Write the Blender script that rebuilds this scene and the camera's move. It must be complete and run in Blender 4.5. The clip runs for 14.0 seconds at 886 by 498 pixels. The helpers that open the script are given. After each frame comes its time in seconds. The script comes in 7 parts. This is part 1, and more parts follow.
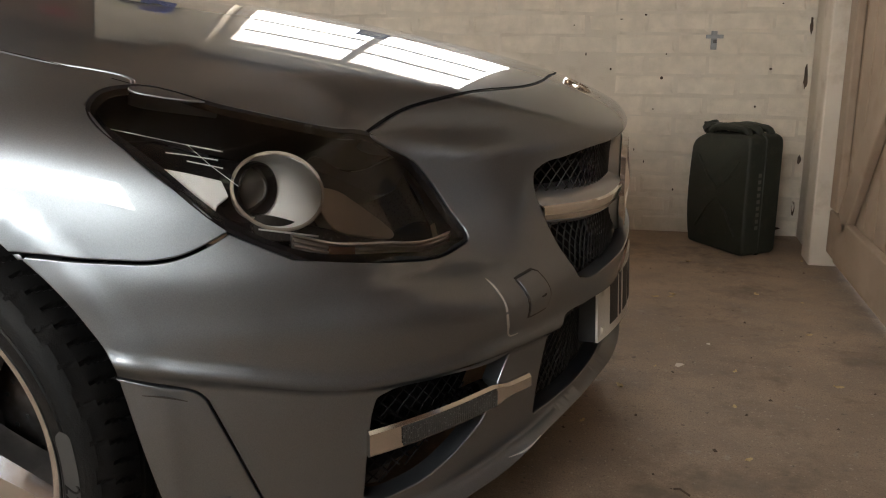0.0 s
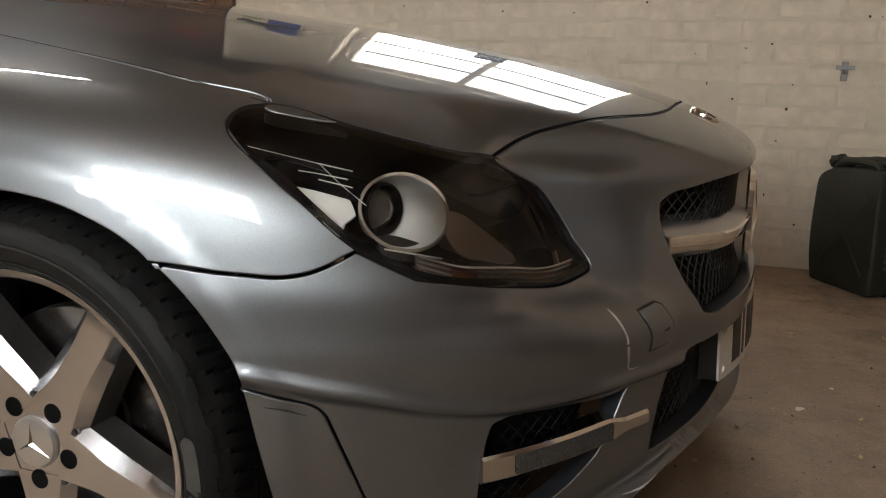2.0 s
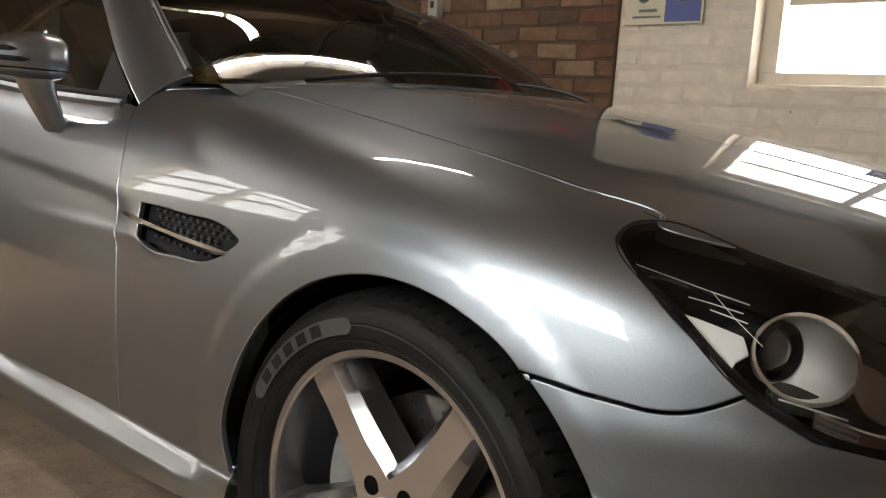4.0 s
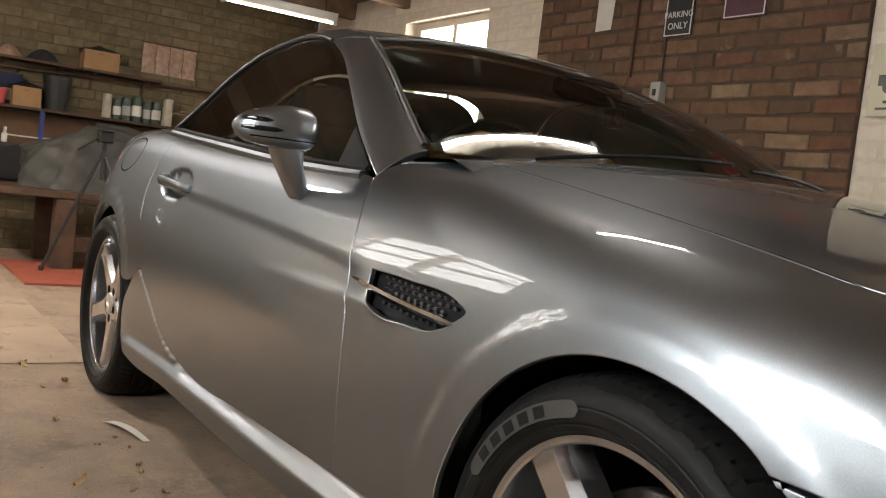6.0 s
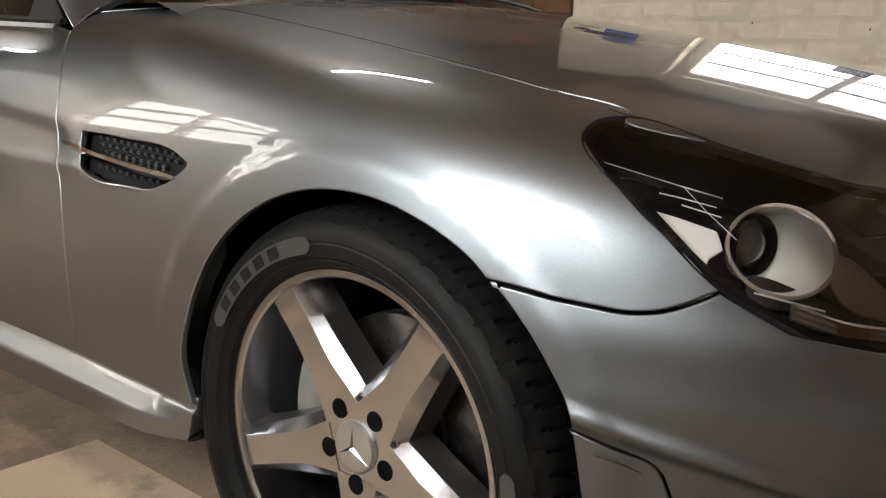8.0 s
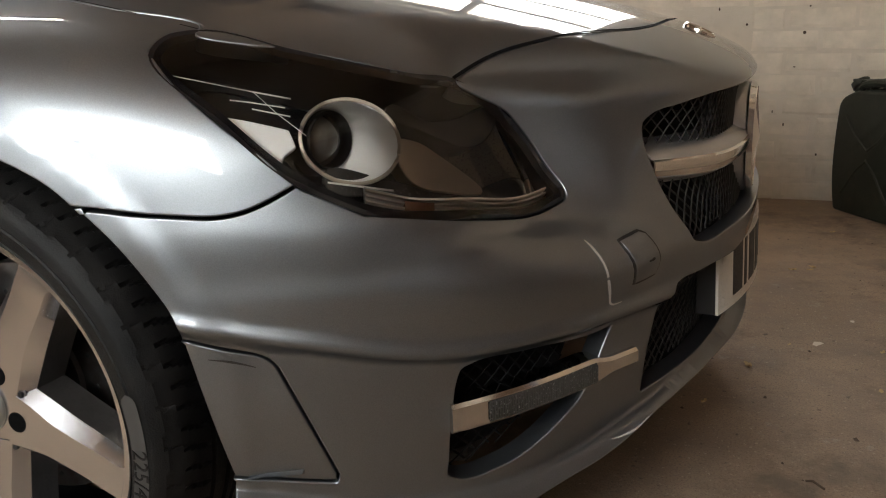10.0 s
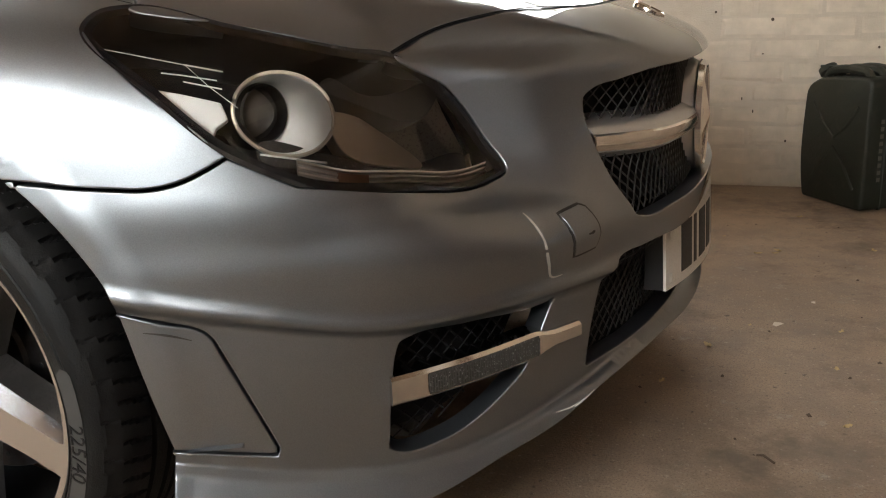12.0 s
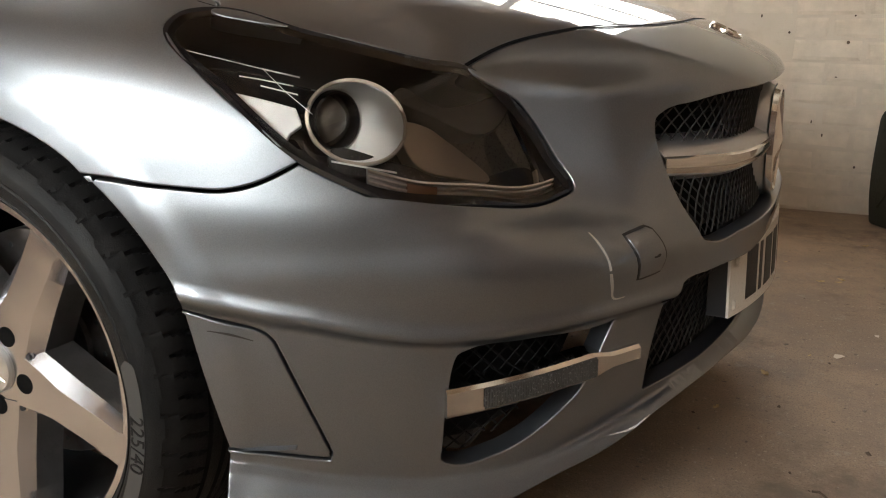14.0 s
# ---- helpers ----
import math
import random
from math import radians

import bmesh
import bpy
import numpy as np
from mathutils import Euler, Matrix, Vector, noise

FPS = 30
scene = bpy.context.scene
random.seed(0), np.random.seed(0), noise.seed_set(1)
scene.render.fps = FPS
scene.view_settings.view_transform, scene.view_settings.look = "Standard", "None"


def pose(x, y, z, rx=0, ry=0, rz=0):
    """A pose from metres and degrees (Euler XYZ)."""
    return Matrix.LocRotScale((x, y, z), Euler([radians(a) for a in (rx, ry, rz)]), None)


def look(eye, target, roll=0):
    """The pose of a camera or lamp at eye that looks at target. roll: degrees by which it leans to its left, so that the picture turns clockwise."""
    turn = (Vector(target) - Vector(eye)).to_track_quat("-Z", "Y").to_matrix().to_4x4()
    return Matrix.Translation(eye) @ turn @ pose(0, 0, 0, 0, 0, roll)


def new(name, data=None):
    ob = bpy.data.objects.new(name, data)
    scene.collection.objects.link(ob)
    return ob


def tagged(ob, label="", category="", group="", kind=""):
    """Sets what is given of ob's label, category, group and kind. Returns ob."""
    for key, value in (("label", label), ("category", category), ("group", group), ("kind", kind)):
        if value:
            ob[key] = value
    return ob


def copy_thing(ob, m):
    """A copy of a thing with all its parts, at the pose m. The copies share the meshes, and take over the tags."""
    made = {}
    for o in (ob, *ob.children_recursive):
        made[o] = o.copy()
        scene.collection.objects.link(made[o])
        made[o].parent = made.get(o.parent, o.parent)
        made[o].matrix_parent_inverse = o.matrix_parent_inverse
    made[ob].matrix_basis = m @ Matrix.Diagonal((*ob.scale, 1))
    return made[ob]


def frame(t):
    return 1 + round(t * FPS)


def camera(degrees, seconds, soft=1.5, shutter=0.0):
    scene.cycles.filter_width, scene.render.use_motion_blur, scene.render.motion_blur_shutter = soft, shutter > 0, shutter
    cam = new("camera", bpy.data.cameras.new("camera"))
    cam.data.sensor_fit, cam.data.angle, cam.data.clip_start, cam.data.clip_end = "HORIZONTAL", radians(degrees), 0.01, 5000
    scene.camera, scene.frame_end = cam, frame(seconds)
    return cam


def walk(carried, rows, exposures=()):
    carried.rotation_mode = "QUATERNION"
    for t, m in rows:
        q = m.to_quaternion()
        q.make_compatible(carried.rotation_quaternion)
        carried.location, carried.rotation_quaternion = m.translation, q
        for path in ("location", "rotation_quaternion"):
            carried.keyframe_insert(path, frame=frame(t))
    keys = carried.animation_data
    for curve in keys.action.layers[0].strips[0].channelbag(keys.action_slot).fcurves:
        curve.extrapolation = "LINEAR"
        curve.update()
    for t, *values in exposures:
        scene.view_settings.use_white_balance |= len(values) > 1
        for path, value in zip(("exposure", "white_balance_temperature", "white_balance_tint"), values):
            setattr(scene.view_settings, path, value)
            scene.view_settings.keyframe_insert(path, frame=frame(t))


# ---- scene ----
cam = camera(53.7, 14.0, soft=1.1)
PATH = [
    (0, (0.888, -1.679, 0.824), (0.468, 0.213, 0.33), -0.3),
    (0.5, (0.886, -1.681, 0.823), (0.456, 0.211, 0.337), -0.2),
    (1, (0.883, -1.681, 0.823), (0.433, 0.207, 0.341), -0.1),
    (1.5, (0.877, -1.678, 0.822), (0.363, 0.196, 0.348), 0.0),
    (2, (0.86, -1.678, 0.823), (0.214, 0.163, 0.382), 0.6),
    (2.5, (0.843, -1.674, 0.827), (0.012, 0.104, 0.442), 1.4),
    (3, (0.826, -1.667, 0.825), (-0.198, 0.022, 0.512), 2.1),
    (3.5, (0.812, -1.657, 0.827), (-0.352, -0.054, 0.552), 3.2),
    (4, (0.781, -1.64, 0.845), (-0.541, -0.164, 0.573), 4.1),
    (4.2, (0.772, -1.636, 0.842), (-0.6, -0.201, 0.598), 4.4),
    (6.3, (0.718, -1.664, 0.828), (-0.952, -0.572, 0.684), 7.6),
    (6.5, (0.709, -1.669, 0.829), (-0.975, -0.604, 0.657), 7.9),
    (7, (0.705, -1.655, 0.819), (-0.931, -0.526, 0.597), 7.8),
    (7.5, (0.734, -1.625, 0.804), (-0.73, -0.291, 0.526), 4.8),
    (8, (0.759, -1.603, 0.806), (-0.484, -0.09, 0.396), 1.9),
    (8.5, (0.779, -1.587, 0.808), (-0.244, 0.059, 0.312), 0.8),
    (9, (0.812, -1.581, 0.796), (-0.007, 0.166, 0.271), -0.0),
    (9.2, (0.835, -1.58, 0.794), (0.067, 0.19, 0.265), -0.5),
    (11.3, (0.97, -1.555, 0.746), (0.286, 0.24, 0.192), -3.0),
    (11.5, (0.972, -1.558, 0.746), (0.287, 0.24, 0.197), -2.9),
    (12, (0.971, -1.561, 0.748), (0.292, 0.238, 0.198), -2.7),
    (12.5, (0.971, -1.563, 0.749), (0.285, 0.233, 0.196), -2.3),
    (13, (0.964, -1.56, 0.754), (0.262, 0.227, 0.194), -1.6),
    (13.5, (0.963, -1.56, 0.756), (0.249, 0.223, 0.198), -1.1),
    (14, (0.954, -1.562, 0.759), (0.169, 0.197, 0.22), -0.3),
]
walk(cam, [(t, look(eye, target, roll)) for t, eye, target, roll in PATH],
     exposures=[(0.0, 0.42), (2.0, 0.38), (3.0, 0.26), (4.0, 0.39), (6.5, 0.55), (7.5, 0.65), (8.5, 0.52), (9.0, 0.36), (11.5, 0.89), (14.0, 0.95)])

# ---- light ----
world = bpy.data.worlds.new("world")
scene.world = world
world.use_nodes = True
sky = world.node_tree.nodes.new("ShaderNodeTexSky")
sky.sky_type, sky.sun_disc = "NISHITA", False
sky.sun_elevation, sky.sun_rotation = radians(35), radians(200)
world.node_tree.links.new(sky.outputs[0], world.node_tree.nodes["Background"].inputs[0])
world.node_tree.nodes["Background"].inputs[1].default_value = 0.08

# ---- materials ----
def material(name, colour, rough=0.5, metal=0.0, **more):
    m = bpy.data.materials.new(name)
    m.use_nodes = True
    p = m.node_tree.nodes["Principled BSDF"]
    p.inputs["Base Color"].default_value = (*colour, 1)
    p.inputs["Roughness"].default_value = rough
    p.inputs["Metallic"].default_value = metal
    for key, value in more.items():
        p.inputs[key.replace("_", " ")].default_value = value
    return m


def node(m, kind, **inputs):
    n = m.node_tree.nodes.new("ShaderNode" + kind)
    for key, value in inputs.items():
        n.inputs[key.replace("_", " ")].default_value = value
    return n


def wire(m, a, b):
    m.node_tree.links.new(a, b)


def principled(m):
    return m.node_tree.nodes["Principled BSDF"]


def coords(m, scale=1.0, what="Object"):
    c, k = node(m, "TexCoord"), node(m, "Mapping")
    k.inputs["Scale"].default_value = (scale,) * 3 if isinstance(scale, (int, float)) else scale
    wire(m, c.outputs[what], k.inputs[0])
    return k.outputs[0]


def noise_map(m, where, size, detail=4, rough=0.55, low=0.35, high=0.65):
    """Noise at a size in metres, stretched to run from 0 to 1."""
    n, r = node(m, "TexNoise", Scale=1 / size, Detail=detail, Roughness=rough), node(m, "MapRange")
    wire(m, where, n.inputs["Vector"])
    wire(m, n.outputs[0], r.inputs[0])
    r.inputs[1].default_value, r.inputs[2].default_value = low, high
    return r.outputs[0]


def mixed(m, fac, a, b):
    """A colour between a and b, each a colour or a socket."""
    x = node(m, "Mix")
    x.data_type = "RGBA"
    wire(m, fac, x.inputs[0])
    for value, i in ((a, 6), (b, 7)):
        if isinstance(value, tuple):
            x.inputs[i].default_value = (*value, 1)
        else:
            wire(m, value, x.inputs[i])
    return x.outputs[2]


def bumped(m, height, strength=0.3, depth=0.002, after=None):
    b = node(m, "Bump", Strength=strength, Distance=depth)
    wire(m, height, b.inputs["Height"])
    if after is not None:
        wire(m, after, b.inputs["Normal"])
    wire(m, b.outputs[0], principled(m).inputs["Normal"])
    return b.outputs[0]


def ranged(m, value, low, high):
    r = node(m, "MapRange")
    wire(m, value, r.inputs[0])
    r.inputs[3].default_value, r.inputs[4].default_value = low, high
    return r.outputs[0]


def grained(name, a, b, size, rough=(0.5, 0.8), metal=0.0, bump=0.3, depth=0.001, blotch=0.12, c=None, **more):
    """A surface in two colours: blotches of b on a, a fine grain and its relief."""
    m = material(name, a, rough[0], metal, **more)
    w = coords(m)
    big, fine = noise_map(m, w, blotch), noise_map(m, w, size, 6, 0.65)
    col = mixed(m, big, a, b)
    if c:
        col = mixed(m, noise_map(m, w, blotch * 0.4, 5, 0.6, 0.55, 0.72), col, c)
    wire(m, col, principled(m).inputs["Base Color"])
    wire(m, ranged(m, fine, *rough), principled(m).inputs["Roughness"])
    bumped(m, fine, bump, depth)
    return m


def car_paint():
    """Grey flake that darkens towards a grazing view, under a deep clear lacquer."""
    m = material("silver_metallic_paint", (0.235, 0.252, 0.272), 0.41, 1.0, Coat_Weight=1.0, Coat_Roughness=0.008, Coat_IOR=1.55)
    w = coords(m)
    flake = noise_map(m, w, 0.0012, 2, 0.5, 0.3, 0.7)
    dust = noise_map(m, w, 0.22, 4, 0.6, 0.45, 0.75)
    wire(m, mixed(m, flake, (0.216, 0.232, 0.251), (0.264, 0.281, 0.302)), principled(m).inputs["Base Color"])
    principled(m).inputs["Specular Tint"].default_value = (0.22, 0.22, 0.23, 1)
    wire(m, ranged(m, flake, 0.38, 0.44), principled(m).inputs["Roughness"])
    wire(m, ranged(m, dust, 0.004, 0.02), principled(m).inputs["Coat Roughness"])
    return m


PAINT = car_paint()
CHROME = material("chrome", (0.78, 0.76, 0.73), 0.09, 1.0)
SATIN = grained("satin_silver_plastic", (0.55, 0.55, 0.54), (0.5, 0.5, 0.5), 0.001, (0.28, 0.36), 0.9, 0.05)
BLACK = grained("black_plastic", (0.012, 0.012, 0.013), (0.02, 0.02, 0.02), 0.0015, (0.4, 0.6), 0, 0.3, 0.0004)
GLOSS_BLACK = material("gloss_black", (0.008, 0.008, 0.009), 0.06)
RUBBER_SEAL = material("rubber_seal", (0.01, 0.01, 0.01), 0.5)
TYRE = grained("tyre_rubber", (0.006, 0.006, 0.006), (0.011, 0.0105, 0.010), 0.002, (0.42, 0.60), 0, 0.3, 0.0006, 0.05, Specular_IOR_Level=0.14)
TYRE_PRINT = material("worn_tyre_print", (0.034, 0.033, 0.031), 0.6)
ALLOY = grained("machined_alloy", (0.50, 0.505, 0.53), (0.45, 0.455, 0.48), 0.0008, (0.22, 0.27), 1.0, 0.0, 0.0001, 0.15)
ALLOY_DARK = grained("painted_alloy", (0.24, 0.225, 0.215), (0.19, 0.18, 0.17), 0.001, (0.26, 0.34), 0.9, 0.02, 0.0003, 0.04)
STEEL = grained("brake_steel", (0.15, 0.14, 0.135), (0.10, 0.085, 0.075), 0.002, (0.3, 0.5), 1.0, 0.15, 0.0004, 0.03)
CALIPER = grained("caliper_grey", (0.34, 0.34, 0.33), (0.2, 0.19, 0.18), 0.002, (0.4, 0.6), 0.5)


def pane(name, colour):
    """A thin clear sheet: light goes straight through it, tinted, and its surface mirrors as glass does."""
    m = bpy.data.materials.new(name)
    m.use_nodes = True
    out = m.node_tree.nodes["Material Output"]
    m.node_tree.nodes.remove(principled(m))
    clear, gloss, mix, fresnel = node(m, "BsdfTransparent"), node(m, "BsdfGlossy"), node(m, "MixShader"), node(m, "Fresnel", IOR=1.5)
    clear.inputs[0].default_value = (*colour, 1)
    gloss.inputs["Roughness"].default_value = 0.0
    wire(m, fresnel.outputs[0], mix.inputs[0])
    wire(m, clear.outputs[0], mix.inputs[1])
    wire(m, gloss.outputs[0], mix.inputs[2])
    wire(m, mix.outputs[0], out.inputs[0])
    return m


CLEAR = pane("clear_polycarbonate", (0.93, 0.92, 0.90))
TINT = pane("tinted_glass", (0.68, 0.82, 0.72))
WINDOW_GLASS = pane("window_glass", (0.95, 0.97, 0.96))
DARK_TRIM = grained("dark_interior", (0.016, 0.016, 0.017), (0.024, 0.024, 0.024), 0.002, (0.6, 0.85), 0, 0.3, 0.0006)
PLATE_WHITE = grained("plate_white", (0.72, 0.70, 0.64), (0.68, 0.66, 0.6), 0.002, (0.25, 0.35), 0, 0.02)
AMBER = material("amber_reflector", (0.30, 0.17, 0.11), 0.3)
TAN = grained("tan_cloth", (0.36, 0.19, 0.07), (0.28, 0.14, 0.05), 0.004, (0.8, 0.95), 0, 0.6, 0.003, 0.04)
CHALK = grained("scuffed_primer", (0.55, 0.54, 0.51), (0.42, 0.41, 0.39), 0.002, (0.6, 0.8))
LENS_RIBBED = grained("smoked_ribbed_lens", (0.035, 0.033, 0.030), (0.055, 0.052, 0.048), 0.003, (0.15, 0.3), 0.2)
RIBBED_BOWL = grained("ribbed_white_reflector", (0.95, 0.94, 0.92), (0.92, 0.91, 0.89), 0.002, (0.40, 0.5), 0.0, 0.02)
PROJECTOR_GLASS = material("smoky_projector_glass", (0.075, 0.066, 0.055), 0.12, 0.0, Coat_Weight=1.0, Coat_Roughness=0.03)
SMOKE = grained("smoky_bezel", (0.20, 0.175, 0.145), (0.16, 0.14, 0.115), 0.003, (0.25, 0.35), 0.3, 0.02)
VENT_BLACK = material("matt_black_vent", (0.009, 0.009, 0.010), 0.7, 0.0, Specular_IOR_Level=0.15)
# flat black that stands in for the shade inside gaps and recesses
GAP_SHADE = material("gap_shade_black", (0.004, 0.004, 0.004), 0.9, 0.0, Specular_IOR_Level=0.05)
REFLECTOR = material("aluminised_reflector", (0.86, 0.84, 0.81), 0.34, 1.0)
BRONZE = grained("warm_bezel", (0.52, 0.45, 0.37), (0.46, 0.40, 0.33), 0.002, (0.28, 0.36), 0.45, 0.02)

# ---- the car's skin: x ahead from the front axle, y to its left, z up ----
def spline(*knots):
    """A smooth curve through (x, y) knots, x falling or rising, flat slopes kept from overshooting."""
    k = np.array(sorted(knots), float)
    xs, ys = k[:, 0], k[:, 1]
    h = np.diff(xs)
    d = np.diff(ys) / h
    m = np.concatenate([[d[0]], (d[:-1] * h[1:] + d[1:] * h[:-1]) / (h[:-1] + h[1:]), [d[-1]]])

    def at(x):
        x = np.clip(x, xs[0], xs[-1])
        i = np.clip(np.searchsorted(xs, x) - 1, 0, len(h) - 1)
        u = (x - xs[i]) / h[i]
        return ((1 + 2 * u) * (1 - u) ** 2 * ys[i] + u * (1 - u) ** 2 * h[i] * m[i]
                + u * u * (3 - 2 * u) * ys[i + 1] + u * u * (u - 1) * h[i] * m[i + 1])
    return at


def step(a, b, x):
    u = np.clip((x - a) / (b - a), 0, 1)
    return u * u * (3 - 2 * u)


HUB_X, HUB_Z, ARCH = -2.43, 0.325, 0.332
crown = spline((0.95, 0.60), (0.90, 0.640), (0.85, 0.675), (0.79, 0.707), (0.7, 0.741), (0.5, 0.793), (0.25, 0.842), (0, 0.882), (-0.3, 0.922), (-0.6, 0.95), (-0.9, 0.96), (-2, 0.97), (-2.6, 0.97), (-3.3, 0.9))
drop = spline((0.85, 0.30), (0.5, 0.22), (0.25, 0.16), (0, 0.15), (-0.4, 0.15), (-0.8, 0.14), (-1.6, 0.115), (-2.4, 0.06), (-3.3, 0.1))
nose_side = spline((0.1, 0.93), (0.25, 0.945), (0.40, 0.95), (0.475, 0.942), (0.505, 0.890), (0.56, 0.82), (0.62, 0.78), (0.70, 0.735), (0.80, 0.62))
nose_mid = spline((0.1, 0.93), (0.2, 0.96), (0.3, 0.965), (0.40, 0.978), (0.44, 0.983), (0.5, 0.972), (0.6, 0.968), (0.66, 0.966), (0.72, 0.92), (0.8, 0.75))
half = spline((0.9, 0.905), (0.3, 0.905), (0.0, 0.905), (-0.4, 0.897), (-0.9, 0.897), (-1.6, 0.893), (-2.43, 0.905), (-3.3, 0.88))
lean = spline((0.1, -0.045), (0.2, -0.02), (0.32, -0.004), (0.5, 0.0), (0.62, -0.006), (0.72, -0.026), (0.80, -0.055), (0.9, -0.10), (1.0, -0.16))

belt = spline((0.30, 0.458), (0.341, 0.448), (0.397, 0.434), (0.451, 0.421), (0.523, 0.401), (0.577, 0.391), (0.634, 0.388), (0.70, 0.388), (0.80, 0.390))
lip_line = spline((0.26, 0.256), (0.347, 0.246), (0.45, 0.216), (0.562, 0.196), (0.65, 0.198), (0.729, 0.223), (0.80, 0.252), (0.87, 0.262))
crease_line = spline((-2.2, 0.778), (-1.693, 0.761), (-1.286, 0.740), (-1.004, 0.724), (-0.831, 0.712), (-0.696, 0.700), (-0.593, 0.688), (-0.4, 0.668))


fold_line = spline((0.42, 0.50), (0.47, 0.496), (0.50, 0.480), (0.546, 0.464), (0.585, 0.463), (0.624, 0.470), (0.653, 0.481), (0.682, 0.50), (0.72, 0.52))
shoulder_line = spline((0.45, 0.497), (0.50, 0.500), (0.558, 0.504), (0.633, 0.511), (0.72, 0.522), (0.80, 0.535))


def deck(x, y):
    return crown(x) - drop(x) * np.abs(y) ** 2.2


def skin(x, y, z):
    """Below nought inside the body, above nought outside, about in metres."""
    y = np.abs(y)
    # the prow folds back sharply beside the grille
    ramp = lambda v, a, w: w * np.logaddexp(0, (v - a) / w)
    v = y - fold_line(z) + 0.465
    fold = 1 - 3.3 * (ramp(v, 0.31, 0.02) - ramp(v, 0.465, 0.006)) - 10.2 * (ramp(v, 0.465, 0.006) - ramp(v, 0.513, 0.010))
    low = np.maximum(step(0.47, 0.42, z), step(0.645, 0.69, z))
    prow = (1 - step(0.30, 0.54, y)) * low + np.clip(fold, 0, 1) * (1 - low)
    a = nose_side(z) * (1 - prow) + nose_mid(z) * prow + 0.13 * step(0.52, 0.80, y) * step(0.44, 0.56, z)
    b = half(x) + lean(z)
    ahead = np.maximum((x + 0.1) / a, 0)
    behind = np.maximum((-2.35 - x) / 0.95, 0)
    r = (ahead ** 2.4 + behind ** 2.6 + (y / b) ** 2.4) ** (1 / 2.4)
    side = (r - 1) * 0.9
    # wheel arch lips
    for hx in (0.0, HUB_X):
        rho = np.hypot(x - hx, z - HUB_Z)
        side = side - 0.0035 * (1 - step(ARCH + 0.034, ARCH + 0.062, rho)) * step(0.45, 0.7, y)
    # crease along the door down to the vent, and the lower one
    line = crease_line(x)
    side = side + 0.0065 * step(0.002, -0.034, z - line) * step(-0.60, -0.70, x) * step(-2.06, -1.75, x) * (1 - step(0.0, 0.22, line - z))
    side = side - 0.005 * np.exp(-((z - 0.622) / 0.012) ** 2) * step(-0.38, -0.5, x) * step(-1.15, -0.75, x)
    # dished hollow behind the door handle
    side = side + 0.020 * (1 - step(0.62, 1.0, np.hypot((x + 1.83) / 0.135, (z - 0.770) / 0.049)))
    # bumper: a ledge at its waist, and the lip below
    waist = belt(x)
    front = step(0.26, 0.34, x)
    side = side + (0.006 + 0.010 * step(0.33, 0.5, x)) * step(0.0, -0.022, z - waist) * front - (0.008 * step(0.004, -0.010, z - lip_line(x)) + 0.040 * np.clip((lip_line(x) - z) / 0.055, 0, 1.15)) * front - 0.0055 * np.exp(-((z - waist - 0.004) / 0.010) ** 2) * front
    # the bumper's shoulder under the lamp
    side = side - 0.009 * step(0.012, -0.010, z - shoulder_line(y)) * step(0.455, 0.51, y) * step(0.38, 0.46, z) * step(0.50, 0.64, x)
    top = (z - deck(x, y)) * 0.95
    k = 0.075 - 0.058 * prow * step(0.5, 0.75, x)
    h = np.clip(0.5 + 0.5 * (side - top) / k, 0, 1)
    return top * (1 - h) + side * h + k * h * (1 - h)


def hit(o, way, far=1.6, n=64, f=skin):
    """Where rays from o (outside) along way first meet the skin. Arrays of shape (n, 3)."""
    o, way = np.broadcast_arrays(np.asarray(o, float), np.asarray(way, float))
    ts = np.linspace(0, far, n)
    lo = np.full(len(o), far)
    hi = np.full(len(o), far)
    found = np.zeros(len(o), bool)
    for a, b in zip(ts[:-1], ts[1:]):
        left = np.where(~found)[0]
        if not len(left):
            break
        p = o[left] + way[left] * b
        met = left[f(p[:, 0], p[:, 1], p[:, 2]) <= 0]
        lo[met], hi[met], found[met] = a, b, True
    for _ in range(22):
        mid = (lo + hi) / 2
        p = o + way * mid[:, None]
        inside = f(p[:, 0], p[:, 1], p[:, 2]) <= 0
        hi = np.where(inside, mid, hi)
        lo = np.where(inside, lo, mid)
    return o + way * hi[:, None], found


def normal(p, f=skin):
    e = 0.0015
    g = np.stack([f(*(p + e * np.eye(3)[i]).T) - f(*(p - e * np.eye(3)[i]).T) for i in range(3)], 1)
    return g / np.linalg.norm(g, axis=1)[:, None]

# ---- making things ----
def part(name, verts, faces, mat, parent=None, label="", smooth=True, normals=None):
    """One mesh object, under a thing or a part."""
    me = bpy.data.meshes.new(name)
    me.from_pydata([tuple(map(float, v)) for v in verts], [], [tuple(map(int, f)) for f in faces])
    me.polygons.foreach_set("use_smooth", [smooth] * len(me.polygons))
    if normals is not None:
        me.normals_split_custom_set_from_vertices([tuple(map(float, n)) for n in normals])
    me.update()
    if mat:
        me.materials.append(mat)
    ob = new(name, me)
    ob.parent = parent
    if label:
        tagged(ob, label)
    return ob


def from_bm(name, bm, mat, parent=None, label="", smooth=False):
    bmesh.ops.recalc_face_normals(bm, faces=bm.faces[:])
    me = bpy.data.meshes.new(name)
    bm.to_mesh(me)
    bm.free()
    me.polygons.foreach_set("use_smooth", [smooth] * len(me.polygons))
    me.update()
    me.materials.append(mat)
    ob = new(name, me)
    ob.parent = parent
    if label:
        tagged(ob, label)
    return ob


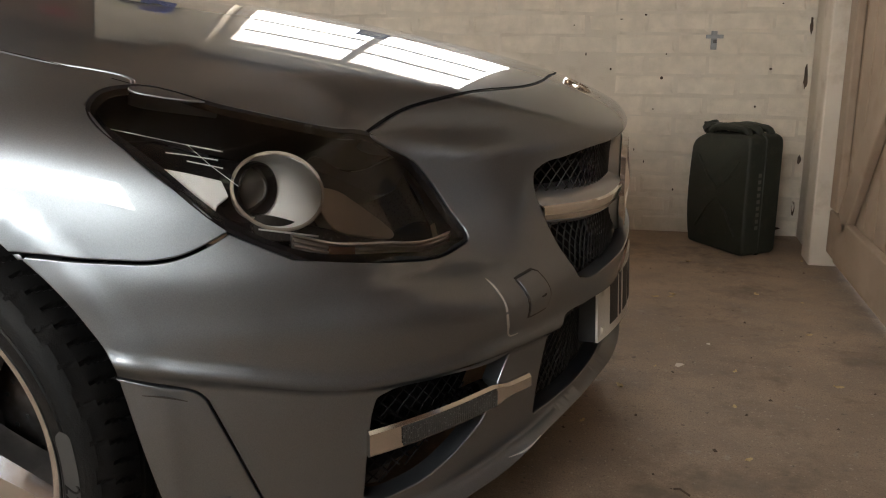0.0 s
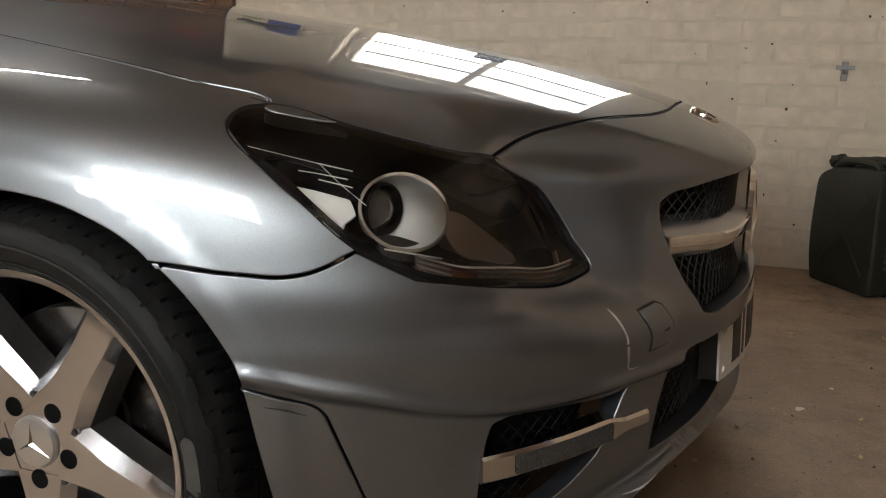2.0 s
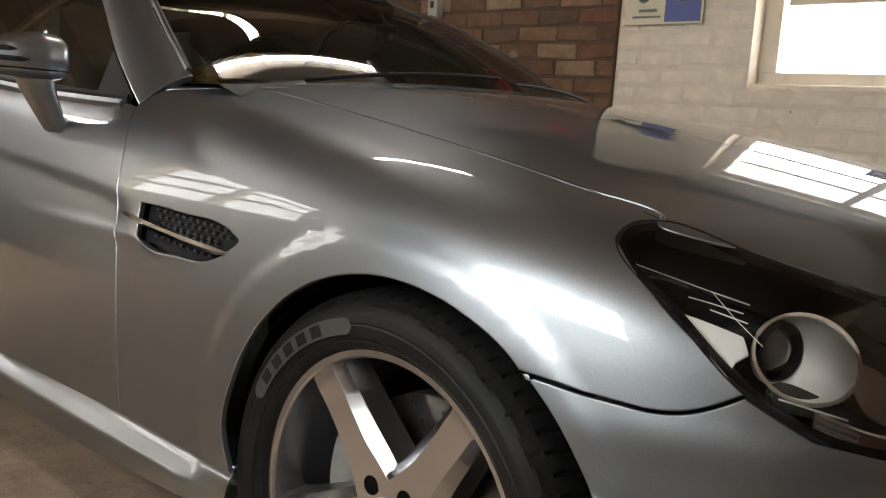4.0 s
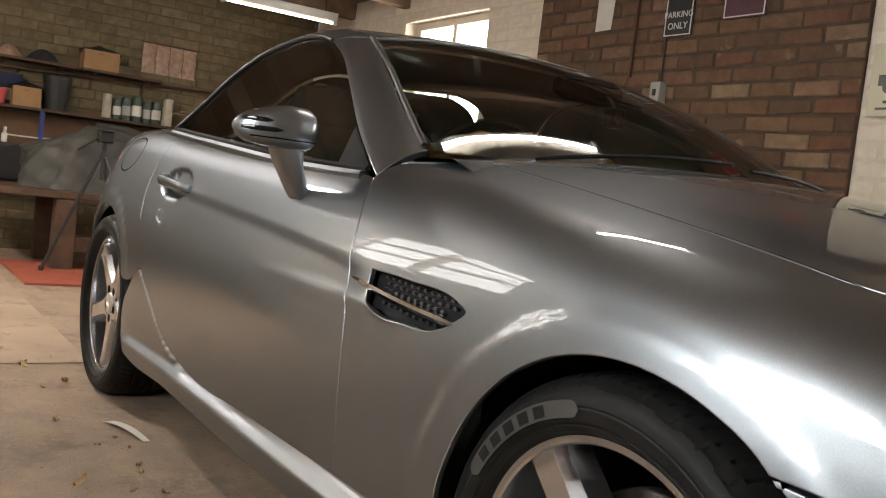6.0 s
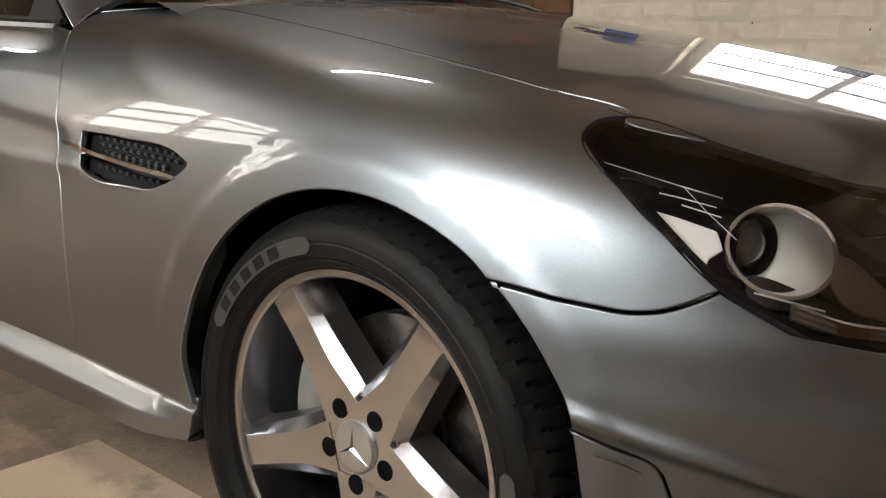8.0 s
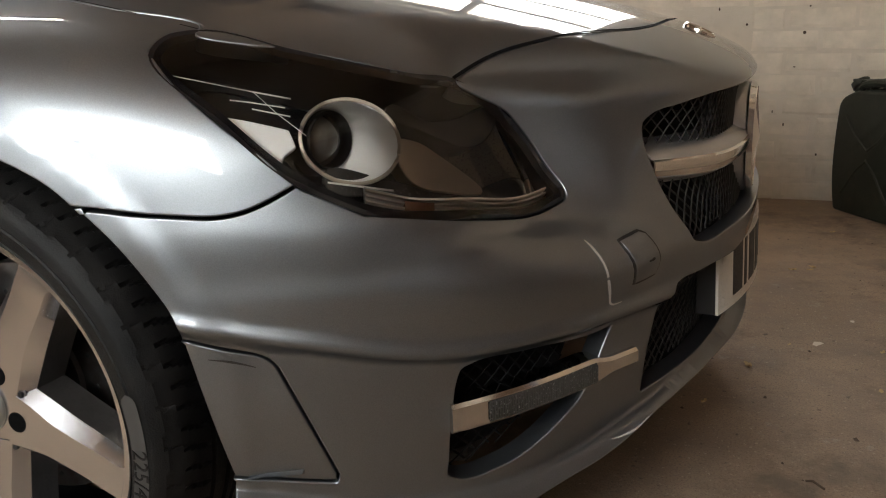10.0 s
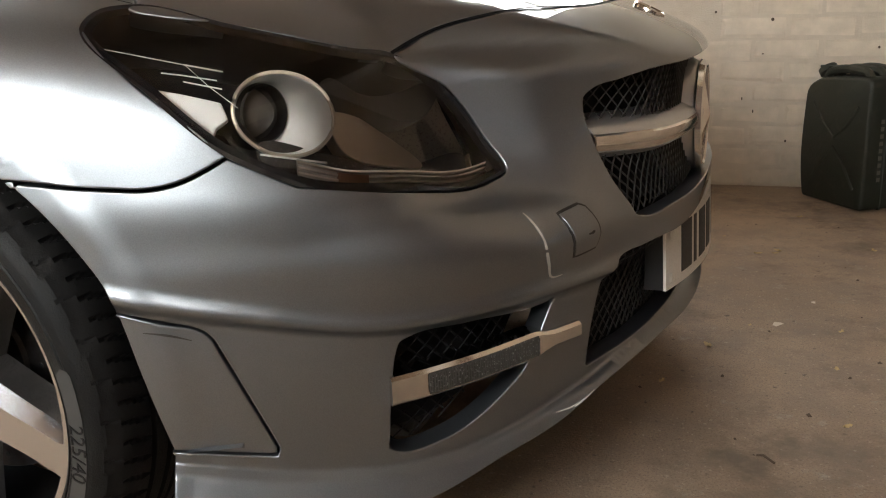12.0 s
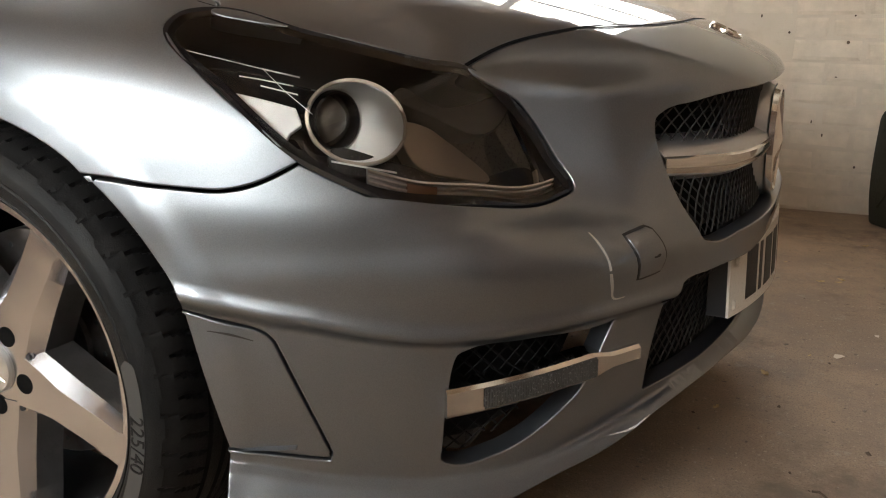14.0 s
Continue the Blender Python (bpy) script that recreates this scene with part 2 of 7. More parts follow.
def thing(name, label, category, group="", at=None):
    ob = new(name)
    ob.empty_display_size = 0.1
    if at is not None:
        ob.matrix_basis = at
    return tagged(ob, label, category, group)


def inside(q, poly):
    """Which of the points q lie in the closed outline."""
    x, y = q[:, 0], q[:, 1]
    a, b = poly, np.roll(poly, -1, 0)
    r = np.zeros(len(q), bool)
    for (x0, y0), (x1, y1) in zip(a, b):
        if y0 != y1:
            r ^= ((y0 > y) != (y1 > y)) & (x < (x1 - x0) * (y - y0) / (y1 - y0) + x0)
    return r


def smooth_line(pts, gap=0.008, closed=True):
    """A dense line through the points; a point given twice in a row is a corner."""
    p = np.array(pts, float)
    n = len(p)
    out = []
    for i in range(n if closed else n - 1):
        p0, p1, p2, p3 = (p[j % n] if closed else p[min(max(j, 0), n - 1)] for j in (i - 1, i, i + 1, i + 2))
        size = np.linalg.norm(p2 - p1)
        if size < 1e-6:
            continue
        d1, d2 = np.linalg.norm(p1 - p0), np.linalg.norm(p3 - p2)
        m1 = np.zeros_like(p1) if d1 < 1e-6 else ((p1 - p0) / d1 * size + (p2 - p1) / size * d1) / (size + d1) * size
        m2 = np.zeros_like(p1) if d2 < 1e-6 else ((p2 - p1) / size * d2 + (p3 - p2) / d2 * size) / (size + d2) * size
        if d1 < 1e-6:
            m1 = 1.5 * (p2 - p1) - 0.5 * m2
        if d2 < 1e-6:
            m2 = 1.5 * (p2 - p1) - 0.5 * m1
        for u in np.arange(0, 1, 1 / max(2, math.ceil(size / gap))):
            out.append((1 + 2 * u) * (1 - u) ** 2 * p1 + u * (1 - u) ** 2 * m1 + u * u * (3 - 2 * u) * p2 + u * u * (u - 1) * m2)
    if not closed:
        out.append(p[-1])
    return np.array(out)


def shrunk(line, by):
    """A closed flat outline moved inwards."""
    d = np.roll(line, -1, 0) - np.roll(line, 1, 0)
    n = np.stack([-d[:, 1], d[:, 0]], 1) / np.maximum(np.linalg.norm(d, axis=1), 1e-9)[:, None]
    area = np.sum(line[:, 0] * np.roll(line[:, 1], -1) - line[:, 1] * np.roll(line[:, 0], -1))
    return line + n * by * (1 if area > 0 else -1)


class Flat:
    """Looks at the skin along one direction: turns places into flat (a, b) and back on to the skin."""
    def __init__(self, way, f=skin):
        self.way = np.array(way, float) / np.linalg.norm(way)
        up = np.array((0, 0, 1.0)) if abs(self.way[2]) < 0.9 else np.array((0, 1.0, 0))
        self.e1 = np.cross(self.way, up)
        self.e1 /= np.linalg.norm(self.e1)
        self.e2 = np.cross(self.e1, self.way)
        self.f = f

    def flat(self, p):
        p = np.array(p, float)
        return np.stack([p @ self.e1, p @ self.e2], 1)

    def back(self, q):
        o = q[:, :1] * self.e1 + q[:, 1:] * self.e2
        mid = np.array((-0.9, -0.5, 0.6)) @ self.way
        return hit(o + self.way * (mid - 2.0), self.way, 4.0, 240, self.f)[0]


class Ball:
    """Looks at the skin from all round towards one place."""
    def __init__(self, centre, f=skin):
        self.c, self.f = np.array(centre, float), f

    def flat(self, p):
        d = np.array(p, float) - self.c
        return 0.8 * np.stack([np.arctan2(d[:, 1], d[:, 0]), np.arctan2(d[:, 2], np.hypot(d[:, 0], d[:, 1]))], 1)

    def back(self, q):
        a, b = q[:, 0] / 0.8, q[:, 1] / 0.8
        d = np.stack([np.cos(a) * np.cos(b), np.sin(a) * np.cos(b), np.sin(b)], 1)
        return hit(self.c + d * 1.5, -d, 1.45, 160, self.f)[0]


def panel(name, outline, view, mat, parent, label="", grid=0.016, holes=(), gap=0.0032, rim=0.014, lift=0.0, mirror=False, round_=True, creases=()):
    """A panel of the skin within an outline given in space, with its edges folded inwards and with openings left out."""
    from mathutils.geometry import delaunay_2d_cdt
    edge = smooth_line(outline) if round_ else np.array(outline, float)
    edge = shrunk(view.flat(edge), gap)
    inner = [shrunk(view.flat(smooth_line(h)), -0.001) for h in holes]
    lo, hi = edge.min(0), edge.max(0)
    gx, gy = np.meshgrid(np.arange(lo[0], hi[0], grid), np.arange(lo[1], hi[1], grid))
    gx[1::2] += grid / 2
    q = np.stack([gx.ravel(), gy.ravel()], 1)
    ok = inside(q, edge)
    for h in inner:
        ok &= ~inside(q, h)
    loops = np.concatenate([edge, *inner])
    for a in range(0, len(q), 2000):
        d = np.min(np.hypot(q[a:a + 2000, None, 0] - loops[None, :, 0], q[a:a + 2000, None, 1] - loops[None, :, 1]), 1)
        ok[a:a + 2000] &= d > grid * 0.45
    q = q[ok]
    # rows of points that follow each crease
    for line, across in creases:
        l = view.flat(line)
        d = np.gradient(l, axis=0)
        s = np.stack([-d[:, 1], d[:, 0]], 1) / np.linalg.norm(d, axis=1)[:, None]
        up_ = np.sign((view.flat(np.array(line) + (0, 0, 0.01)) - l) @ np.ones(2) * 0 + ((view.flat(np.array(line) + (0, 0, 0.01)) - l) * s).sum(1))[:, None]
        rows_ = np.concatenate([l + s * up_ * o for o in across])
        rows_ = rows_[inside(rows_, edge)]
        for h in inner:
            rows_ = rows_[~inside(rows_, h)]
        near = lambda a, b, r: np.array([np.min(np.hypot(*(b - p).T)) < r for p in a], bool) if len(a) and len(b) else np.zeros(len(a), bool)
        rows_ = rows_[~near(rows_, loops, 0.003)]
        q = np.concatenate([q[~near(q, rows_, 0.0045)], rows_])
    vs = [Vector(p) for p in np.concatenate([loops, q])]
    es, start = [], 0
    for l in [edge, *inner]:
        es += [(start + i, start + (i + 1) % len(l)) for i in range(len(l))]
        start += len(l)
    v2, _, f2, *_ = delaunay_2d_cdt(vs, es, [], 0, 1e-6)
    v2 = np.array([tuple(v) for v in v2])
    f2 = np.array([tuple(f) for f in f2 if len(f) == 3])
    mid = v2[f2].mean(1)
    keep = inside(mid, edge)
    for h in inner:
        keep &= ~inside(mid, h)
    f2 = f2[keep]
    used = np.unique(f2)
    index = -np.ones(len(v2), int)
    index[used] = np.arange(len(used))
    f2, v2 = index[f2], v2[used]
    p = view.back(v2)
    n = normal(p, view.f)
    p = p + n * lift
    # face the outside
    c = np.cross(p[f2[:, 1]] - p[f2[:, 0]], p[f2[:, 2]] - p[f2[:, 0]])
    flip = (c * n[f2[:, 0]]).sum(1) < 0
    f2[flip] = f2[flip][:, ::-1]
    # folded edges
    count = {}
    for f in f2:
        for a, b in ((f[0], f[1]), (f[1], f[2]), (f[2], f[0])):
            count[(a, b)] = count.get((a, b), 0) + 1
    border = [(a, b) for a, b in count if (b, a) not in count]
    verts, norms, faces = list(p), list(n), [tuple(f) for f in f2]
    out_ = {}
    for a, b in border:
        t = p[b] - p[a]
        t /= max(np.linalg.norm(t), 1e-9)
        for i in (a, b):
            out_.setdefault(i, np.zeros(3))
            out_[i] += np.cross(t, n[i])
    ring = {}
    for i, o in out_.items():
        o = o / max(np.linalg.norm(o), 1e-9)
        ring[i] = len(verts)
        verts += [p[i] + o * 0.0015 - n[i] * 0.0005, p[i] + o * 0.0024 - n[i] * 0.0024, p[i] + o * 0.0020 - n[i] * rim]
        norms += [(n[i] + 0.8 * o) / np.linalg.norm(n[i] + 0.8 * o), o, o]
    for a, b in border:
        r, s = ring[a], ring[b]
        faces += [(b, a, r, s), (s, r, r + 1, s + 1), (s + 1, r + 1, r + 2, s + 2)]
    ob = part(name, verts, faces, mat, parent, label, True, norms)
    if mirror:
        part(name, [(x, -y, z) for x, y, z in verts], [f[::-1] for f in faces], mat, parent, label, True, [(x, -y, z) for x, y, z in norms])
    return ob


def right(pts, f=skin):
    """Places on the car's right side, given as (x, y outwards, z), moved on to the skin."""
    p = np.array([(x, -y, z) for x, y, z in pts], float)
    for _ in range(12):
        p = p - normal(p, f) * f(*p.T)[:, None]
    return p


def arc(cx, cz, r, a0, a1, n, y=0.88):
    return [(cx + r * math.cos(radians(a)), y, cz + r * math.sin(radians(a))) for a in np.linspace(a0, a1, n)]


# greenhouse above the body
roof_line = spline((-0.2, 0.78), (-0.48, 0.915), (-0.9, 1.125), (-1.2, 1.235), (-1.4, 1.277), (-1.65, 1.288), (-1.95, 1.245), (-2.2, 1.135), (-2.5, 0.97), (-2.9, 0.75))


roof_fall = spline((-1.3, 0.0), (-1.6, 0.004), (-1.75, 0.016), (-1.9, 0.046), (-2.02, 0.10), (-2.1, 0.165), (-2.2, 0.215), (-2.45, 0.25))


def cabin(x, y, z):
    y = np.abs(y)
    top = (z - roof_line(x + 0.42 * y * y) + 0.06 * y * y + roof_fall(x) * step(0.2, 0.6, y)) * 0.85
    side = (y - (0.80 - 0.56 * (z - 0.86) - 0.25 * np.maximum(z - 1.08, 0) ** 2)) * 0.87
    k = 0.05
    h = np.clip(0.5 + 0.5 * (side - top) / k, 0, 1)
    return top * (1 - h) + side * h + k * h * (1 - h)


# ---- the car ----
car = thing("car", "silver metallic two-seat roadster parked in the garage", "car")
SIDE, SHOULDER, QUARTER, ABOVE = Flat((0, 1, 0)), Flat((0, 0.8, -0.6)), Flat((-0.62, 0.7, -0.35)), Flat((0, 0.02, -1))
ROUND = Ball((-0.15, 0, 0.26))

# seams, in space
HL = [(0.268, 0.775, 0.737), (0.268, 0.74, 0.752), (0.285, 0.712, 0.755), (0.395, 0.678, 0.726), (0.50, 0.60, 0.693), (0.531, 0.548, 0.684),
      (0.592, 0.509, 0.637), (0.632, 0.503, 0.577), (0.660, 0.506, 0.531), (0.650, 0.53, 0.526), (0.593, 0.656, 0.538), (0.505, 0.756, 0.563),
      (0.442, 0.787, 0.598), (0.364, 0.801, 0.664)]
FENDER_SEAM = [(0.39, 0.82, 0.573), (0.368, 0.83, 0.570), (0.33, 0.843, 0.572), (0.223, 0.883, 0.586)]
HOOD_FRONT = [(0.531, 0.548, 0.684), (0.563, 0.478, 0.708), (0.620, 0.41, 0.719), (0.705, 0.23, 0.727), (0.722, 0.0, 0.733)]
HOOD_EDGE = [(0.285, 0.708, 0.755), (0.164, 0.706, 0.782), (-0.10, 0.69, 0.83), (-0.45, 0.655, 0.88), (-0.62, 0.63, 0.90)]
DOOR_FRONT = [(-0.755, 0.81, 0.85), (-0.707, 0.855, 0.765), (-0.682, 0.878, 0.665), (-0.660, 0.89, 0.597), (-0.645, 0.897, 0.479), (-0.632, 0.892, 0.30)]
DOOR_REAR = [(-2.06, 0.76, 0.90), (-2.075, 0.83, 0.82), (-2.035, 0.888, 0.67), (-1.945, 0.898, 0.50), (-1.84, 0.898, 0.43), (-1.69, 0.891, 0.335), (-1.54, 0.886, 0.297)]

hood_half = right([*HOOD_FRONT[::-1], HOOD_FRONT[0], (0.50, 0.60, 0.693), (0.395, 0.678, 0.726), (0.285, 0.712, 0.755), HOOD_EDGE[0], *HOOD_EDGE[1:], HOOD_EDGE[-1],
                   (-0.57, 0.42, 0.93), (-0.50, 0.2, 0.94), (-0.48, 0, 0.945)])
flip = lambda pts: [(x, -y, z) for x, y, z in pts]
hood_outline = [*hood_half, *flip(hood_half[1:-1])[::-1]]
panel("hood", hood_outline, ABOVE, PAINT, car, "long silver bonnet with mirror-like gloss", 0.02, rim=0.02)

fender_outline = right([HL[0], HL[0], *HL[:0:-1][:2][::-1][:0], (0.305, 0.794, 0.709), (0.364, 0.801, 0.664), (0.412, 0.793, 0.627), (0.442, 0.787, 0.598), (0.442, 0.787, 0.598), *FENDER_SEAM, FENDER_SEAM[-1],
                        *arc(0.022, 0.325, 0.33, 54.5, 172, 9), (-0.292, 0.9, 0.32), (-0.285, 0.9, 0.302), (-0.285, 0.9, 0.302), (-0.45, 0.89, 0.300), DOOR_FRONT[-1], *DOOR_FRONT[::-1], DOOR_FRONT[0],
                        (-0.72, 0.70, 0.885), (-0.62, 0.635, 0.90), (-0.62, 0.635, 0.90), *HOOD_EDGE[::-1][1:], (0.285, 0.711, 0.755), (0.268, 0.74, 0.752)])
VENT = right([(-0.600, 0.873, 0.684), (-0.600, 0.873, 0.684), (-0.48, 0.876, 0.682), (-0.315, 0.885, 0.667), (-0.300, 0.885, 0.660), (-0.323, 0.889, 0.640), (-0.378, 0.89, 0.616), (-0.454, 0.888, 0.612), (-0.572, 0.886, 0.621), (-0.585, 0.886, 0.625)])
panel("front_fender", fender_outline, SHOULDER, PAINT, car, "", 0.012, [VENT], mirror=True, rim=0.010)

door_outline = right([DOOR_FRONT[0], *DOOR_FRONT, DOOR_FRONT[-1], (-1.02, 0.89, 0.293), *DOOR_REAR[::-1], DOOR_REAR[0], (-1.6, 0.755, 0.885), (-1.1, 0.77, 0.868)])
def side_crease(x0, x1):
    xs_ = np.linspace(x0, x1, 120)
    run = right([(x, 0.88, float(crease_line(x))) for x in xs_])
    for _ in range(4):
        run[:, 2] = crease_line(run[:, 0])
        run = right(run * (1, -1, 1))
    return [(run, (0.004, 0.0, -0.005, -0.011, -0.018, -0.026, -0.036, -0.048))]


DISH = [(right([(-1.83 + 0.135 * k * math.cos(a), 0.86, 0.770 + 0.049 * k * math.sin(a)) for a in np.linspace(0, 2 * math.pi, int(18 + 40 * k), False)]), (0.0,)) for k in (1.02, 0.94, 0.86, 0.78, 0.70, 0.60, 0.45, 0.25)]
door = panel("door", door_outline, SHOULDER, PAINT, car, "", 0.014, mirror=True, creases=[*side_crease(-2.06, -0.69), *DISH])

quarter_outline = right([*DOOR_REAR[:4], (-1.95, 0.897, 0.50), (-1.95, 0.897, 0.50), (-2.02, 0.9, 0.46), *arc(HUB_X, 0.325, 0.335, 22, 165, 10), (-2.78, 0.9, 0.30), (-2.78, 0.9, 0.30), (-3.0, 0.85, 0.25), (-3.15, 0.75, 0.25), (-3.15, 0.75, 0.25),
                         (-3.2, 0.74, 0.5), (-3.2, 0.70, 0.75), (-3.14, 0.66, 0.88), (-3.14, 0.66, 0.88), (-2.75, 0.66, 0.93), (-2.3, 0.68, 0.935), (-2.06, 0.70, 0.925), (-2.06, 0.70, 0.925)])
panel("rear_fender", quarter_outline, SHOULDER, PAINT, car, "", 0.025, mirror=True, rim=0.010)

sill_rise = spline((-0.2, 0.002), (-0.632, 0.002), (-1.02, -0.004), (-1.54, 0.0), (-1.69, 0.038), (-1.84, 0.133), (-1.95, 0.203), (-2.1, 0.22))
sill_low = right([(-0.285, 0.9, 0.313), (-0.285, 0.9, 0.313), (-0.45, 0.89, 0.312), (-0.632, 0.892, 0.3115), (-1.02, 0.89, 0.3045), (-1.54, 0.886, 0.3085), (-1.69, 0.891, 0.3465), (-1.84, 0.898, 0.4415), (-1.95, 0.897, 0.4995), (-1.95, 0.897, 0.4995),
                  (-2.02, 0.9, 0.455), (-2.09, 0.9, 0.34), (-2.10, 0.9, 0.26), (-2.10, 0.9, 0.26), (-2.02, 0.885, 0.235), (-1.6, 0.88, 0.218), (-0.7, 0.88, 0.213), (-0.315, 0.885, 0.238), (-0.315, 0.885, 0.238)])


def skirt_skin(x, y, z):
    return skin(x, y, z) + 0.008 * step(0.284, 0.298, z - sill_rise(x)) - 0.026 * step(0.290, 0.258, z) * step(-0.3, -0.42, x) * step(-2.12, -2.0, x) * step(0.5, 0.8, np.abs(y))


panel("side_skirt", sill_low, Flat((0, 1, 0), skirt_skin), PAINT, car, "", 0.012, mirror=True, rim=0.06, gap=0.001)

# front bumper with its openings
AIR = [(0.324, 0.86, 0.433), (0.324, 0.86, 0.433), (0.388, 0.815, 0.412), (0.388, 0.815, 0.412), (0.400, 0.808, 0.405), (0.408, 0.803, 0.394), (0.408, 0.803, 0.394), (0.431, 0.785, 0.322), (0.452, 0.764, 0.247), (0.452, 0.764, 0.247), (0.449, 0.764, 0.238), (0.449, 0.764, 0.238), (0.349, 0.823, 0.262), (0.349, 0.823, 0.262)]
LOW = right([(0.345, 0.83, 0.155), (0.345, 0.83, 0.155), (0.45, 0.77, 0.15), (0.624, 0.657, 0.156), (0.679, 0.591, 0.176), (0.736, 0.514, 0.195), (0.781, 0.428, 0.220), (0.804, 0.376, 0.230), (0.827, 0.306, 0.236), (0.86, 0.15, 0.234), (0.87, 0, 0.232)])
bumper_half = [*LOW[::-1], *right(AIR[::-1]), right([AIR[0]])[0], *right(arc(0.022, 0.325, 0.33, 23, 52, 4)), *right([arc(0.022, 0.325, 0.33, 52, 53, 2)[0], *FENDER_SEAM[-2::-1], (0.442, 0.787, 0.598), (0.442, 0.787, 0.598), *HL[:3:-1][2:3],
               (0.505, 0.756, 0.563), (0.593, 0.656, 0.538), (0.65, 0.53, 0.526), (0.66, 0.506, 0.531), (0.632, 0.503, 0.577), (0.592, 0.509, 0.637), *HOOD_FRONT])]
bumper_outline = [*bumper_half, *flip(bumper_half[1:-1])[::-1]]
GRILLE = [(0.737, 0.4095, 0.604), (0.736, 0.407, 0.616), (0.742, 0.399, 0.624), (0.78, 0.36, 0.637), (0.835, 0.24, 0.643), (0.86, 0, 0.645)]
GRILLE_LOW = [(0.87, 0, 0.447), (0.86, 0.16, 0.447), (0.83, 0.30, 0.449), (0.805, 0.378, 0.451), (0.796, 0.396, 0.457), (0.790, 0.403, 0.470), (0.752, 0.4085, 0.557)]
grille_half = right([*GRILLE[::-1], *GRILLE_LOW[::-1]])
grille_hole = [*grille_half, *flip(grille_half[1:-1])[::-1]]
LOWER = right([(0.83, 0, 0.40), (0.84, 0.25, 0.40), (0.80, 0.36, 0.400), (0.775, 0.418, 0.396), (0.768, 0.428, 0.385), (0.758, 0.438, 0.32), (0.750, 0.444, 0.252), (0.750, 0.444, 0.252), (0.751, 0.440, 0.248), (0.751, 0.440, 0.248), (0.80, 0.32, 0.260), (0.83, 0.15, 0.264), (0.84, 0, 0.264)])
lower_hole = [*LOWER, *flip(LOWER[1:-1])[::-1]]
FOG = right([(0.575, 0.685, 0.352), (0.578, 0.682, 0.362), (0.590, 0.672, 0.368), (0.64, 0.62, 0.3755), (0.715, 0.513, 0.3755), (0.722, 0.505, 0.374), (0.720, 0.508, 0.363), (0.698, 0.538, 0.295), (0.692, 0.546, 0.280), (0.676, 0.563, 0.262), (0.609, 0.634, 0.2145), (0.566, 0.676, 0.212), (0.557, 0.684, 0.220), (0.559, 0.685, 0.235), (0.568, 0.687, 0.315)])
FRONT_CREASES = []
for line_, across_ in ((belt, (0.024, 0.018, 0.013, 0.008, 0.004, 0.0, -0.004, -0.008, -0.013, -0.018, -0.024)), (lip_line, (0.012, 0.007, 0.003, -0.001, -0.005, -0.009, -0.013, -0.017, -0.021, -0.027))):
    run_ = right([(x, y, float(line_(x))) for x, y in zip(np.linspace(0.29, 0.80, 110), np.interp(np.linspace(0.29, 0.80, 110), [0.29, 0.45, 0.58, 0.7, 0.76, 0.80], [0.87, 0.79, 0.69, 0.56, 0.45, 0.34]))])
    for _ in range(6):
        run_[:, 2] = line_(run_[:, 0])
        run_ = right(run_ * (1, -1, 1))
    FRONT_CREASES += [(run_, across_), (run_ * (1, -1, 1), across_)]
front_bumper = panel("front_bumper", bumper_outline, ROUND, PAINT, car, "", 0.008, [grille_hole, lower_hole, FOG, flip(FOG)], rim=0.03, creases=FRONT_CREASES)
panel("bumper_cover_panel", right(AIR), SIDE, PAINT, front_bumper, "", 0.012, lift=-0.002)

# greenhouse panels
PILLAR_OUT = [(-0.755, 0.81, 0.853), (-0.95, 0.75, 0.95), (-1.13, 0.69, 1.06), (-1.27, 0.64, 1.14), (-1.42, 0.60, 1.20)]
PILLAR_IN = [(-1.30, 0.555, 1.235), (-1.09, 0.62, 1.13), (-0.88, 0.68, 1.01), (-0.74, 0.70, 0.915)]
CAB = Flat((-0.35, 0.7, -0.62), cabin)
a_pillar = panel("a_pillar", right([PILLAR_OUT[0], *PILLAR_OUT, PILLAR_OUT[-1], PILLAR_IN[0], *PILLAR_IN, PILLAR_IN[-1]], cabin), CAB, PAINT, car, "", 0.02, mirror=True)
side_glass = right([(-0.80, 0.80, 0.862), (-0.80, 0.80, 0.862), *PILLAR_OUT[1:], (-1.56, 0.585, 1.232), (-1.74, 0.59, 1.222), (-1.90, 0.61, 1.178), (-2.02, 0.655, 1.105), (-2.10, 0.705, 1.02), (-2.19, 0.76, 0.945), (-2.19, 0.76, 0.945), (-1.63, 0.77, 0.90), (-1.1, 0.79, 0.868)], cabin)
panel("side_window", side_glass, Flat((0, 0.86, -0.5), cabin), TINT, car, "dark tinted side window", 0.04, mirror=True, rim=0.004, lift=-0.004)
screen_half = right([(-0.47, 0, 0.92), (-0.52, 0.3, 0.93), (-0.64, 0.55, 0.925), (-0.73, 0.69, 0.918), (-0.73, 0.69, 0.918), *PILLAR_IN[::-1][1:], PILLAR_IN[0], (-1.31, 0.35, 1.25), (-1.33, 0, 1.262)], cabin)
panel("windscreen", [*screen_half, *flip(screen_half[1:-1])[::-1]], Flat((-0.5, 0, -0.87), cabin), TINT, car, "raked tinted windscreen", 0.04, rim=0.004, lift=-0.004)
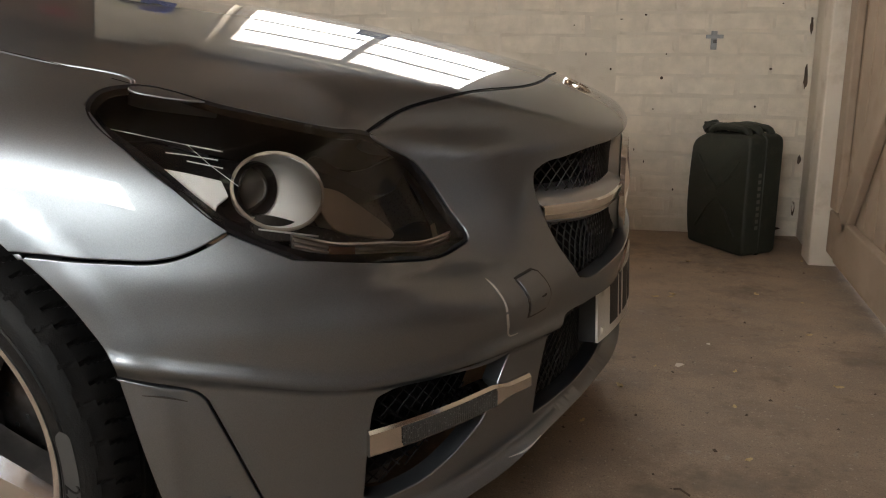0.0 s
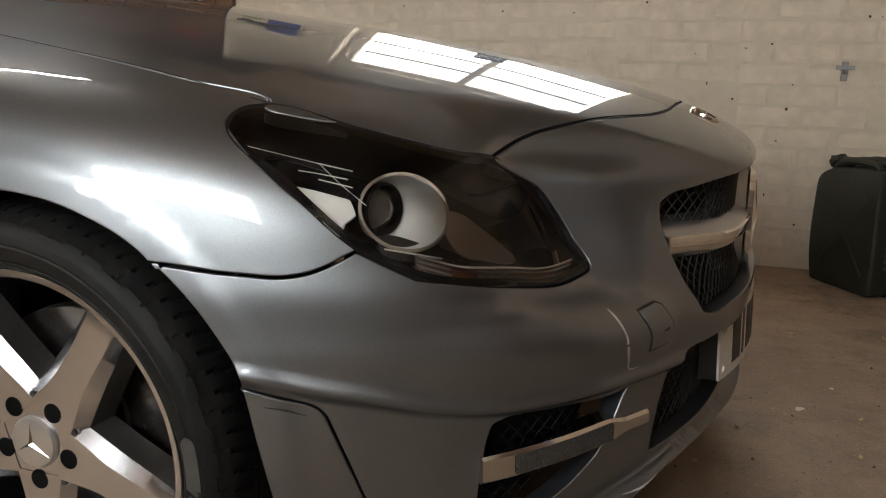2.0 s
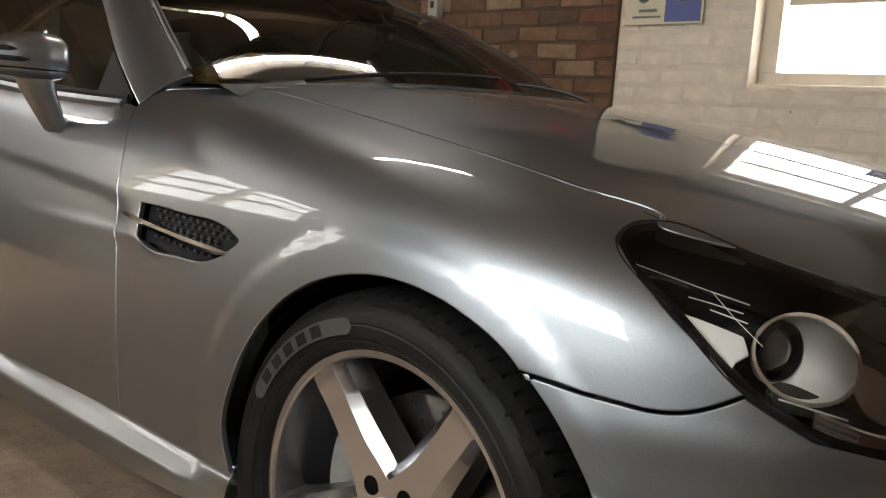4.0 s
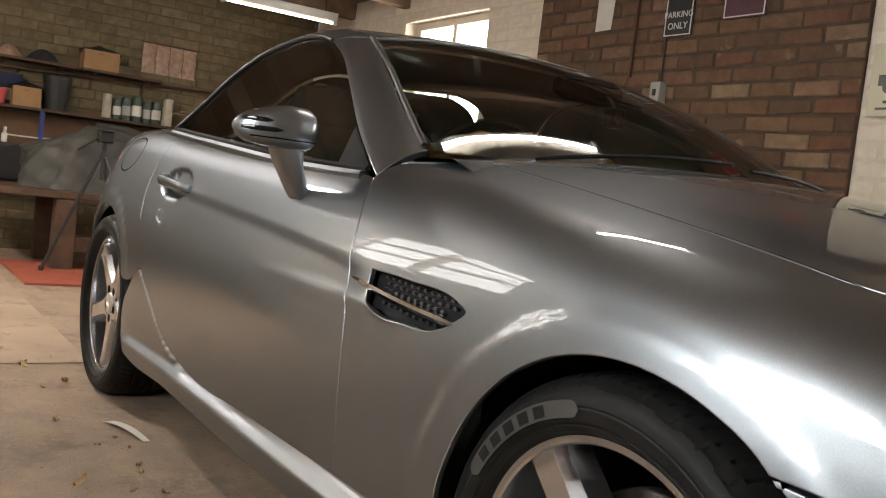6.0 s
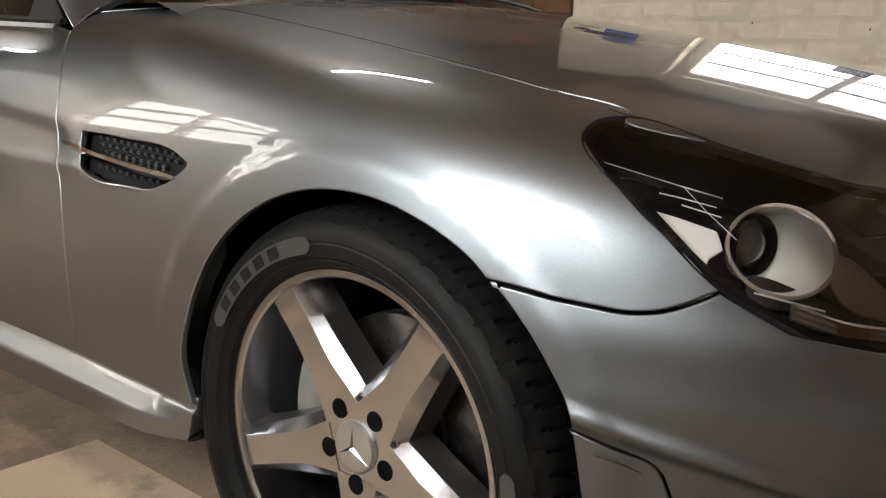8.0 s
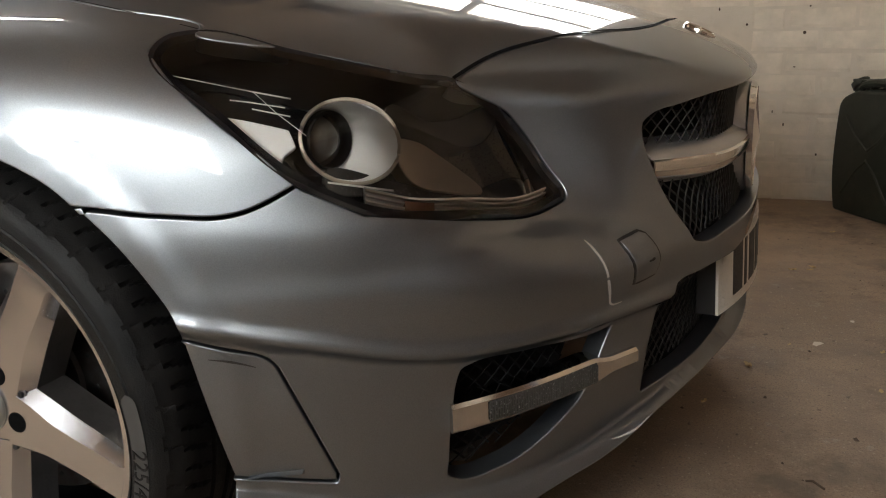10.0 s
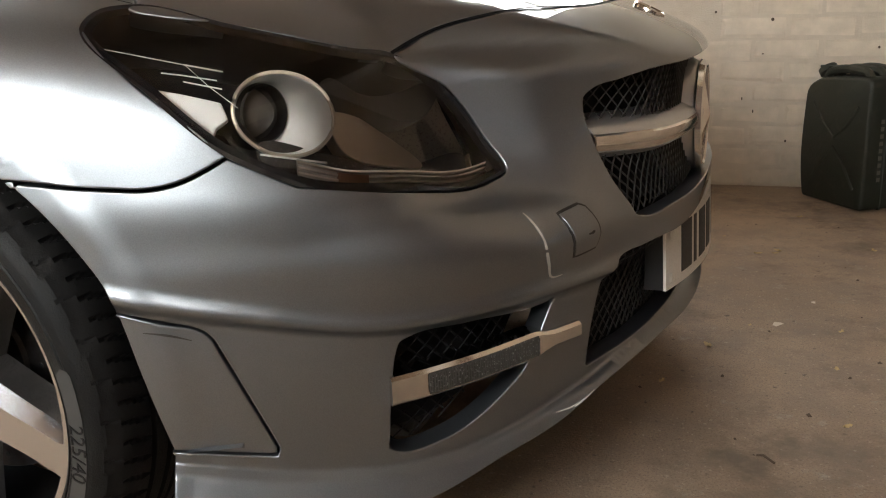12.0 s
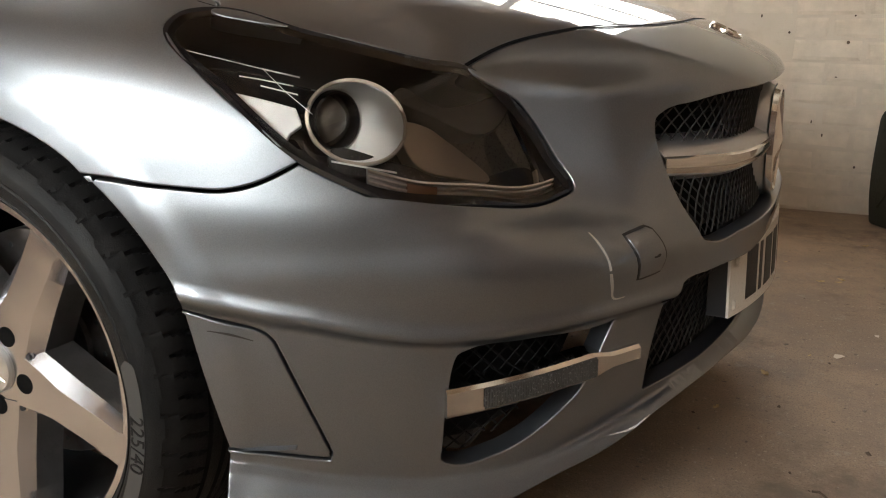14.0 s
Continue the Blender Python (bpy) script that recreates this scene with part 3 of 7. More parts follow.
roof_half = right([(-1.34, 0, 1.262), (-1.32, 0.35, 1.25), (-1.30, 0.555, 1.235), (-1.30, 0.555, 1.235), (-1.42, 0.60, 1.20), (-1.42, 0.60, 1.20), (-1.56, 0.585, 1.236), (-1.74, 0.59, 1.226), (-1.90, 0.61, 1.183), (-2.03, 0.655, 1.11), (-2.11, 0.705, 1.025), (-2.2, 0.76, 0.95), (-2.2, 0.76, 0.95), (-2.45, 0.66, 0.96), (-2.45, 0.66, 0.96), (-2.2, 0.52, 1.12), (-2.08, 0.40, 1.19), (-2.06, 0, 1.22)], cabin)
panel("roof", [*roof_half, *flip(roof_half[1:-1])[::-1]], Flat((0.1, 0, -1), cabin), PAINT, car, "", 0.03)


# ---- shapes for the car's fittings ----
def sweep(name, path, sections, mat, parent=None, label="", closed=False, caps=True, smooth=True):
    """A bar along a path: at each place a frame (out, up) and an outline in it."""
    n, k = len(path), len(sections[0][2])
    verts, faces = [], []
    for p, (out, up, shape) in zip(path, sections):
        verts += [np.array(p) + np.array(out) * a + np.array(up) * b for a, b in shape]
    for i in range(n if closed else n - 1):
        for j in range(k):
            a, b = i * k, (i + 1) % n * k
            faces.append((a + j, a + (j + 1) % k, b + (j + 1) % k, b + j))
    if caps and not closed:
        faces += [tuple(range(k))[::-1], tuple(range((n - 1) * k, n * k))]
    ob = part(name, verts, faces, mat, parent, label, smooth)
    bm = bmesh.new()
    bm.from_mesh(ob.data)
    bmesh.ops.recalc_face_normals(bm, faces=bm.faces[:])
    for e in bm.edges:
        e.smooth = e.calc_face_angle(0) < 0.6
    bm.to_mesh(ob.data)
    bm.free()
    return ob


def oval(a, b, n=12, power=2.0):
    t = np.linspace(0, 2 * math.pi, n, False)
    return [(a * np.sign(np.cos(u)) * abs(np.cos(u)) ** (2 / power), b * np.sign(np.sin(u)) * abs(np.sin(u)) ** (2 / power)) for u in t]


def tube(name, pts, r, mat, parent=None, label="", sides=8, closed=False):
    """A round rod along points."""
    pts = np.array(pts, float)
    secs = []
    for i in range(len(pts)):
        t = pts[(i + 1) % len(pts) if closed else min(i + 1, len(pts) - 1)] - pts[i - 1 if closed or i else 0]
        t /= np.linalg.norm(t)
        up = np.array((0, 0, 1.0)) if abs(t[2]) < 0.9 else np.array((0, 1.0, 0))
        a = np.cross(t, up)
        a /= np.linalg.norm(a)
        secs.append((a, np.cross(a, t), oval(r, r, sides)))
    return sweep(name, pts, secs, mat, parent, label, closed)


def lathe(name, profile, mat, parent=None, label="", steps=96, axis="y", at=(0, 0, 0), smooth=True, angle=0.5):
    """A turned shape from (radius, offset outwards) pairs; outwards is minus y, or plus x or z."""
    verts, faces, k = [], [], len(profile)
    for i in range(steps):
        c, s = math.cos(2 * math.pi * i / steps), math.sin(2 * math.pi * i / steps)
        for r, o in profile:
            v = {"y": (r * c, -o, r * s), "x": (o, r * c, r * s), "z": (r * c, r * s, o)}[axis]
            verts.append((v[0] + at[0], v[1] + at[1], v[2] + at[2]))
    for i in range(steps):
        for j in range(k - 1):
            a, b = i * k + j, (i + 1) % steps * k + j
            faces.append((a, a + 1, b + 1, b))
    ob = part(name, verts, faces, mat, parent, label, smooth)
    bm = bmesh.new()
    bm.from_mesh(ob.data)
    bmesh.ops.remove_doubles(bm, verts=bm.verts[:], dist=1e-6)
    bmesh.ops.recalc_face_normals(bm, faces=bm.faces[:])
    for e in bm.edges:
        e.smooth = e.calc_face_angle(0) < angle
    bm.to_mesh(ob.data)
    bm.free()
    return ob


def bars(name, mat, boxes, parent=None, label="", m=None, bevel=0.0):
    """Boxes (x0, x1, y0, y1, z0, z1) in one mesh, moved by m."""
    bm = bmesh.new()
    for b in boxes:
        box(bm, *b, bevel)
    if m is not None:
        bmesh.ops.transform(bm, matrix=m, verts=bm.verts[:])
    return from_bm(name, bm, mat, parent, label)


def box(bm, x0, x1, y0, y1, z0, z1, bevel=0.0):
    m = Matrix.Translation(((x0 + x1) / 2, (y0 + y1) / 2, (z0 + z1) / 2)) @ Matrix.Diagonal((abs(x1 - x0), abs(y1 - y0), abs(z1 - z0), 1))
    got = bmesh.ops.create_cube(bm, size=1, matrix=m)["verts"]
    if bevel:
        es = {e for v in got for e in v.link_edges}
        bmesh.ops.bevel(bm, geom=list(es), offset=bevel, segments=2, profile=0.5, affect="EDGES")
    return got


def block(name, mat, x0, x1, y0, y1, z0, z1, parent=None, label="", bevel=0.0):
    return bars(name, mat, [(x0, x1, y0, y1, z0, z1)], parent, label, None, bevel)


def words(text, size, depth=0.001):
    """The mesh of a word in Blender's own font: vertices and faces, centred."""
    data = bpy.data.curves.new("word", "FONT")
    data.body, data.size, data.align_x, data.align_y, data.extrude, data.resolution_u = text, size, "CENTER", "CENTER", depth, 3
    ob = new("word", data)
    me = ob.evaluated_get(bpy.context.evaluated_depsgraph_get()).to_mesh()
    got = [tuple(v.co) for v in me.vertices], [tuple(p.vertices) for p in me.polygons]
    bpy.data.objects.remove(ob)
    bpy.data.curves.remove(data)
    return got


# ---- wheels ----
def tyre(parent):
    """Low-profile tyre: lipped side wall, waved shoulder, blocks cut by thin slanted slots and round grooves."""
    wall_ = [(0.236, -0.006), (0.243, 0.008), (0.250, 0.0145), (0.2515, 0.0132), (0.256, 0.018), (0.272, 0.0225), (0.2745, 0.0212), (0.277, 0.0225), (0.286, 0.0215)]
    edge_ = [(0.2895, 0.0202), (0.2925, 0.0185), (0.2955, 0.0165), (0.2985, 0.0141), (0.3015, 0.0113), (0.3045, 0.0075), (0.3075, 0.0030), (0.3105, -0.004), (0.3135, -0.013), (0.3155, -0.022)]
    flat_ = [(0.3163, -0.030), (0.3172, -0.040), (0.3176, -0.0455), (0.3115, -0.047), (0.3115, -0.053), (0.3178, -0.0545), (0.3182, -0.066), (0.3184, -0.0745), (0.3115, -0.076), (0.3115, -0.083), (0.3185, -0.0845)]
    prof = wall_ + edge_ + flat_
    prof += [(r, -0.18 - o) for r, o in prof[::-1]]
    pitch, fine = 78, 9
    steps, k = pitch * fine, len(prof)
    verts, faces = [], []
    for i in range(steps):
        a = 2 * math.pi * i / steps
        for j, (r, o) in enumerate(prof):
            out = o if o > -0.09 else -0.18 - o
            outer = o > -0.09
            if len(wall_) <= j < len(prof) - len(wall_):
                phase = i / fine + 0.55 * (0.02 - out) * 60 * 0.35
                long = int(math.floor(phase)) % 2 == 0
                cut = phase % 1 < 0.12
                if cut and r > 0.311 and -0.044 < out < (0.011 if long else -0.004):
                    r -= 0.006
                elif cut and long and 0.0 <= out < 0.0115:
                    r -= 0.0022
                # a scalloped step round the shoulder
                wave = 0.2985 + 0.0055 * abs(math.sin(a * pitch / 8))
                if outer and out > 0.0 and r > wave:
                    o -= 0.0013
                    r -= 0.0006
            verts.append((r * math.cos(a), -o, r * math.sin(a)))
    for i in range(steps):
        for j in range(k - 1):
            a, b = i * k + j, (i + 1) % steps * k + j
            faces.append((a, a + 1, b + 1, b))
    ob = part("tyre", verts, faces, TYRE, parent, "black low-profile tyre with slotted shoulder tread")
    bm = bmesh.new()
    bm.from_mesh(ob.data)
    bmesh.ops.recalc_face_normals(bm, faces=bm.faces[:])
    for e in bm.edges:
        e.smooth = e.calc_face_angle(0) < 0.35
    bm.to_mesh(ob.data)
    bm.free()
    return ob


def ring_band(name, r0, r1, a0, a1, o, mat, parent, n=40):
    """A flat arc on the tyre's side wall; it narrows at its ends."""
    verts, faces = [], []
    for i in range(n + 1):
        u = i / n
        a = radians(a0 + (a1 - a0) * u)
        w = (r1 - r0) / 2 * (min(1, math.sqrt(max(0.0, u * (1 - u))) * 5) if n > 20 else 1)
        for r in ((r0 + r1) / 2 - w, (r0 + r1) / 2 + w):
            verts.append((r * math.cos(a), -o + 0.35 * abs(r - 0.2745) ** 1.5, r * math.sin(a)))
    faces = [(2 * i, 2 * i + 2, 2 * i + 3, 2 * i + 1) for i in range(n)]
    return part(name, verts, faces, mat, parent)


def spoke_mesh(parent, angle):
    """One broad flat spoke with bevelled flanks, flaring into the hub."""
    wide = spline((0.045, 0.050), (0.065, 0.0475), (0.085, 0.0445), (0.11, 0.0415), (0.16, 0.0365), (0.20, 0.0345), (0.222, 0.0355), (0.232, 0.040))
    face = spline((0.045, -0.016), (0.08, -0.016), (0.12, -0.013), (0.18, -0.009), (0.222, -0.005), (0.232, -0.006))
    rs = np.linspace(0.045, 0.2325, 26)
    c, s = math.cos(radians(angle)), math.sin(radians(angle))
    path, secs = [], []
    for r in rs:
        w, f = float(wide(r)), float(face(r))
        slope = 0.0125 + 0.006 * max(0, 1 - abs(r - 0.11) / 0.08)
        shape = [(f, -w + slope), (f + 0.0006, 0), (f, w - slope), (f - 0.015, w), (f - 0.055, w + 0.005), (f - 0.055, -w - 0.005), (f - 0.015, -w)]
        path.append((r * c, 0, r * s))
        secs.append(((0, -1, 0), (-s, 0, c), shape))
    ob = sweep("spoke", path, secs, ALLOY, parent)
    ob.data.materials.append(ALLOY_DARK)
    for i, f in enumerate(ob.data.polygons):
        f.material_index = int(i % 7 in (3, 4, 5))
    return ob


def wheel():
    rim = lathe("wheel", [(0.2215, -0.19), (0.2215, -0.06), (0.2235, -0.045), (0.2250, -0.022), (0.2252, -0.012), (0.2262, -0.004), (0.2290, -0.0005), (0.2375, 0.0), (0.2395, -0.003), (0.2398, -0.012), (0.236, -0.02), (0.236, -0.19), (0.2215, -0.19)], ALLOY, car, "five-spoke machined alloy wheel", 120)
    tyre(rim)
    for a in range(5):
        spoke_mesh(rim, 90 + 36 + 72 * a)
    lathe("hub", [(0.0, -0.0165), (0.040, -0.0165), (0.066, -0.0175), (0.072, -0.022), (0.074, -0.06), (0.0, -0.06)], ALLOY, rim, "", 60)
    for a in range(5):
        ang = radians(126 + 72 * a)
        at = (0.0545 * math.cos(ang), 0.0, 0.0545 * math.sin(ang))
        # no real recess: a black disc on the hub gives its shade
        lathe("lug_hole_shade", [(0.0, -0.0152), (0.0135, -0.0150), (0.0140, -0.0162)], GAP_SHADE, rim, "black disc for the shade in a lug bolt recess", 20, at=at)
        ang += radians(36)
        at = (0.066 * math.cos(ang), 0.0, 0.066 * math.sin(ang))
        # pin hole's dark inside, painted as a small black disc
        lathe("pin_hole_shade", [(0.0, -0.0172), (0.004, -0.0168), (0.0045, -0.02)], BLACK, rim, "", 10, at=at)
    cap = lathe("centre_cap", [(0.0, -0.0065), (0.026, -0.0075), (0.0335, -0.0095), (0.036, -0.013), (0.036, -0.03)], SATIN, rim, "silver centre cap with raised three-armed star", 48)
    for a in range(3):
        ang = radians(90 + 120 * a)
        c, s = math.cos(ang), math.sin(ang)
        verts = [(0, -0.0 + 0.0055, 0), (-0.004 * s - 0.001 * c, 0.007, 0.004 * c - 0.001 * s), (0.004 * s - 0.001 * c, 0.007, -0.004 * c - 0.001 * s), (0.031 * c, 0.0085, 0.031 * s), (0, 0.0035, 0)]
        part("star_arm", [(x, y - 0.0005, z) for x, y, z in verts], [(4, 1, 3), (4, 3, 2), (0, 3, 1), (0, 2, 3)], CHROME, cap, "", False)
    # plain raised name plate on the rim, and the side wall's printed bands
    plate = ring_band("rim_plate", 0.2265, 0.2335, 80, 108, -0.0035, ALLOY_DARK, rim, 16)
    plate.data.transform(Matrix.Translation((0, -0.004, 0)))
    ring_band("printed_band", 0.2600, 0.2830, 100, 154, 0.0232, TYRE_PRINT, rim)
    ring_band("printed_band", 0.2620, 0.2820, -31, 14, 0.0232, TYRE_PRINT, rim)
    for i in range(5):
        a0 = 147 - 7.2 * i
        ring_band("print_bar", 0.2635, 0.2795, a0, a0 - 4.6, 0.0240, TYRE, rim, 6)
    vs, fs = words("225/40", 0.027, 0.0002)
    bent = []
    for x, y, z in vs:
        a = radians(-8) - x * 1.0 / 0.2715
        r = 0.2715 + y
        bent.append((r * math.cos(a), -0.0240 - z, r * math.sin(a)))
    part("size_print", bent, fs, TYRE, rim, "", False)
    disc = lathe("brake_disc", [(0.05, -0.095), (0.082, -0.095), (0.084, -0.102), (0.160, -0.102), (0.162, -0.104), (0.162, -0.126), (0.05, -0.126)], STEEL, rim, "drilled brake disc", 80)
    for a in range(15):
        for r, da in ((0.104, 0), (0.122, 6), (0.142, 12)):
            ang = radians(24 * a + da)
            # drilled holes shown by black discs in place of their inner shade
            lathe("disc_hole_shade", [(0.0, -0.1015), (0.0035, -0.1013), (0.0036, -0.105)], BLACK, disc, "", 8, at=(r * math.cos(ang), 0, r * math.sin(ang)))
    path = [(0.145 * math.cos(radians(a)), 0, 0.145 * math.sin(radians(a))) for a in range(150, 216, 6)]
    secs = [((0, -1, 0), (math.cos(radians(a)), 0, math.sin(radians(a))), [(-0.070, -0.036), (-0.064, -0.030), (-0.064, 0.026), (-0.072, 0.034), (-0.15, 0.036), (-0.15, -0.036)]) for a in range(150, 216, 6)]
    sweep("brake_caliper", path, secs, CALIPER, rim, "grey brake caliper")
    return rim


WHEEL_R = 0.3185
first_wheel = wheel()
places = [(0.0, -0.86, 0), (HUB_X, -0.87, 0), (0.0, 0.86, 180), (HUB_X, 0.87, 180)]
first_wheel.matrix_basis = pose(places[0][0], places[0][1], WHEEL_R - 0.004)
for x, y, turn in places[1:]:
    copy_thing(first_wheel, pose(x, y, WHEEL_R - 0.004, 0, 0, turn))


# ---- wells, floor pan and closing panels ----
def liner(cx, side):
    verts, faces, n = [], [], 24
    for i in range(n + 1):
        a = radians(-15 + 210 * i / n)
        edge = 0.866 - 0.085 * float(step(80, 25, math.degrees(a)) + step(150, 195, math.degrees(a)) * (cx < -1))
        for r, o in ((0.336, edge), (0.345, edge - 0.02), (0.355, 0.60), (0.30, 0.58), (0.0, 0.58)):
            verts.append((cx + r * math.cos(a), side * o, 0.325 + r * math.sin(a)))
    for i in range(n):
        for j in range(4):
            a, b = i * 5 + j, (i + 1) * 5 + j
            faces.append((a, a + 1, b + 1, b))
    part("wheel_well", verts, faces, VENT_BLACK, car, "black wheel arch liner")


for cx in (0.022, HUB_X):
    for side in (-1, 1):
        liner(cx, side)
block("floor_pan", BLACK, -3.05, 0.55, -0.58, 0.58, 0.17, 0.22, car, "", 0.02)
block("floor_pan", BLACK, -2.06, -0.36, -0.86, 0.86, 0.20, 0.25, car, "", 0.02)
block("bulkhead", BLACK, -0.52, -0.46, -0.66, 0.66, 0.22, 0.84, car)
block("bulkhead", BLACK, 0.40, 0.44, -0.55, 0.55, 0.20, 0.66, car)
boot_half = right([(-2.33, 0, 0.96), (-2.33, 0.5, 0.955), (-2.33, 0.655, 0.94), (-2.33, 0.655, 0.94), (-2.75, 0.655, 0.93), (-3.13, 0.655, 0.885), (-3.13, 0.655, 0.885), (-3.24, 0.5, 0.88), (-3.27, 0, 0.885)])
panel("boot_lid", [*boot_half, *flip(boot_half[1:-1])[::-1]], ABOVE, PAINT, car, "", 0.05)
tail_half = right([(-3.27, 0, 0.88), (-3.24, 0.5, 0.875), (-3.14, 0.66, 0.875), (-3.20, 0.70, 0.75), (-3.2, 0.74, 0.5), (-3.15, 0.75, 0.25), (-3.15, 0.75, 0.25), (-3.25, 0.4, 0.22), (-3.28, 0, 0.22)])
panel("rear_bumper", [*tail_half, *flip(tail_half[1:-1])[::-1]], Flat((1, 0, 0)), PAINT, car, "", 0.04)


# ---- nose ----
def ahead_x(y, z):
    return hit(np.stack([np.full(len(y), 1.3), y, z], 1), (-1, 0, 0), 1.3, 120)[0][:, 0]


def lattice(name, inside_of, depth, pitch, r, mat, parent, label=""):
    """Crossed diagonal wires behind an opening of the nose."""
    q = np.array([(p[1], p[2]) for p in smooth_line(inside_of)])
    lo, hi = q.min(0), q.max(0)
    runs = []
    for slope in (1, -1):
        for c in np.arange(lo[1] - (hi[0] - lo[0]) * 1.3, hi[1] + (hi[0] - lo[0]) * 1.3, pitch):
            ys = np.arange(lo[0], hi[0], 0.006)
            zs = c + slope * 1.25 * (ys - (lo[0] if slope > 0 else hi[0]))
            ok = inside(np.stack([ys, zs], 1), q)
            for run in np.split(np.arange(len(ys)), np.where(~ok)[0]):
                run = run[ok[run]]
                if len(run) > 1:
                    runs.append((slope, ys[run], zs[run]))
    front_x = ahead_x(np.concatenate([y for _, y, _ in runs]), np.concatenate([z for _, _, z in runs])) - depth
    verts, faces, start = [], [], 0
    for slope, y, z in runs:
        x = front_x[start:start + len(y)] + 0.0012 * slope
        start += len(y)
        b = len(verts)
        for i in range(len(y)):
            verts += [(x[i] + r, y[i], z[i]), (x[i], y[i] + r, z[i] - slope * r), (x[i] - r, y[i], z[i]), (x[i], y[i] - r, z[i] + slope * r)]
        for i in range(len(y) - 1):
            for j in range(4):
                faces.append((b + 4 * i + j, b + 4 * i + (j + 1) % 4, b + 4 * i + 4 + (j + 1) % 4, b + 4 * i + 4 + j))
    return part(name, verts, faces, mat, parent, label)


grille = panel("grille", grille_hole, ROUND, VENT_BLACK, car, "black diamond-mesh radiator grille", 0.03, lift=-0.075, gap=-0.012)
lattice("mesh", grille_hole, 0.028, 0.0215, 0.0013, BLACK, grille, "black diamond wire mesh")
ys = np.linspace(-0.408, 0.408, 61)
zs = 0.546 + 0.012 * (ys / 0.4) ** 2
xs = ahead_x(ys, zs)
bar_path = [(x - 0.012, y, z) for x, y, z in zip(xs, ys, zs)]
sweep("grille_bar", bar_path, [((1, 0, 0), (0, 0, 1), [(-0.05, -0.030), (-0.01, -0.027), (0.010, -0.010), (0.011, 0.002), (0.004, 0.014), (-0.02, 0.026), (-0.05, 0.032)])] * 61, SATIN, grille, "broad satin silver crossbar")
sweep("bar_trim", bar_path, [((1, 0, 0), (0, 0, 1), [(0.003, -0.020), (0.0115, -0.011), (0.0135, -0.003), (0.0125, 0.004), (0.003, 0.010)])] * 61, CHROME, grille, "chrome strip")
badge = lathe("badge_housing", [(0.0, 0.034), (0.078, 0.034), (0.090, 0.032), (0.097, 0.020), (0.104, -0.005), (0.116, -0.06), (0.12, -0.10)], SATIN, grille, "satin round badge housing", 64, "x", (0.828, 0, 0.537))
lathe("badge_face", [(0.0, 0.0355), (0.080, 0.0355), (0.081, 0.03)], GLOSS_BLACK, badge, "", 64, "x", (0.828, 0, 0.537))
lathe("badge_ring", [(0.080, 0.034), (0.081, 0.042), (0.085, 0.045), (0.091, 0.043), (0.094, 0.034)], CHROME, badge, "chrome ring", 64, "x", (0.828, 0, 0.537))
for a in range(3):
    ang = radians(90 + 120 * a)
    c, s = math.cos(ang), math.sin(ang)
    verts = [(0.828 + 0.052, 0, 0.537), *[(0.828 + 0.037, r * c - w * s, 0.537 + r * s + w * c) for r, w in ((0.0, 0.0155), (0.084, 0.0018), (0.084, -0.0018), (0.0, -0.0155))], (0.828 + 0.044, 0.083 * c, 0.537 + 0.083 * s)]
    part("star_arm", verts, [(0, 1, 2, 5), (0, 5, 3, 4), (2, 3, 5)], CHROME, badge, "chrome star arm", False)
nose_badge = lathe("hood_badge", [(0.0, 0.004), (0.022, 0.003), (0.025, 0.005), (0.028, 0.003), (0.029, -0.004)], CHROME, car, "small chrome bonnet badge", 32, "z")
nose_badge.matrix_basis = pose(0.775, 0, 0.7135, 0, 26, 0)

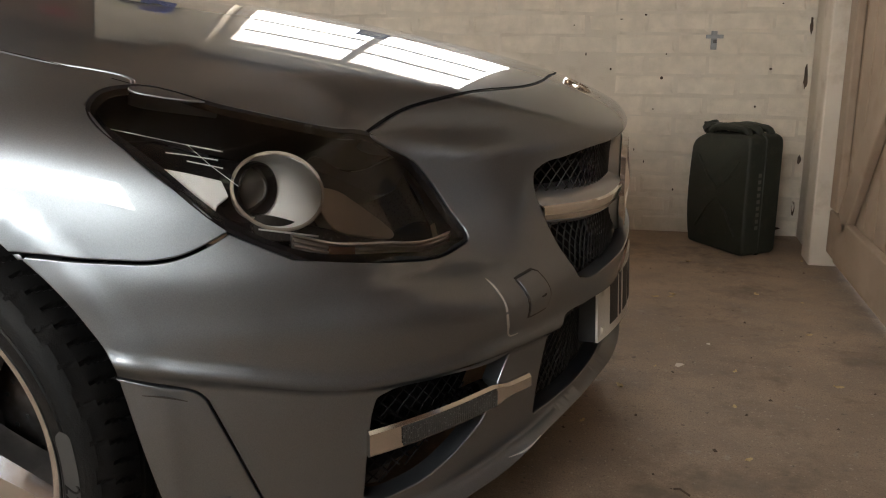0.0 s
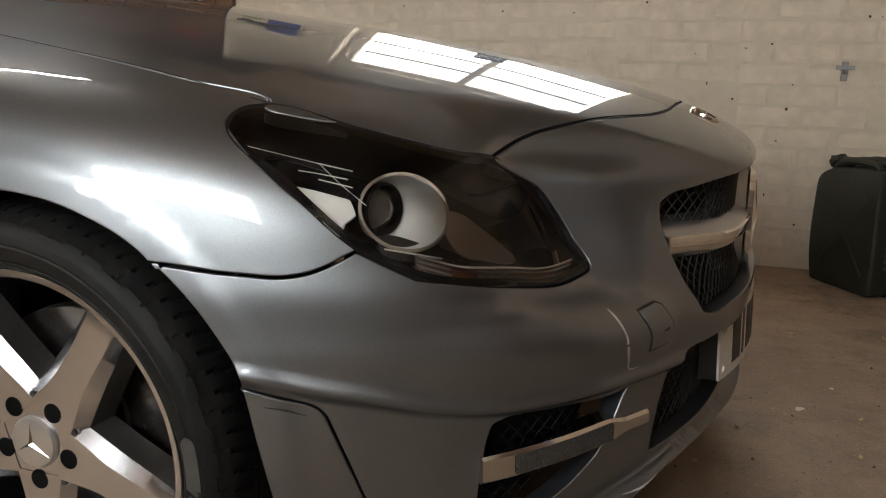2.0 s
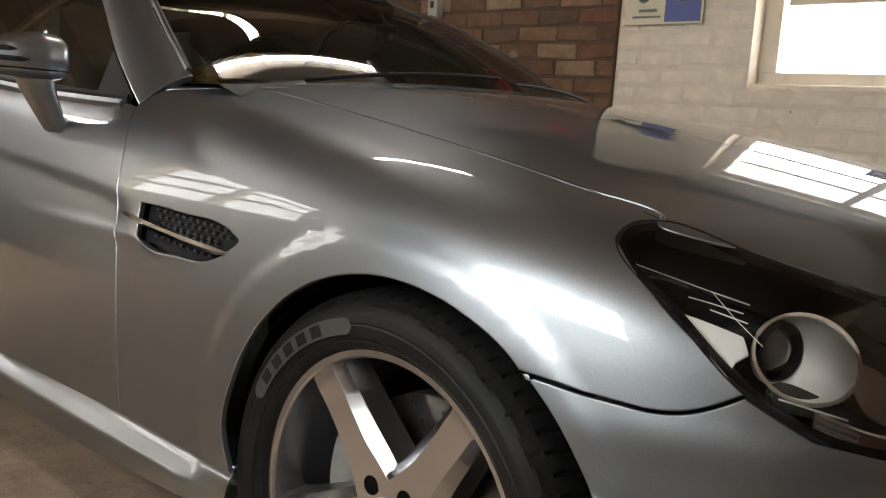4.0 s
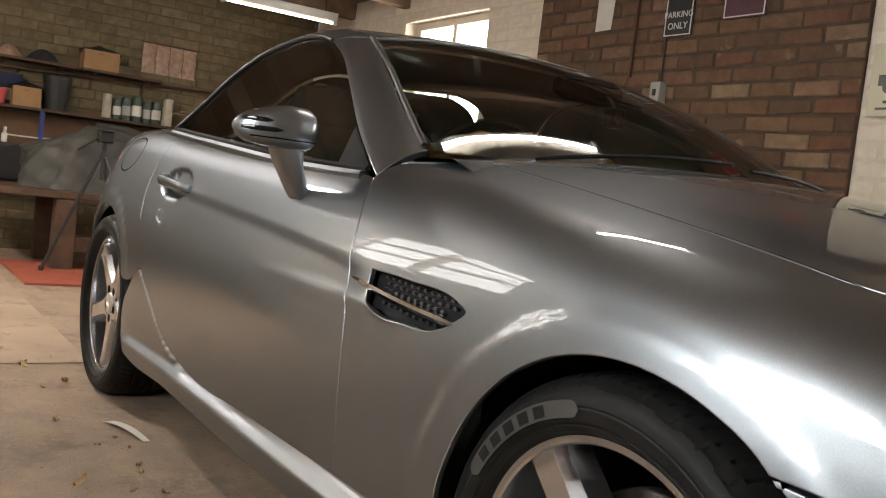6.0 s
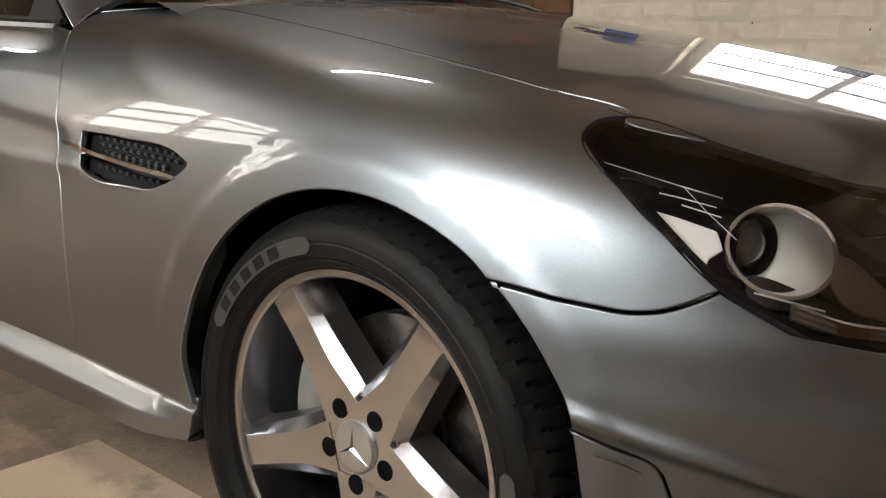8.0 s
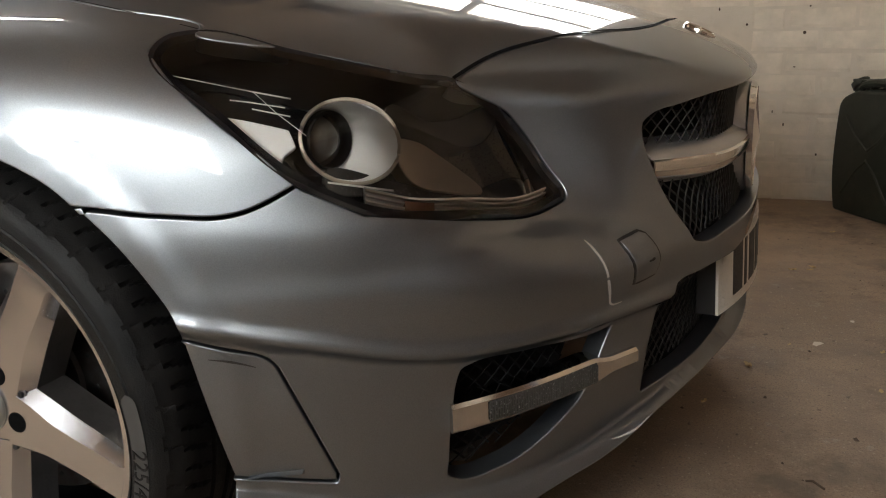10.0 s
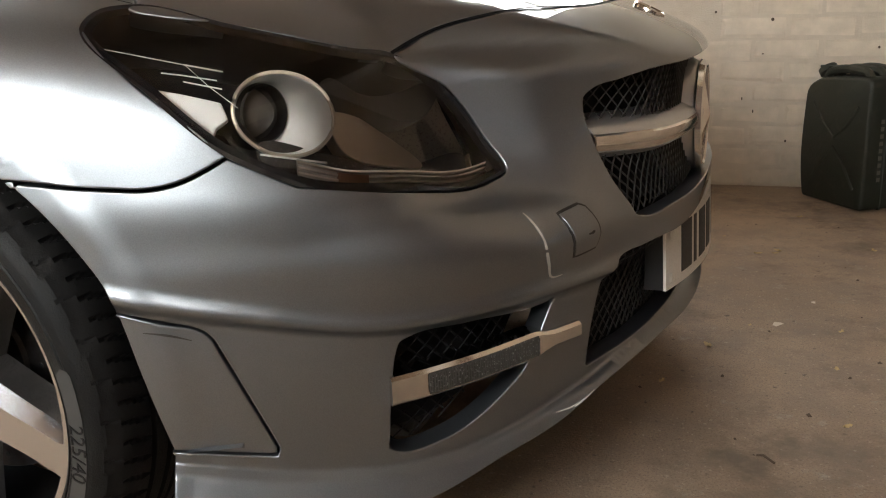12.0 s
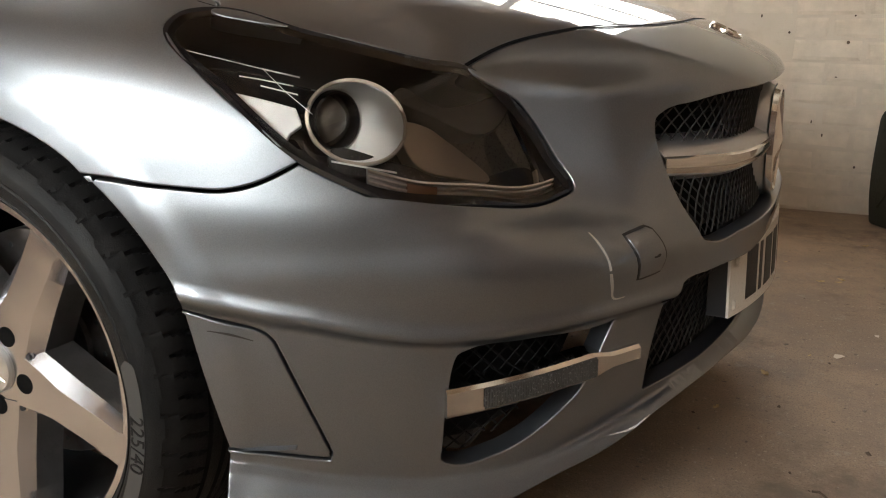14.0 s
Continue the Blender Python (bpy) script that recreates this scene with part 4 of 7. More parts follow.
lower_grille = panel("lower_grille", lower_hole, ROUND, VENT_BLACK, front_bumper, "black mesh lower air intake", 0.03, lift=-0.050, gap=-0.003)
lattice("mesh", lower_hole, 0.032, 0.0235, 0.0014, BLACK, lower_grille, "black diamond wire mesh")
for side in (1, -1):
    outline = FOG if side > 0 else flip(FOG)
    fog = panel("fog_intake", outline, ROUND, VENT_BLACK, front_bumper, "black side air intake", 0.03, lift=-0.06, gap=0.003)
    lattice("mesh", outline, 0.05, 0.022, 0.0013, VENT_BLACK, fog)
    # daytime running light in a chrome bar across the intake
    ends = right([(0.566, 0.690, 0.302), (0.605, 0.652, 0.3055), (0.655, 0.598, 0.310), (0.70, 0.535, 0.3145), (0.742, 0.468, 0.315)])
    line = smooth_line(ends, 0.008, False)
    nrm = normal(line)
    nrm[:, 2] = 0
    nrm /= np.linalg.norm(nrm, axis=1)[:, None]
    if side < 0:
        line, nrm = line * (1, -1, 1), nrm * (1, -1, 1)
    m = len(line)
    u = np.linspace(0, 1, m)
    tall = 0.0185 - 0.007 * step(0.7, 0.85, u)
    secs = [(o, (0, 0, 1), [(-0.022, -h), (0.006, -h), (0.0105, -h + 0.004), (0.0105, h - 0.004), (0.006, h), (-0.022, h)]) for o, h in zip(nrm, tall)]
    light_bar = sweep("running_light", line, secs, CHROME, front_bumper, "chrome bar holding a daytime running light")
    pick = (u > 0.15) & (u < 0.74)
    secs = [(o, (0, 0, 1), [(0.0, -0.0135), (0.0112, -0.0135), (0.0122, -0.010), (0.0122, 0.010), (0.0112, 0.0135), (0.0, 0.0135)]) for o in nrm[pick]]
    sweep("lens", line[pick], secs, LENS_RIBBED, light_bar, "smoked ribbed lens")
    ribs_v, ribs_f = [], []
    for i in np.linspace(np.where(pick)[0][0], np.where(pick)[0][-1], 46):
        i0 = int(i)
        p = line[i0] + (line[min(i0 + 1, m - 1)] - line[i0]) * (i - i0) + nrm[i0] * 0.0122
        t = (line[min(i0 + 1, m - 1)] - line[i0]) / np.linalg.norm(line[min(i0 + 1, m - 1)] - line[i0])
        b = len(ribs_v)
        for dz in (-0.0115, 0.0115):
            ribs_v += [p + (0, 0, dz) - t * 0.0012, p + (0, 0, dz) + nrm[i0] * 0.0012, p + (0, 0, dz) + t * 0.0012]
        ribs_f += [(b, b + 1, b + 4, b + 3), (b + 1, b + 2, b + 5, b + 4)]
    part("lens_ribs", ribs_v, ribs_f, LENS_RIBBED, light_bar, "", False)

# number plate with its characters as plain bars
plate_y = np.linspace(-0.26, 0.26, 27)
plate_x = lambda y: 0.886 - 0.70 * y * y
plate = sweep("number_plate", [(plate_x(y), y, 0.358) for y in plate_y], [((1, 0, 0), (-0.03, 0, 1), [(-0.004, -0.0555), (0.0, -0.0555), (0.0, 0.0555), (-0.004, 0.0555)])] * 27, PLATE_WHITE, car, "white number plate with dark bars")
for y0, wide_ in ((-0.205, 0.045), (-0.148, 0.014), (-0.118, 0.045), (-0.06, 0.045), (0.035, 0.045), (0.095, 0.045), (0.155, 0.045)):
    ys_ = np.linspace(y0, y0 + wide_, 5)
    sweep("plate_bar", [(plate_x(y), y, 0.358) for y in ys_], [((1, 0, 0), (-0.03, 0, 1), [(0.0, -0.0395), (0.0008, -0.0395), (0.0008, 0.0395), (0.0, 0.0395)])] * 5, BLACK, plate)
for y in (-0.245, 0.245):
    for dz in (-0.038, 0.030):
        lathe("plate_screw", [(0, 0.005), (0.006, 0.004), (0.0085, 0.0)], PLATE_WHITE, plate, "", 16, "x", (plate_x(y), y, 0.358 + dz))
part("plate_holder", [(plate_x(y) - 0.006 - d, y, z) for y in (-0.25, 0.25) for d, z in ((0.03, 0.42), (0.0, 0.42), (0.0, 0.30), (0.03, 0.30))], [(0, 1, 5, 4), (1, 2, 6, 5), (2, 3, 7, 6), (0, 3, 2, 1), (4, 5, 6, 7), (0, 4, 7, 3)], BLACK, plate, "", False)

# tow eye cover and the scuff beside it
CAP = right([(0.729, 0.516, 0.478), (0.743, 0.488, 0.481), (0.751, 0.483, 0.478), (0.769, 0.478, 0.452), (0.768, 0.478, 0.435), (0.748, 0.511, 0.433)])
CAP = [p for p in CAP for _ in (0, 1)]
# black sheet under the cover paints the shade of the gap round it
panel("cover_seam_shade", CAP, ROUND, RUBBER_SEAL, front_bumper, "", 0.02, lift=0.0008, gap=-0.0022, rim=0.002)
panel("tow_eye_cover", CAP, ROUND, PAINT, front_bumper, "", 0.012, lift=0.0016, gap=0.0006, rim=0.002)


def ribbon(name, pts, width, mat, parent, lift=0.0009, closed=False, f=skin):
    """A flat mark that follows the skin; its width may be a list."""
    line = smooth_line(pts, 0.006, closed)
    n = normal(line, f)
    t = np.roll(line, -1, 0) - np.roll(line, 1, 0)
    if not closed:
        t[0], t[-1] = line[1] - line[0], line[-1] - line[-2]
    s = np.cross(n, t / np.linalg.norm(t, axis=1)[:, None])
    w = (np.interp(np.linspace(0, 1, len(line)), np.linspace(0, 1, len(width)), width) if isinstance(width, list) else np.full(len(line), width))[:, None] / 2
    a, b, m = line + s * w + n * lift, line - s * w + n * lift, len(line)
    faces = [(m + i, m + (i + 1) % m, (i + 1) % m, i) for i in range(m if closed else m - 1)]
    return part(name, [*a, *b], faces, mat, parent, "", True, [*n, *n])


# shade of the bonnet gaps, laid on the skin as black ribbons
for side in (1, -1):
    ribbon("shut_line_shade", right(HOOD_FRONT) * (1, side, 1), 0.0048, GAP_SHADE, car, 0.0006)
    ribbon("shut_line_shade", right(HOOD_EDGE) * (1, side, 1), 0.0022, GAP_SHADE, car, 0.0006)
ribbon("scuff", right([(0.682, 0.541, 0.492), (0.700, 0.552, 0.474), (0.706, 0.550, 0.458), (0.712, 0.542, 0.436), (0.713, 0.530, 0.412), (0.719, 0.511, 0.398)]), [0.001, 0.004, 0.003, 0.005, 0.003, 0.001], CHALK, front_bumper)
ribbon("scuff", right([(0.715, 0.505, 0.196), (0.735, 0.475, 0.194), (0.752, 0.445, 0.203)]), [0.001, 0.003, 0.001], CHALK, front_bumper)
# crease shade painted as a thin black ribbon on the bumper
ribbon("panel_crease_shade", right([(0.345, 0.84, 0.412), (0.365, 0.83, 0.408), (0.39, 0.818, 0.398)]), [0.001, 0.003, 0.001], BLACK, front_bumper)
sweep("panel_lip", right([(0.362, 0.81, 0.262), (0.39, 0.80, 0.262), (0.418, 0.785, 0.262)]), [((0, -1, 0), (0, 0, 1), [(-0.004, 0.0), (0.004, -0.004 * k), (-0.002, -0.007 * k)]) for k in (0.2, 0.7, 1.0)], PAINT, front_bumper)


# ---- headlights ----
def headlight(side):
    put = (lambda pts: np.array(pts)) if side > 0 else (lambda pts: np.array(pts) * (1, -1, 1))
    view = Flat((-0.62, 0.7 * side, -0.35))
    outline = put(right(HL))
    lens = panel("headlight", outline, view, CLEAR, car, "clear wraparound headlight over black housing", 0.02, gap=0.003, rim=0.004, lift=-0.001)
    panel("housing", outline, view, GLOSS_BLACK, lens, "gloss black lamp housing", 0.02, gap=0.004, lift=-0.075)
    smoke = put(right([p for p in ((0.50, 0.668, 0.664), (0.56, 0.555, 0.655), (0.592, 0.520, 0.632), (0.628, 0.513, 0.577), (0.648, 0.520, 0.545), (0.60, 0.630, 0.558), (0.52, 0.728, 0.585)) for _ in (0, 1)]))
    panel("inner_bezel", smoke, view, SMOKE, lens, "dark warm-grey inner bezel", 0.02, gap=0, lift=-0.060)
    # side walls of the bowl
    line = smooth_line(outline, 0.012)
    n = normal(line)
    m = len(line)
    part("seal", [*(line + n * 0.0006), *(line - n * 0.075)], [(i, (i + 1) % m, m + (i + 1) % m, m + i) for i in range(m)], RUBBER_SEAL, lens, "black rubber seal")
    inner = view.back(shrunk(view.flat(line), 0.012))
    ni = normal(inner)
    part("border", [*(line + n * 0.0008), *(inner - ni * 0.004)], [(i, (i + 1) % m, m + (i + 1) % m, m + i) for i in range(m)], GLOSS_BLACK, lens, "black printed border")
    # projector deep in a ribbed funnel whose rim is cut aslant along the lens
    c = put([(0.436, -0.705, 0.633)])[0]
    way = np.array((0.93, -0.36 * side, 0.02))
    way /= np.linalg.norm(way)
    up = np.array((0, 0, 1.0)) - way * way[2]
    up /= np.linalg.norm(up)
    out = np.cross(up, way) * -side
    out = out if out[1] * side < 0 else -out
    def ring(radius, along, k=48):
        return [c + way * along(a) + (out * math.cos(a) + up * math.sin(a)) * radius(a) for a in np.linspace(0, 2 * math.pi, k, False)]
    reach = lambda a: 0.010 + 0.058 * (0.5 - 0.5 * math.cos(a)) - 0.012 * math.sin(a)
    rows = 22
    fv, ff = [], []
    for i in range(rows + 1):
        u = i / rows
        fv += ring(lambda a: 0.034 + 0.013 * u ** 1.3 * (0.6 + 0.4 * (0.5 - 0.5 * math.cos(a))) + (0.0011 if i % 2 else 0), lambda a: reach(a) * u)
    ff = [(i * 48 + j, i * 48 + (j + 1) % 48, (i + 1) * 48 + (j + 1) % 48, (i + 1) * 48 + j) for i in range(rows) for j in range(48)]
    part("ribbed_reflector", fv, ff, RIBBED_BOWL, lens, "bright ribbed reflector bowl")
    shell = [p for u in (0.0, 0.5, 1.0) for p in ring(lambda a: 0.0365 + 0.013 * u ** 1.3 * (0.6 + 0.4 * (0.5 - 0.5 * math.cos(a))), lambda a: reach(a) * u - 0.001)]
    part("bezel_shell", shell, [(i * 48 + j, i * 48 + (j + 1) % 48, (i + 1) * 48 + (j + 1) % 48, (i + 1) * 48 + j) for i in range(2) for j in range(48)], SMOKE, lens, "dark lamp bezel")
    tube("bezel_ring", ring(lambda a: 0.034 + 0.013 * (0.6 + 0.4 * (0.5 - 0.5 * math.cos(a))) + 0.001, reach), 0.0023, BRONZE, lens, "warm silver lamp bezel", 8, True)
    turn = Vector(way).to_track_quat("Z", "Y").to_matrix().to_4x4()
    proj = lathe("projector", [(0.029, -0.03), (0.0295, 0.006), (0.0305, 0.010), (0.033, 0.008), (0.0352, -0.002)], GLOSS_BLACK, lens, "black projector lamp", 48, "z")
    proj.matrix_basis = Matrix.Translation(c) @ turn
    lathe("projector_lens", [(0.0, 0.012), (0.012, 0.010), (0.022, 0.003), (0.0292, -0.008)], PROJECTOR_GLASS, proj, "", 32, "z")
    lathe("projector_back", [(0.0, -0.03), (0.018, -0.024), (0.025, -0.012)], SATIN, proj, "", 32, "z")
    # warm bezel wedge beside it, shelf above it
    wedge = put(right([(0.522, 0.675, 0.642), (0.548, 0.640, 0.636), (0.566, 0.612, 0.612), (0.612, 0.575, 0.578), (0.585, 0.62, 0.578), (0.545, 0.685, 0.600)]))
    panel("bezel", wedge, view, BRONZE, lens, "warm silver bezel wedge", 0.02, gap=0, lift=-0.030, rim=0.02)
    shelf = put(right([(0.50, 0.645, 0.676), (0.535, 0.62, 0.655), (0.60, 0.53, 0.640), (0.592, 0.53, 0.630), (0.525, 0.63, 0.640), (0.492, 0.655, 0.664)]))
    panel("shelf", shelf, view, BLACK, lens, "", 0.02, gap=0, lift=-0.022, rim=0.03)
    floor_ = put(right([(0.645, 0.525, 0.570), (0.648, 0.530, 0.555), (0.590, 0.645, 0.562), (0.520, 0.735, 0.585), (0.470, 0.765, 0.600), (0.470, 0.762, 0.612), (0.53, 0.715, 0.60), (0.60, 0.62, 0.582)]))
    panel("lamp_floor", floor_, view, LENS_RIBBED, lens, "", 0.02, gap=0, lift=-0.034, rim=0.02)
    # indicator strip along the bottom: ribs in a clear trough
    low = put(right([(0.505, 0.748, 0.574), (0.545, 0.718, 0.561), (0.593, 0.650, 0.550), (0.632, 0.570, 0.541), (0.648, 0.525, 0.540)]))
    line = smooth_line(low, 0.008, False)
    n = normal(line)
    for j, (dz, mat) in enumerate(((-0.003, REFLECTOR), (0.003, REFLECTOR), (0.009, REFLECTOR), (0.015, BRONZE))):
        secs = [(o, (0, 0, 1), [(-0.012, -0.0018), (-0.007, -0.001), (-0.007, 0.001), (-0.012, 0.0018)]) for o in n]
        sweep("indicator_rib", line + np.array((0, 0, dz)) * 1.0, secs, mat, lens)
    secs = [(o, (0, 0, 1), [(-0.020, -0.008), (-0.014, -0.008), (-0.014, 0.019), (-0.020, 0.019)]) for o in n]
    sweep("indicator_back", line, secs, SATIN, lens, "indicator trough")
    k = len(line) // 6
    sweep("reflex_reflector", line[k:2 * k], [(o, (0, 0, 1), [(-0.011, -0.005), (-0.0065, -0.004), (-0.0065, 0.011), (-0.011, 0.012)]) for o in n[k:2 * k]], AMBER, lens, "amber side reflector")
    # thin white strips in the tail of the lamp, for ceiling tubes mirrored there
    tube_glints = (((0.382, 0.759, 0.699), (0.419, 0.741, 0.689)), ((0.366, 0.779, 0.691), (0.385, 0.770, 0.688), (0.418, 0.753, 0.680)), ((0.383, 0.758, 0.698), (0.413, 0.763, 0.675), (0.445, 0.760, 0.650)),
            ((0.388, 0.772, 0.679), (0.425, 0.756, 0.670)), ((0.30, 0.785, 0.716), (0.383, 0.758, 0.698)), ((0.47, 0.767, 0.599), (0.499, 0.747, 0.592), (0.528, 0.722, 0.584)))
    for i, f_ in enumerate(tube_glints):
        a = put(right(f_))
        w_ = (0.0005, 0.0004, 0.0003, 0.0005, 0.0002, 0.0010)[i]
        sweep("tube_glint", a, [(o, (0, 0, 1), [(-0.0095, -w_), (-0.0085, -w_), (-0.0085, w_), (-0.0095, w_)]) for o in normal(a)], RIBBED_BOWL, lens)
    # window's reflection in the lamp's tail, painted as a matt white panel
    tail = put(right([p for p in ((0.353, 0.799, 0.679), (0.391, 0.783, 0.670), (0.427, 0.767, 0.659), (0.436, 0.772, 0.642), (0.427, 0.783, 0.633), (0.424, 0.790, 0.620)) for _ in (0, 1)]))
    panel("tail_reflection", tail, view, RIBBED_BOWL, lens, "side reflector panel in white for the window mirrored there", 0.02, gap=0, lift=-0.016, rim=0.01)
    edge_ = put(right([(0.287, 0.793, 0.721), (0.319, 0.800, 0.699), (0.354, 0.800, 0.676)]))
    line = smooth_line(edge_, 0.01, False)
    sweep("light_guide", line, [(o, (0.5, 0, 0.8), [(-0.014, -0.0022), (-0.008, -0.0022), (-0.007, 0.0015), (-0.014, 0.002)]) for o in normal(line)], SATIN, lens, "bright side light guide")
    end_ = put(right([(0.623, 0.522, 0.562), (0.639, 0.545, 0.534)]))
    sweep("strip_end", end_, [(o, (0.3, 0.3 * side, 0), [(-0.016, -0.004), (-0.008, -0.003), (-0.008, 0.003), (-0.016, 0.004)]) for o in normal(end_)], BRONZE, lens)


for side in (1, -1):
    headlight(side)

# ---- flanks ----
for side in (1, -1):
    v = VENT if side > 0 else flip(VENT)
    look_from = Flat((0, 0.8 * side, -0.6))
    vent = panel("side_vent", v, look_from, VENT_BLACK, car, "black side vent with chrome blade", 0.02, lift=-0.022, gap=-0.004)
    studs = []
    for row in range(3):
        for i in range(12 - row):
            studs.append((-0.565 + 0.0205 * i + 0.01 * (row % 2), 0.87, 0.6765 - 0.011 * row - 0.0009 * i))
    for i in range(9):
        studs.append((-0.555 + 0.0205 * i, 0.88, 0.633 - 0.0012 * i))
    p = right(studs)
    n = normal(p)
    sv, sf = [], []
    for q, m_ in zip(p, n):
        b = len(sv)
        q = q - m_ * 0.0215
        for k in range(6):
            a = radians(60 * k)
            sv.append(q + np.array((0.0085 * math.cos(a), 0, 0.004 * math.sin(a))))
        for k in range(6):
            a = radians(60 * k)
            sv.append(q + m_ * 0.007 + np.array((0.006 * math.cos(a), 0, 0.0028 * math.sin(a))))
        sf += [tuple(range(b + 6, b + 12)), *[(b + k, b + (k + 1) % 6, b + 6 + (k + 1) % 6, b + 6 + k) for k in range(6)]]
    if side < 0:
        sv = [x * (1, -1, 1) for x in sv]
    part("vent_stud", sv, sf, BLACK, vent, "", False)
    blade = right([(-0.665, 0.88, 0.6615), (-0.60, 0.88, 0.6555), (-0.50, 0.884, 0.6455), (-0.40, 0.888, 0.6395), (-0.325, 0.889, 0.637)])
    line = smooth_line(blade, 0.012, False)
    n = normal(line)
    if side < 0:
        line, n = line * (1, -1, 1), n * (1, -1, 1)
    grow = np.interp(np.linspace(0, 1, len(line)), [0, 0.12, 0.9, 1], [0.25, 1, 1, 0.5])
    sweep("blade", line, [(o, (0, 0, 1), [(-0.016, -0.006 * g), (0.003, -0.0075 * g), (0.011 * g, -0.001), (0.008 * g, 0.005 * g), (-0.016, 0.007 * g)]) for o, g in zip(n, grow)], CHROME, vent, "chrome blade")
    grip = smooth_line([(-1.968, -0.853, 0.781), (-1.955, -0.862, 0.780), (-1.92, -0.873, 0.777), (-1.83, -0.877, 0.771), (-1.74, -0.874, 0.765), (-1.70, -0.865, 0.762), (-1.688, -0.855, 0.761)], 0.012, False) * (1, side, 1)
    fat = np.interp(np.linspace(0, 1, len(grip)), [0, 0.15, 0.85, 1], [0.6, 1, 1, 0.7])
    sweep("door_handle", grip, [((0, -side, 0.1), (0, 0, 1), oval(0.009 * k, 0.015 * k, 12, 2.6)) for k in fat], PAINT, car, "silver pull handle over a dished hollow")
    tube("lock_barrel", [(-1.945, -0.846 * side, 0.779), (-1.945, -0.858 * side, 0.779)], 0.014, SATIN, car, "", 16)

flap_ring = right([(-2.40 + 0.10 * math.cos(a), 0.82, 0.845 + 0.075 * math.sin(a)) for a in np.linspace(0, 2 * math.pi, 24, False)])
# black ribbon in place of the shaded gap round the fuel flap
ribbon("fuel_flap_seam_shade", flap_ring, 0.0055, GAP_SHADE, car, closed=True)

# waist trims and glass seals
seal_line = right([(-0.80, 0.80, 0.862), (-1.1, 0.79, 0.868), (-1.63, 0.77, 0.90), (-2.19, 0.76, 0.945)], cabin)
for side in (1, -1):
    l = smooth_line(seal_line, 0.03, False) * (1, side, 1)
    sweep("door_top", l, [((0, -side, 0.3), (0, 0, 1), [(-0.03, -0.05), (0.016, -0.030), (0.019, -0.018), (0.014, -0.008), (-0.004, -0.004)])] * len(l), PAINT, car)
    sweep("waist_trim", l, [((0, -side, 0.3), (0, 0, 1), [(-0.006, -0.01), (0.004, -0.009), (0.005, 0.0), (0.001, 0.007), (-0.006, 0.007)])] * len(l), VENT_BLACK, car, "black waist seal")
    l = smooth_line(right([(-2.19, 0.765, 0.95), (-2.10, 0.71, 1.022), (-2.02, 0.657, 1.108), (-1.90, 0.612, 1.181), (-1.74, 0.592, 1.225), (-1.56, 0.587, 1.235), (-1.42, 0.602, 1.205)], cabin), 0.02, False) * (1, side, 1)
    tube("window_seal", l, 0.007, RUBBER_SEAL, car)
    tri = right([(-0.79, 0.80, 0.866), (-0.79, 0.80, 0.866), (-0.965, 0.745, 0.958), (-0.965, 0.745, 0.958), (-0.935, 0.795, 0.866), (-0.935, 0.795, 0.866)], cabin)
    panel("quarter_trim", tri if side > 0 else flip(tri), Flat((0, 0.86 * side, -0.5), cabin), VENT_BLACK, car, "", 0.03, lift=0.001, rim=0.004)
    l = smooth_line(right([(-0.755, 0.70, 0.925), (-0.88, 0.672, 1.012), (-1.09, 0.612, 1.132), (-1.30, 0.548, 1.238)], cabin), 0.02, False) * (1, side, 1)
    tube("screen_seal", l, 0.007, RUBBER_SEAL, car)

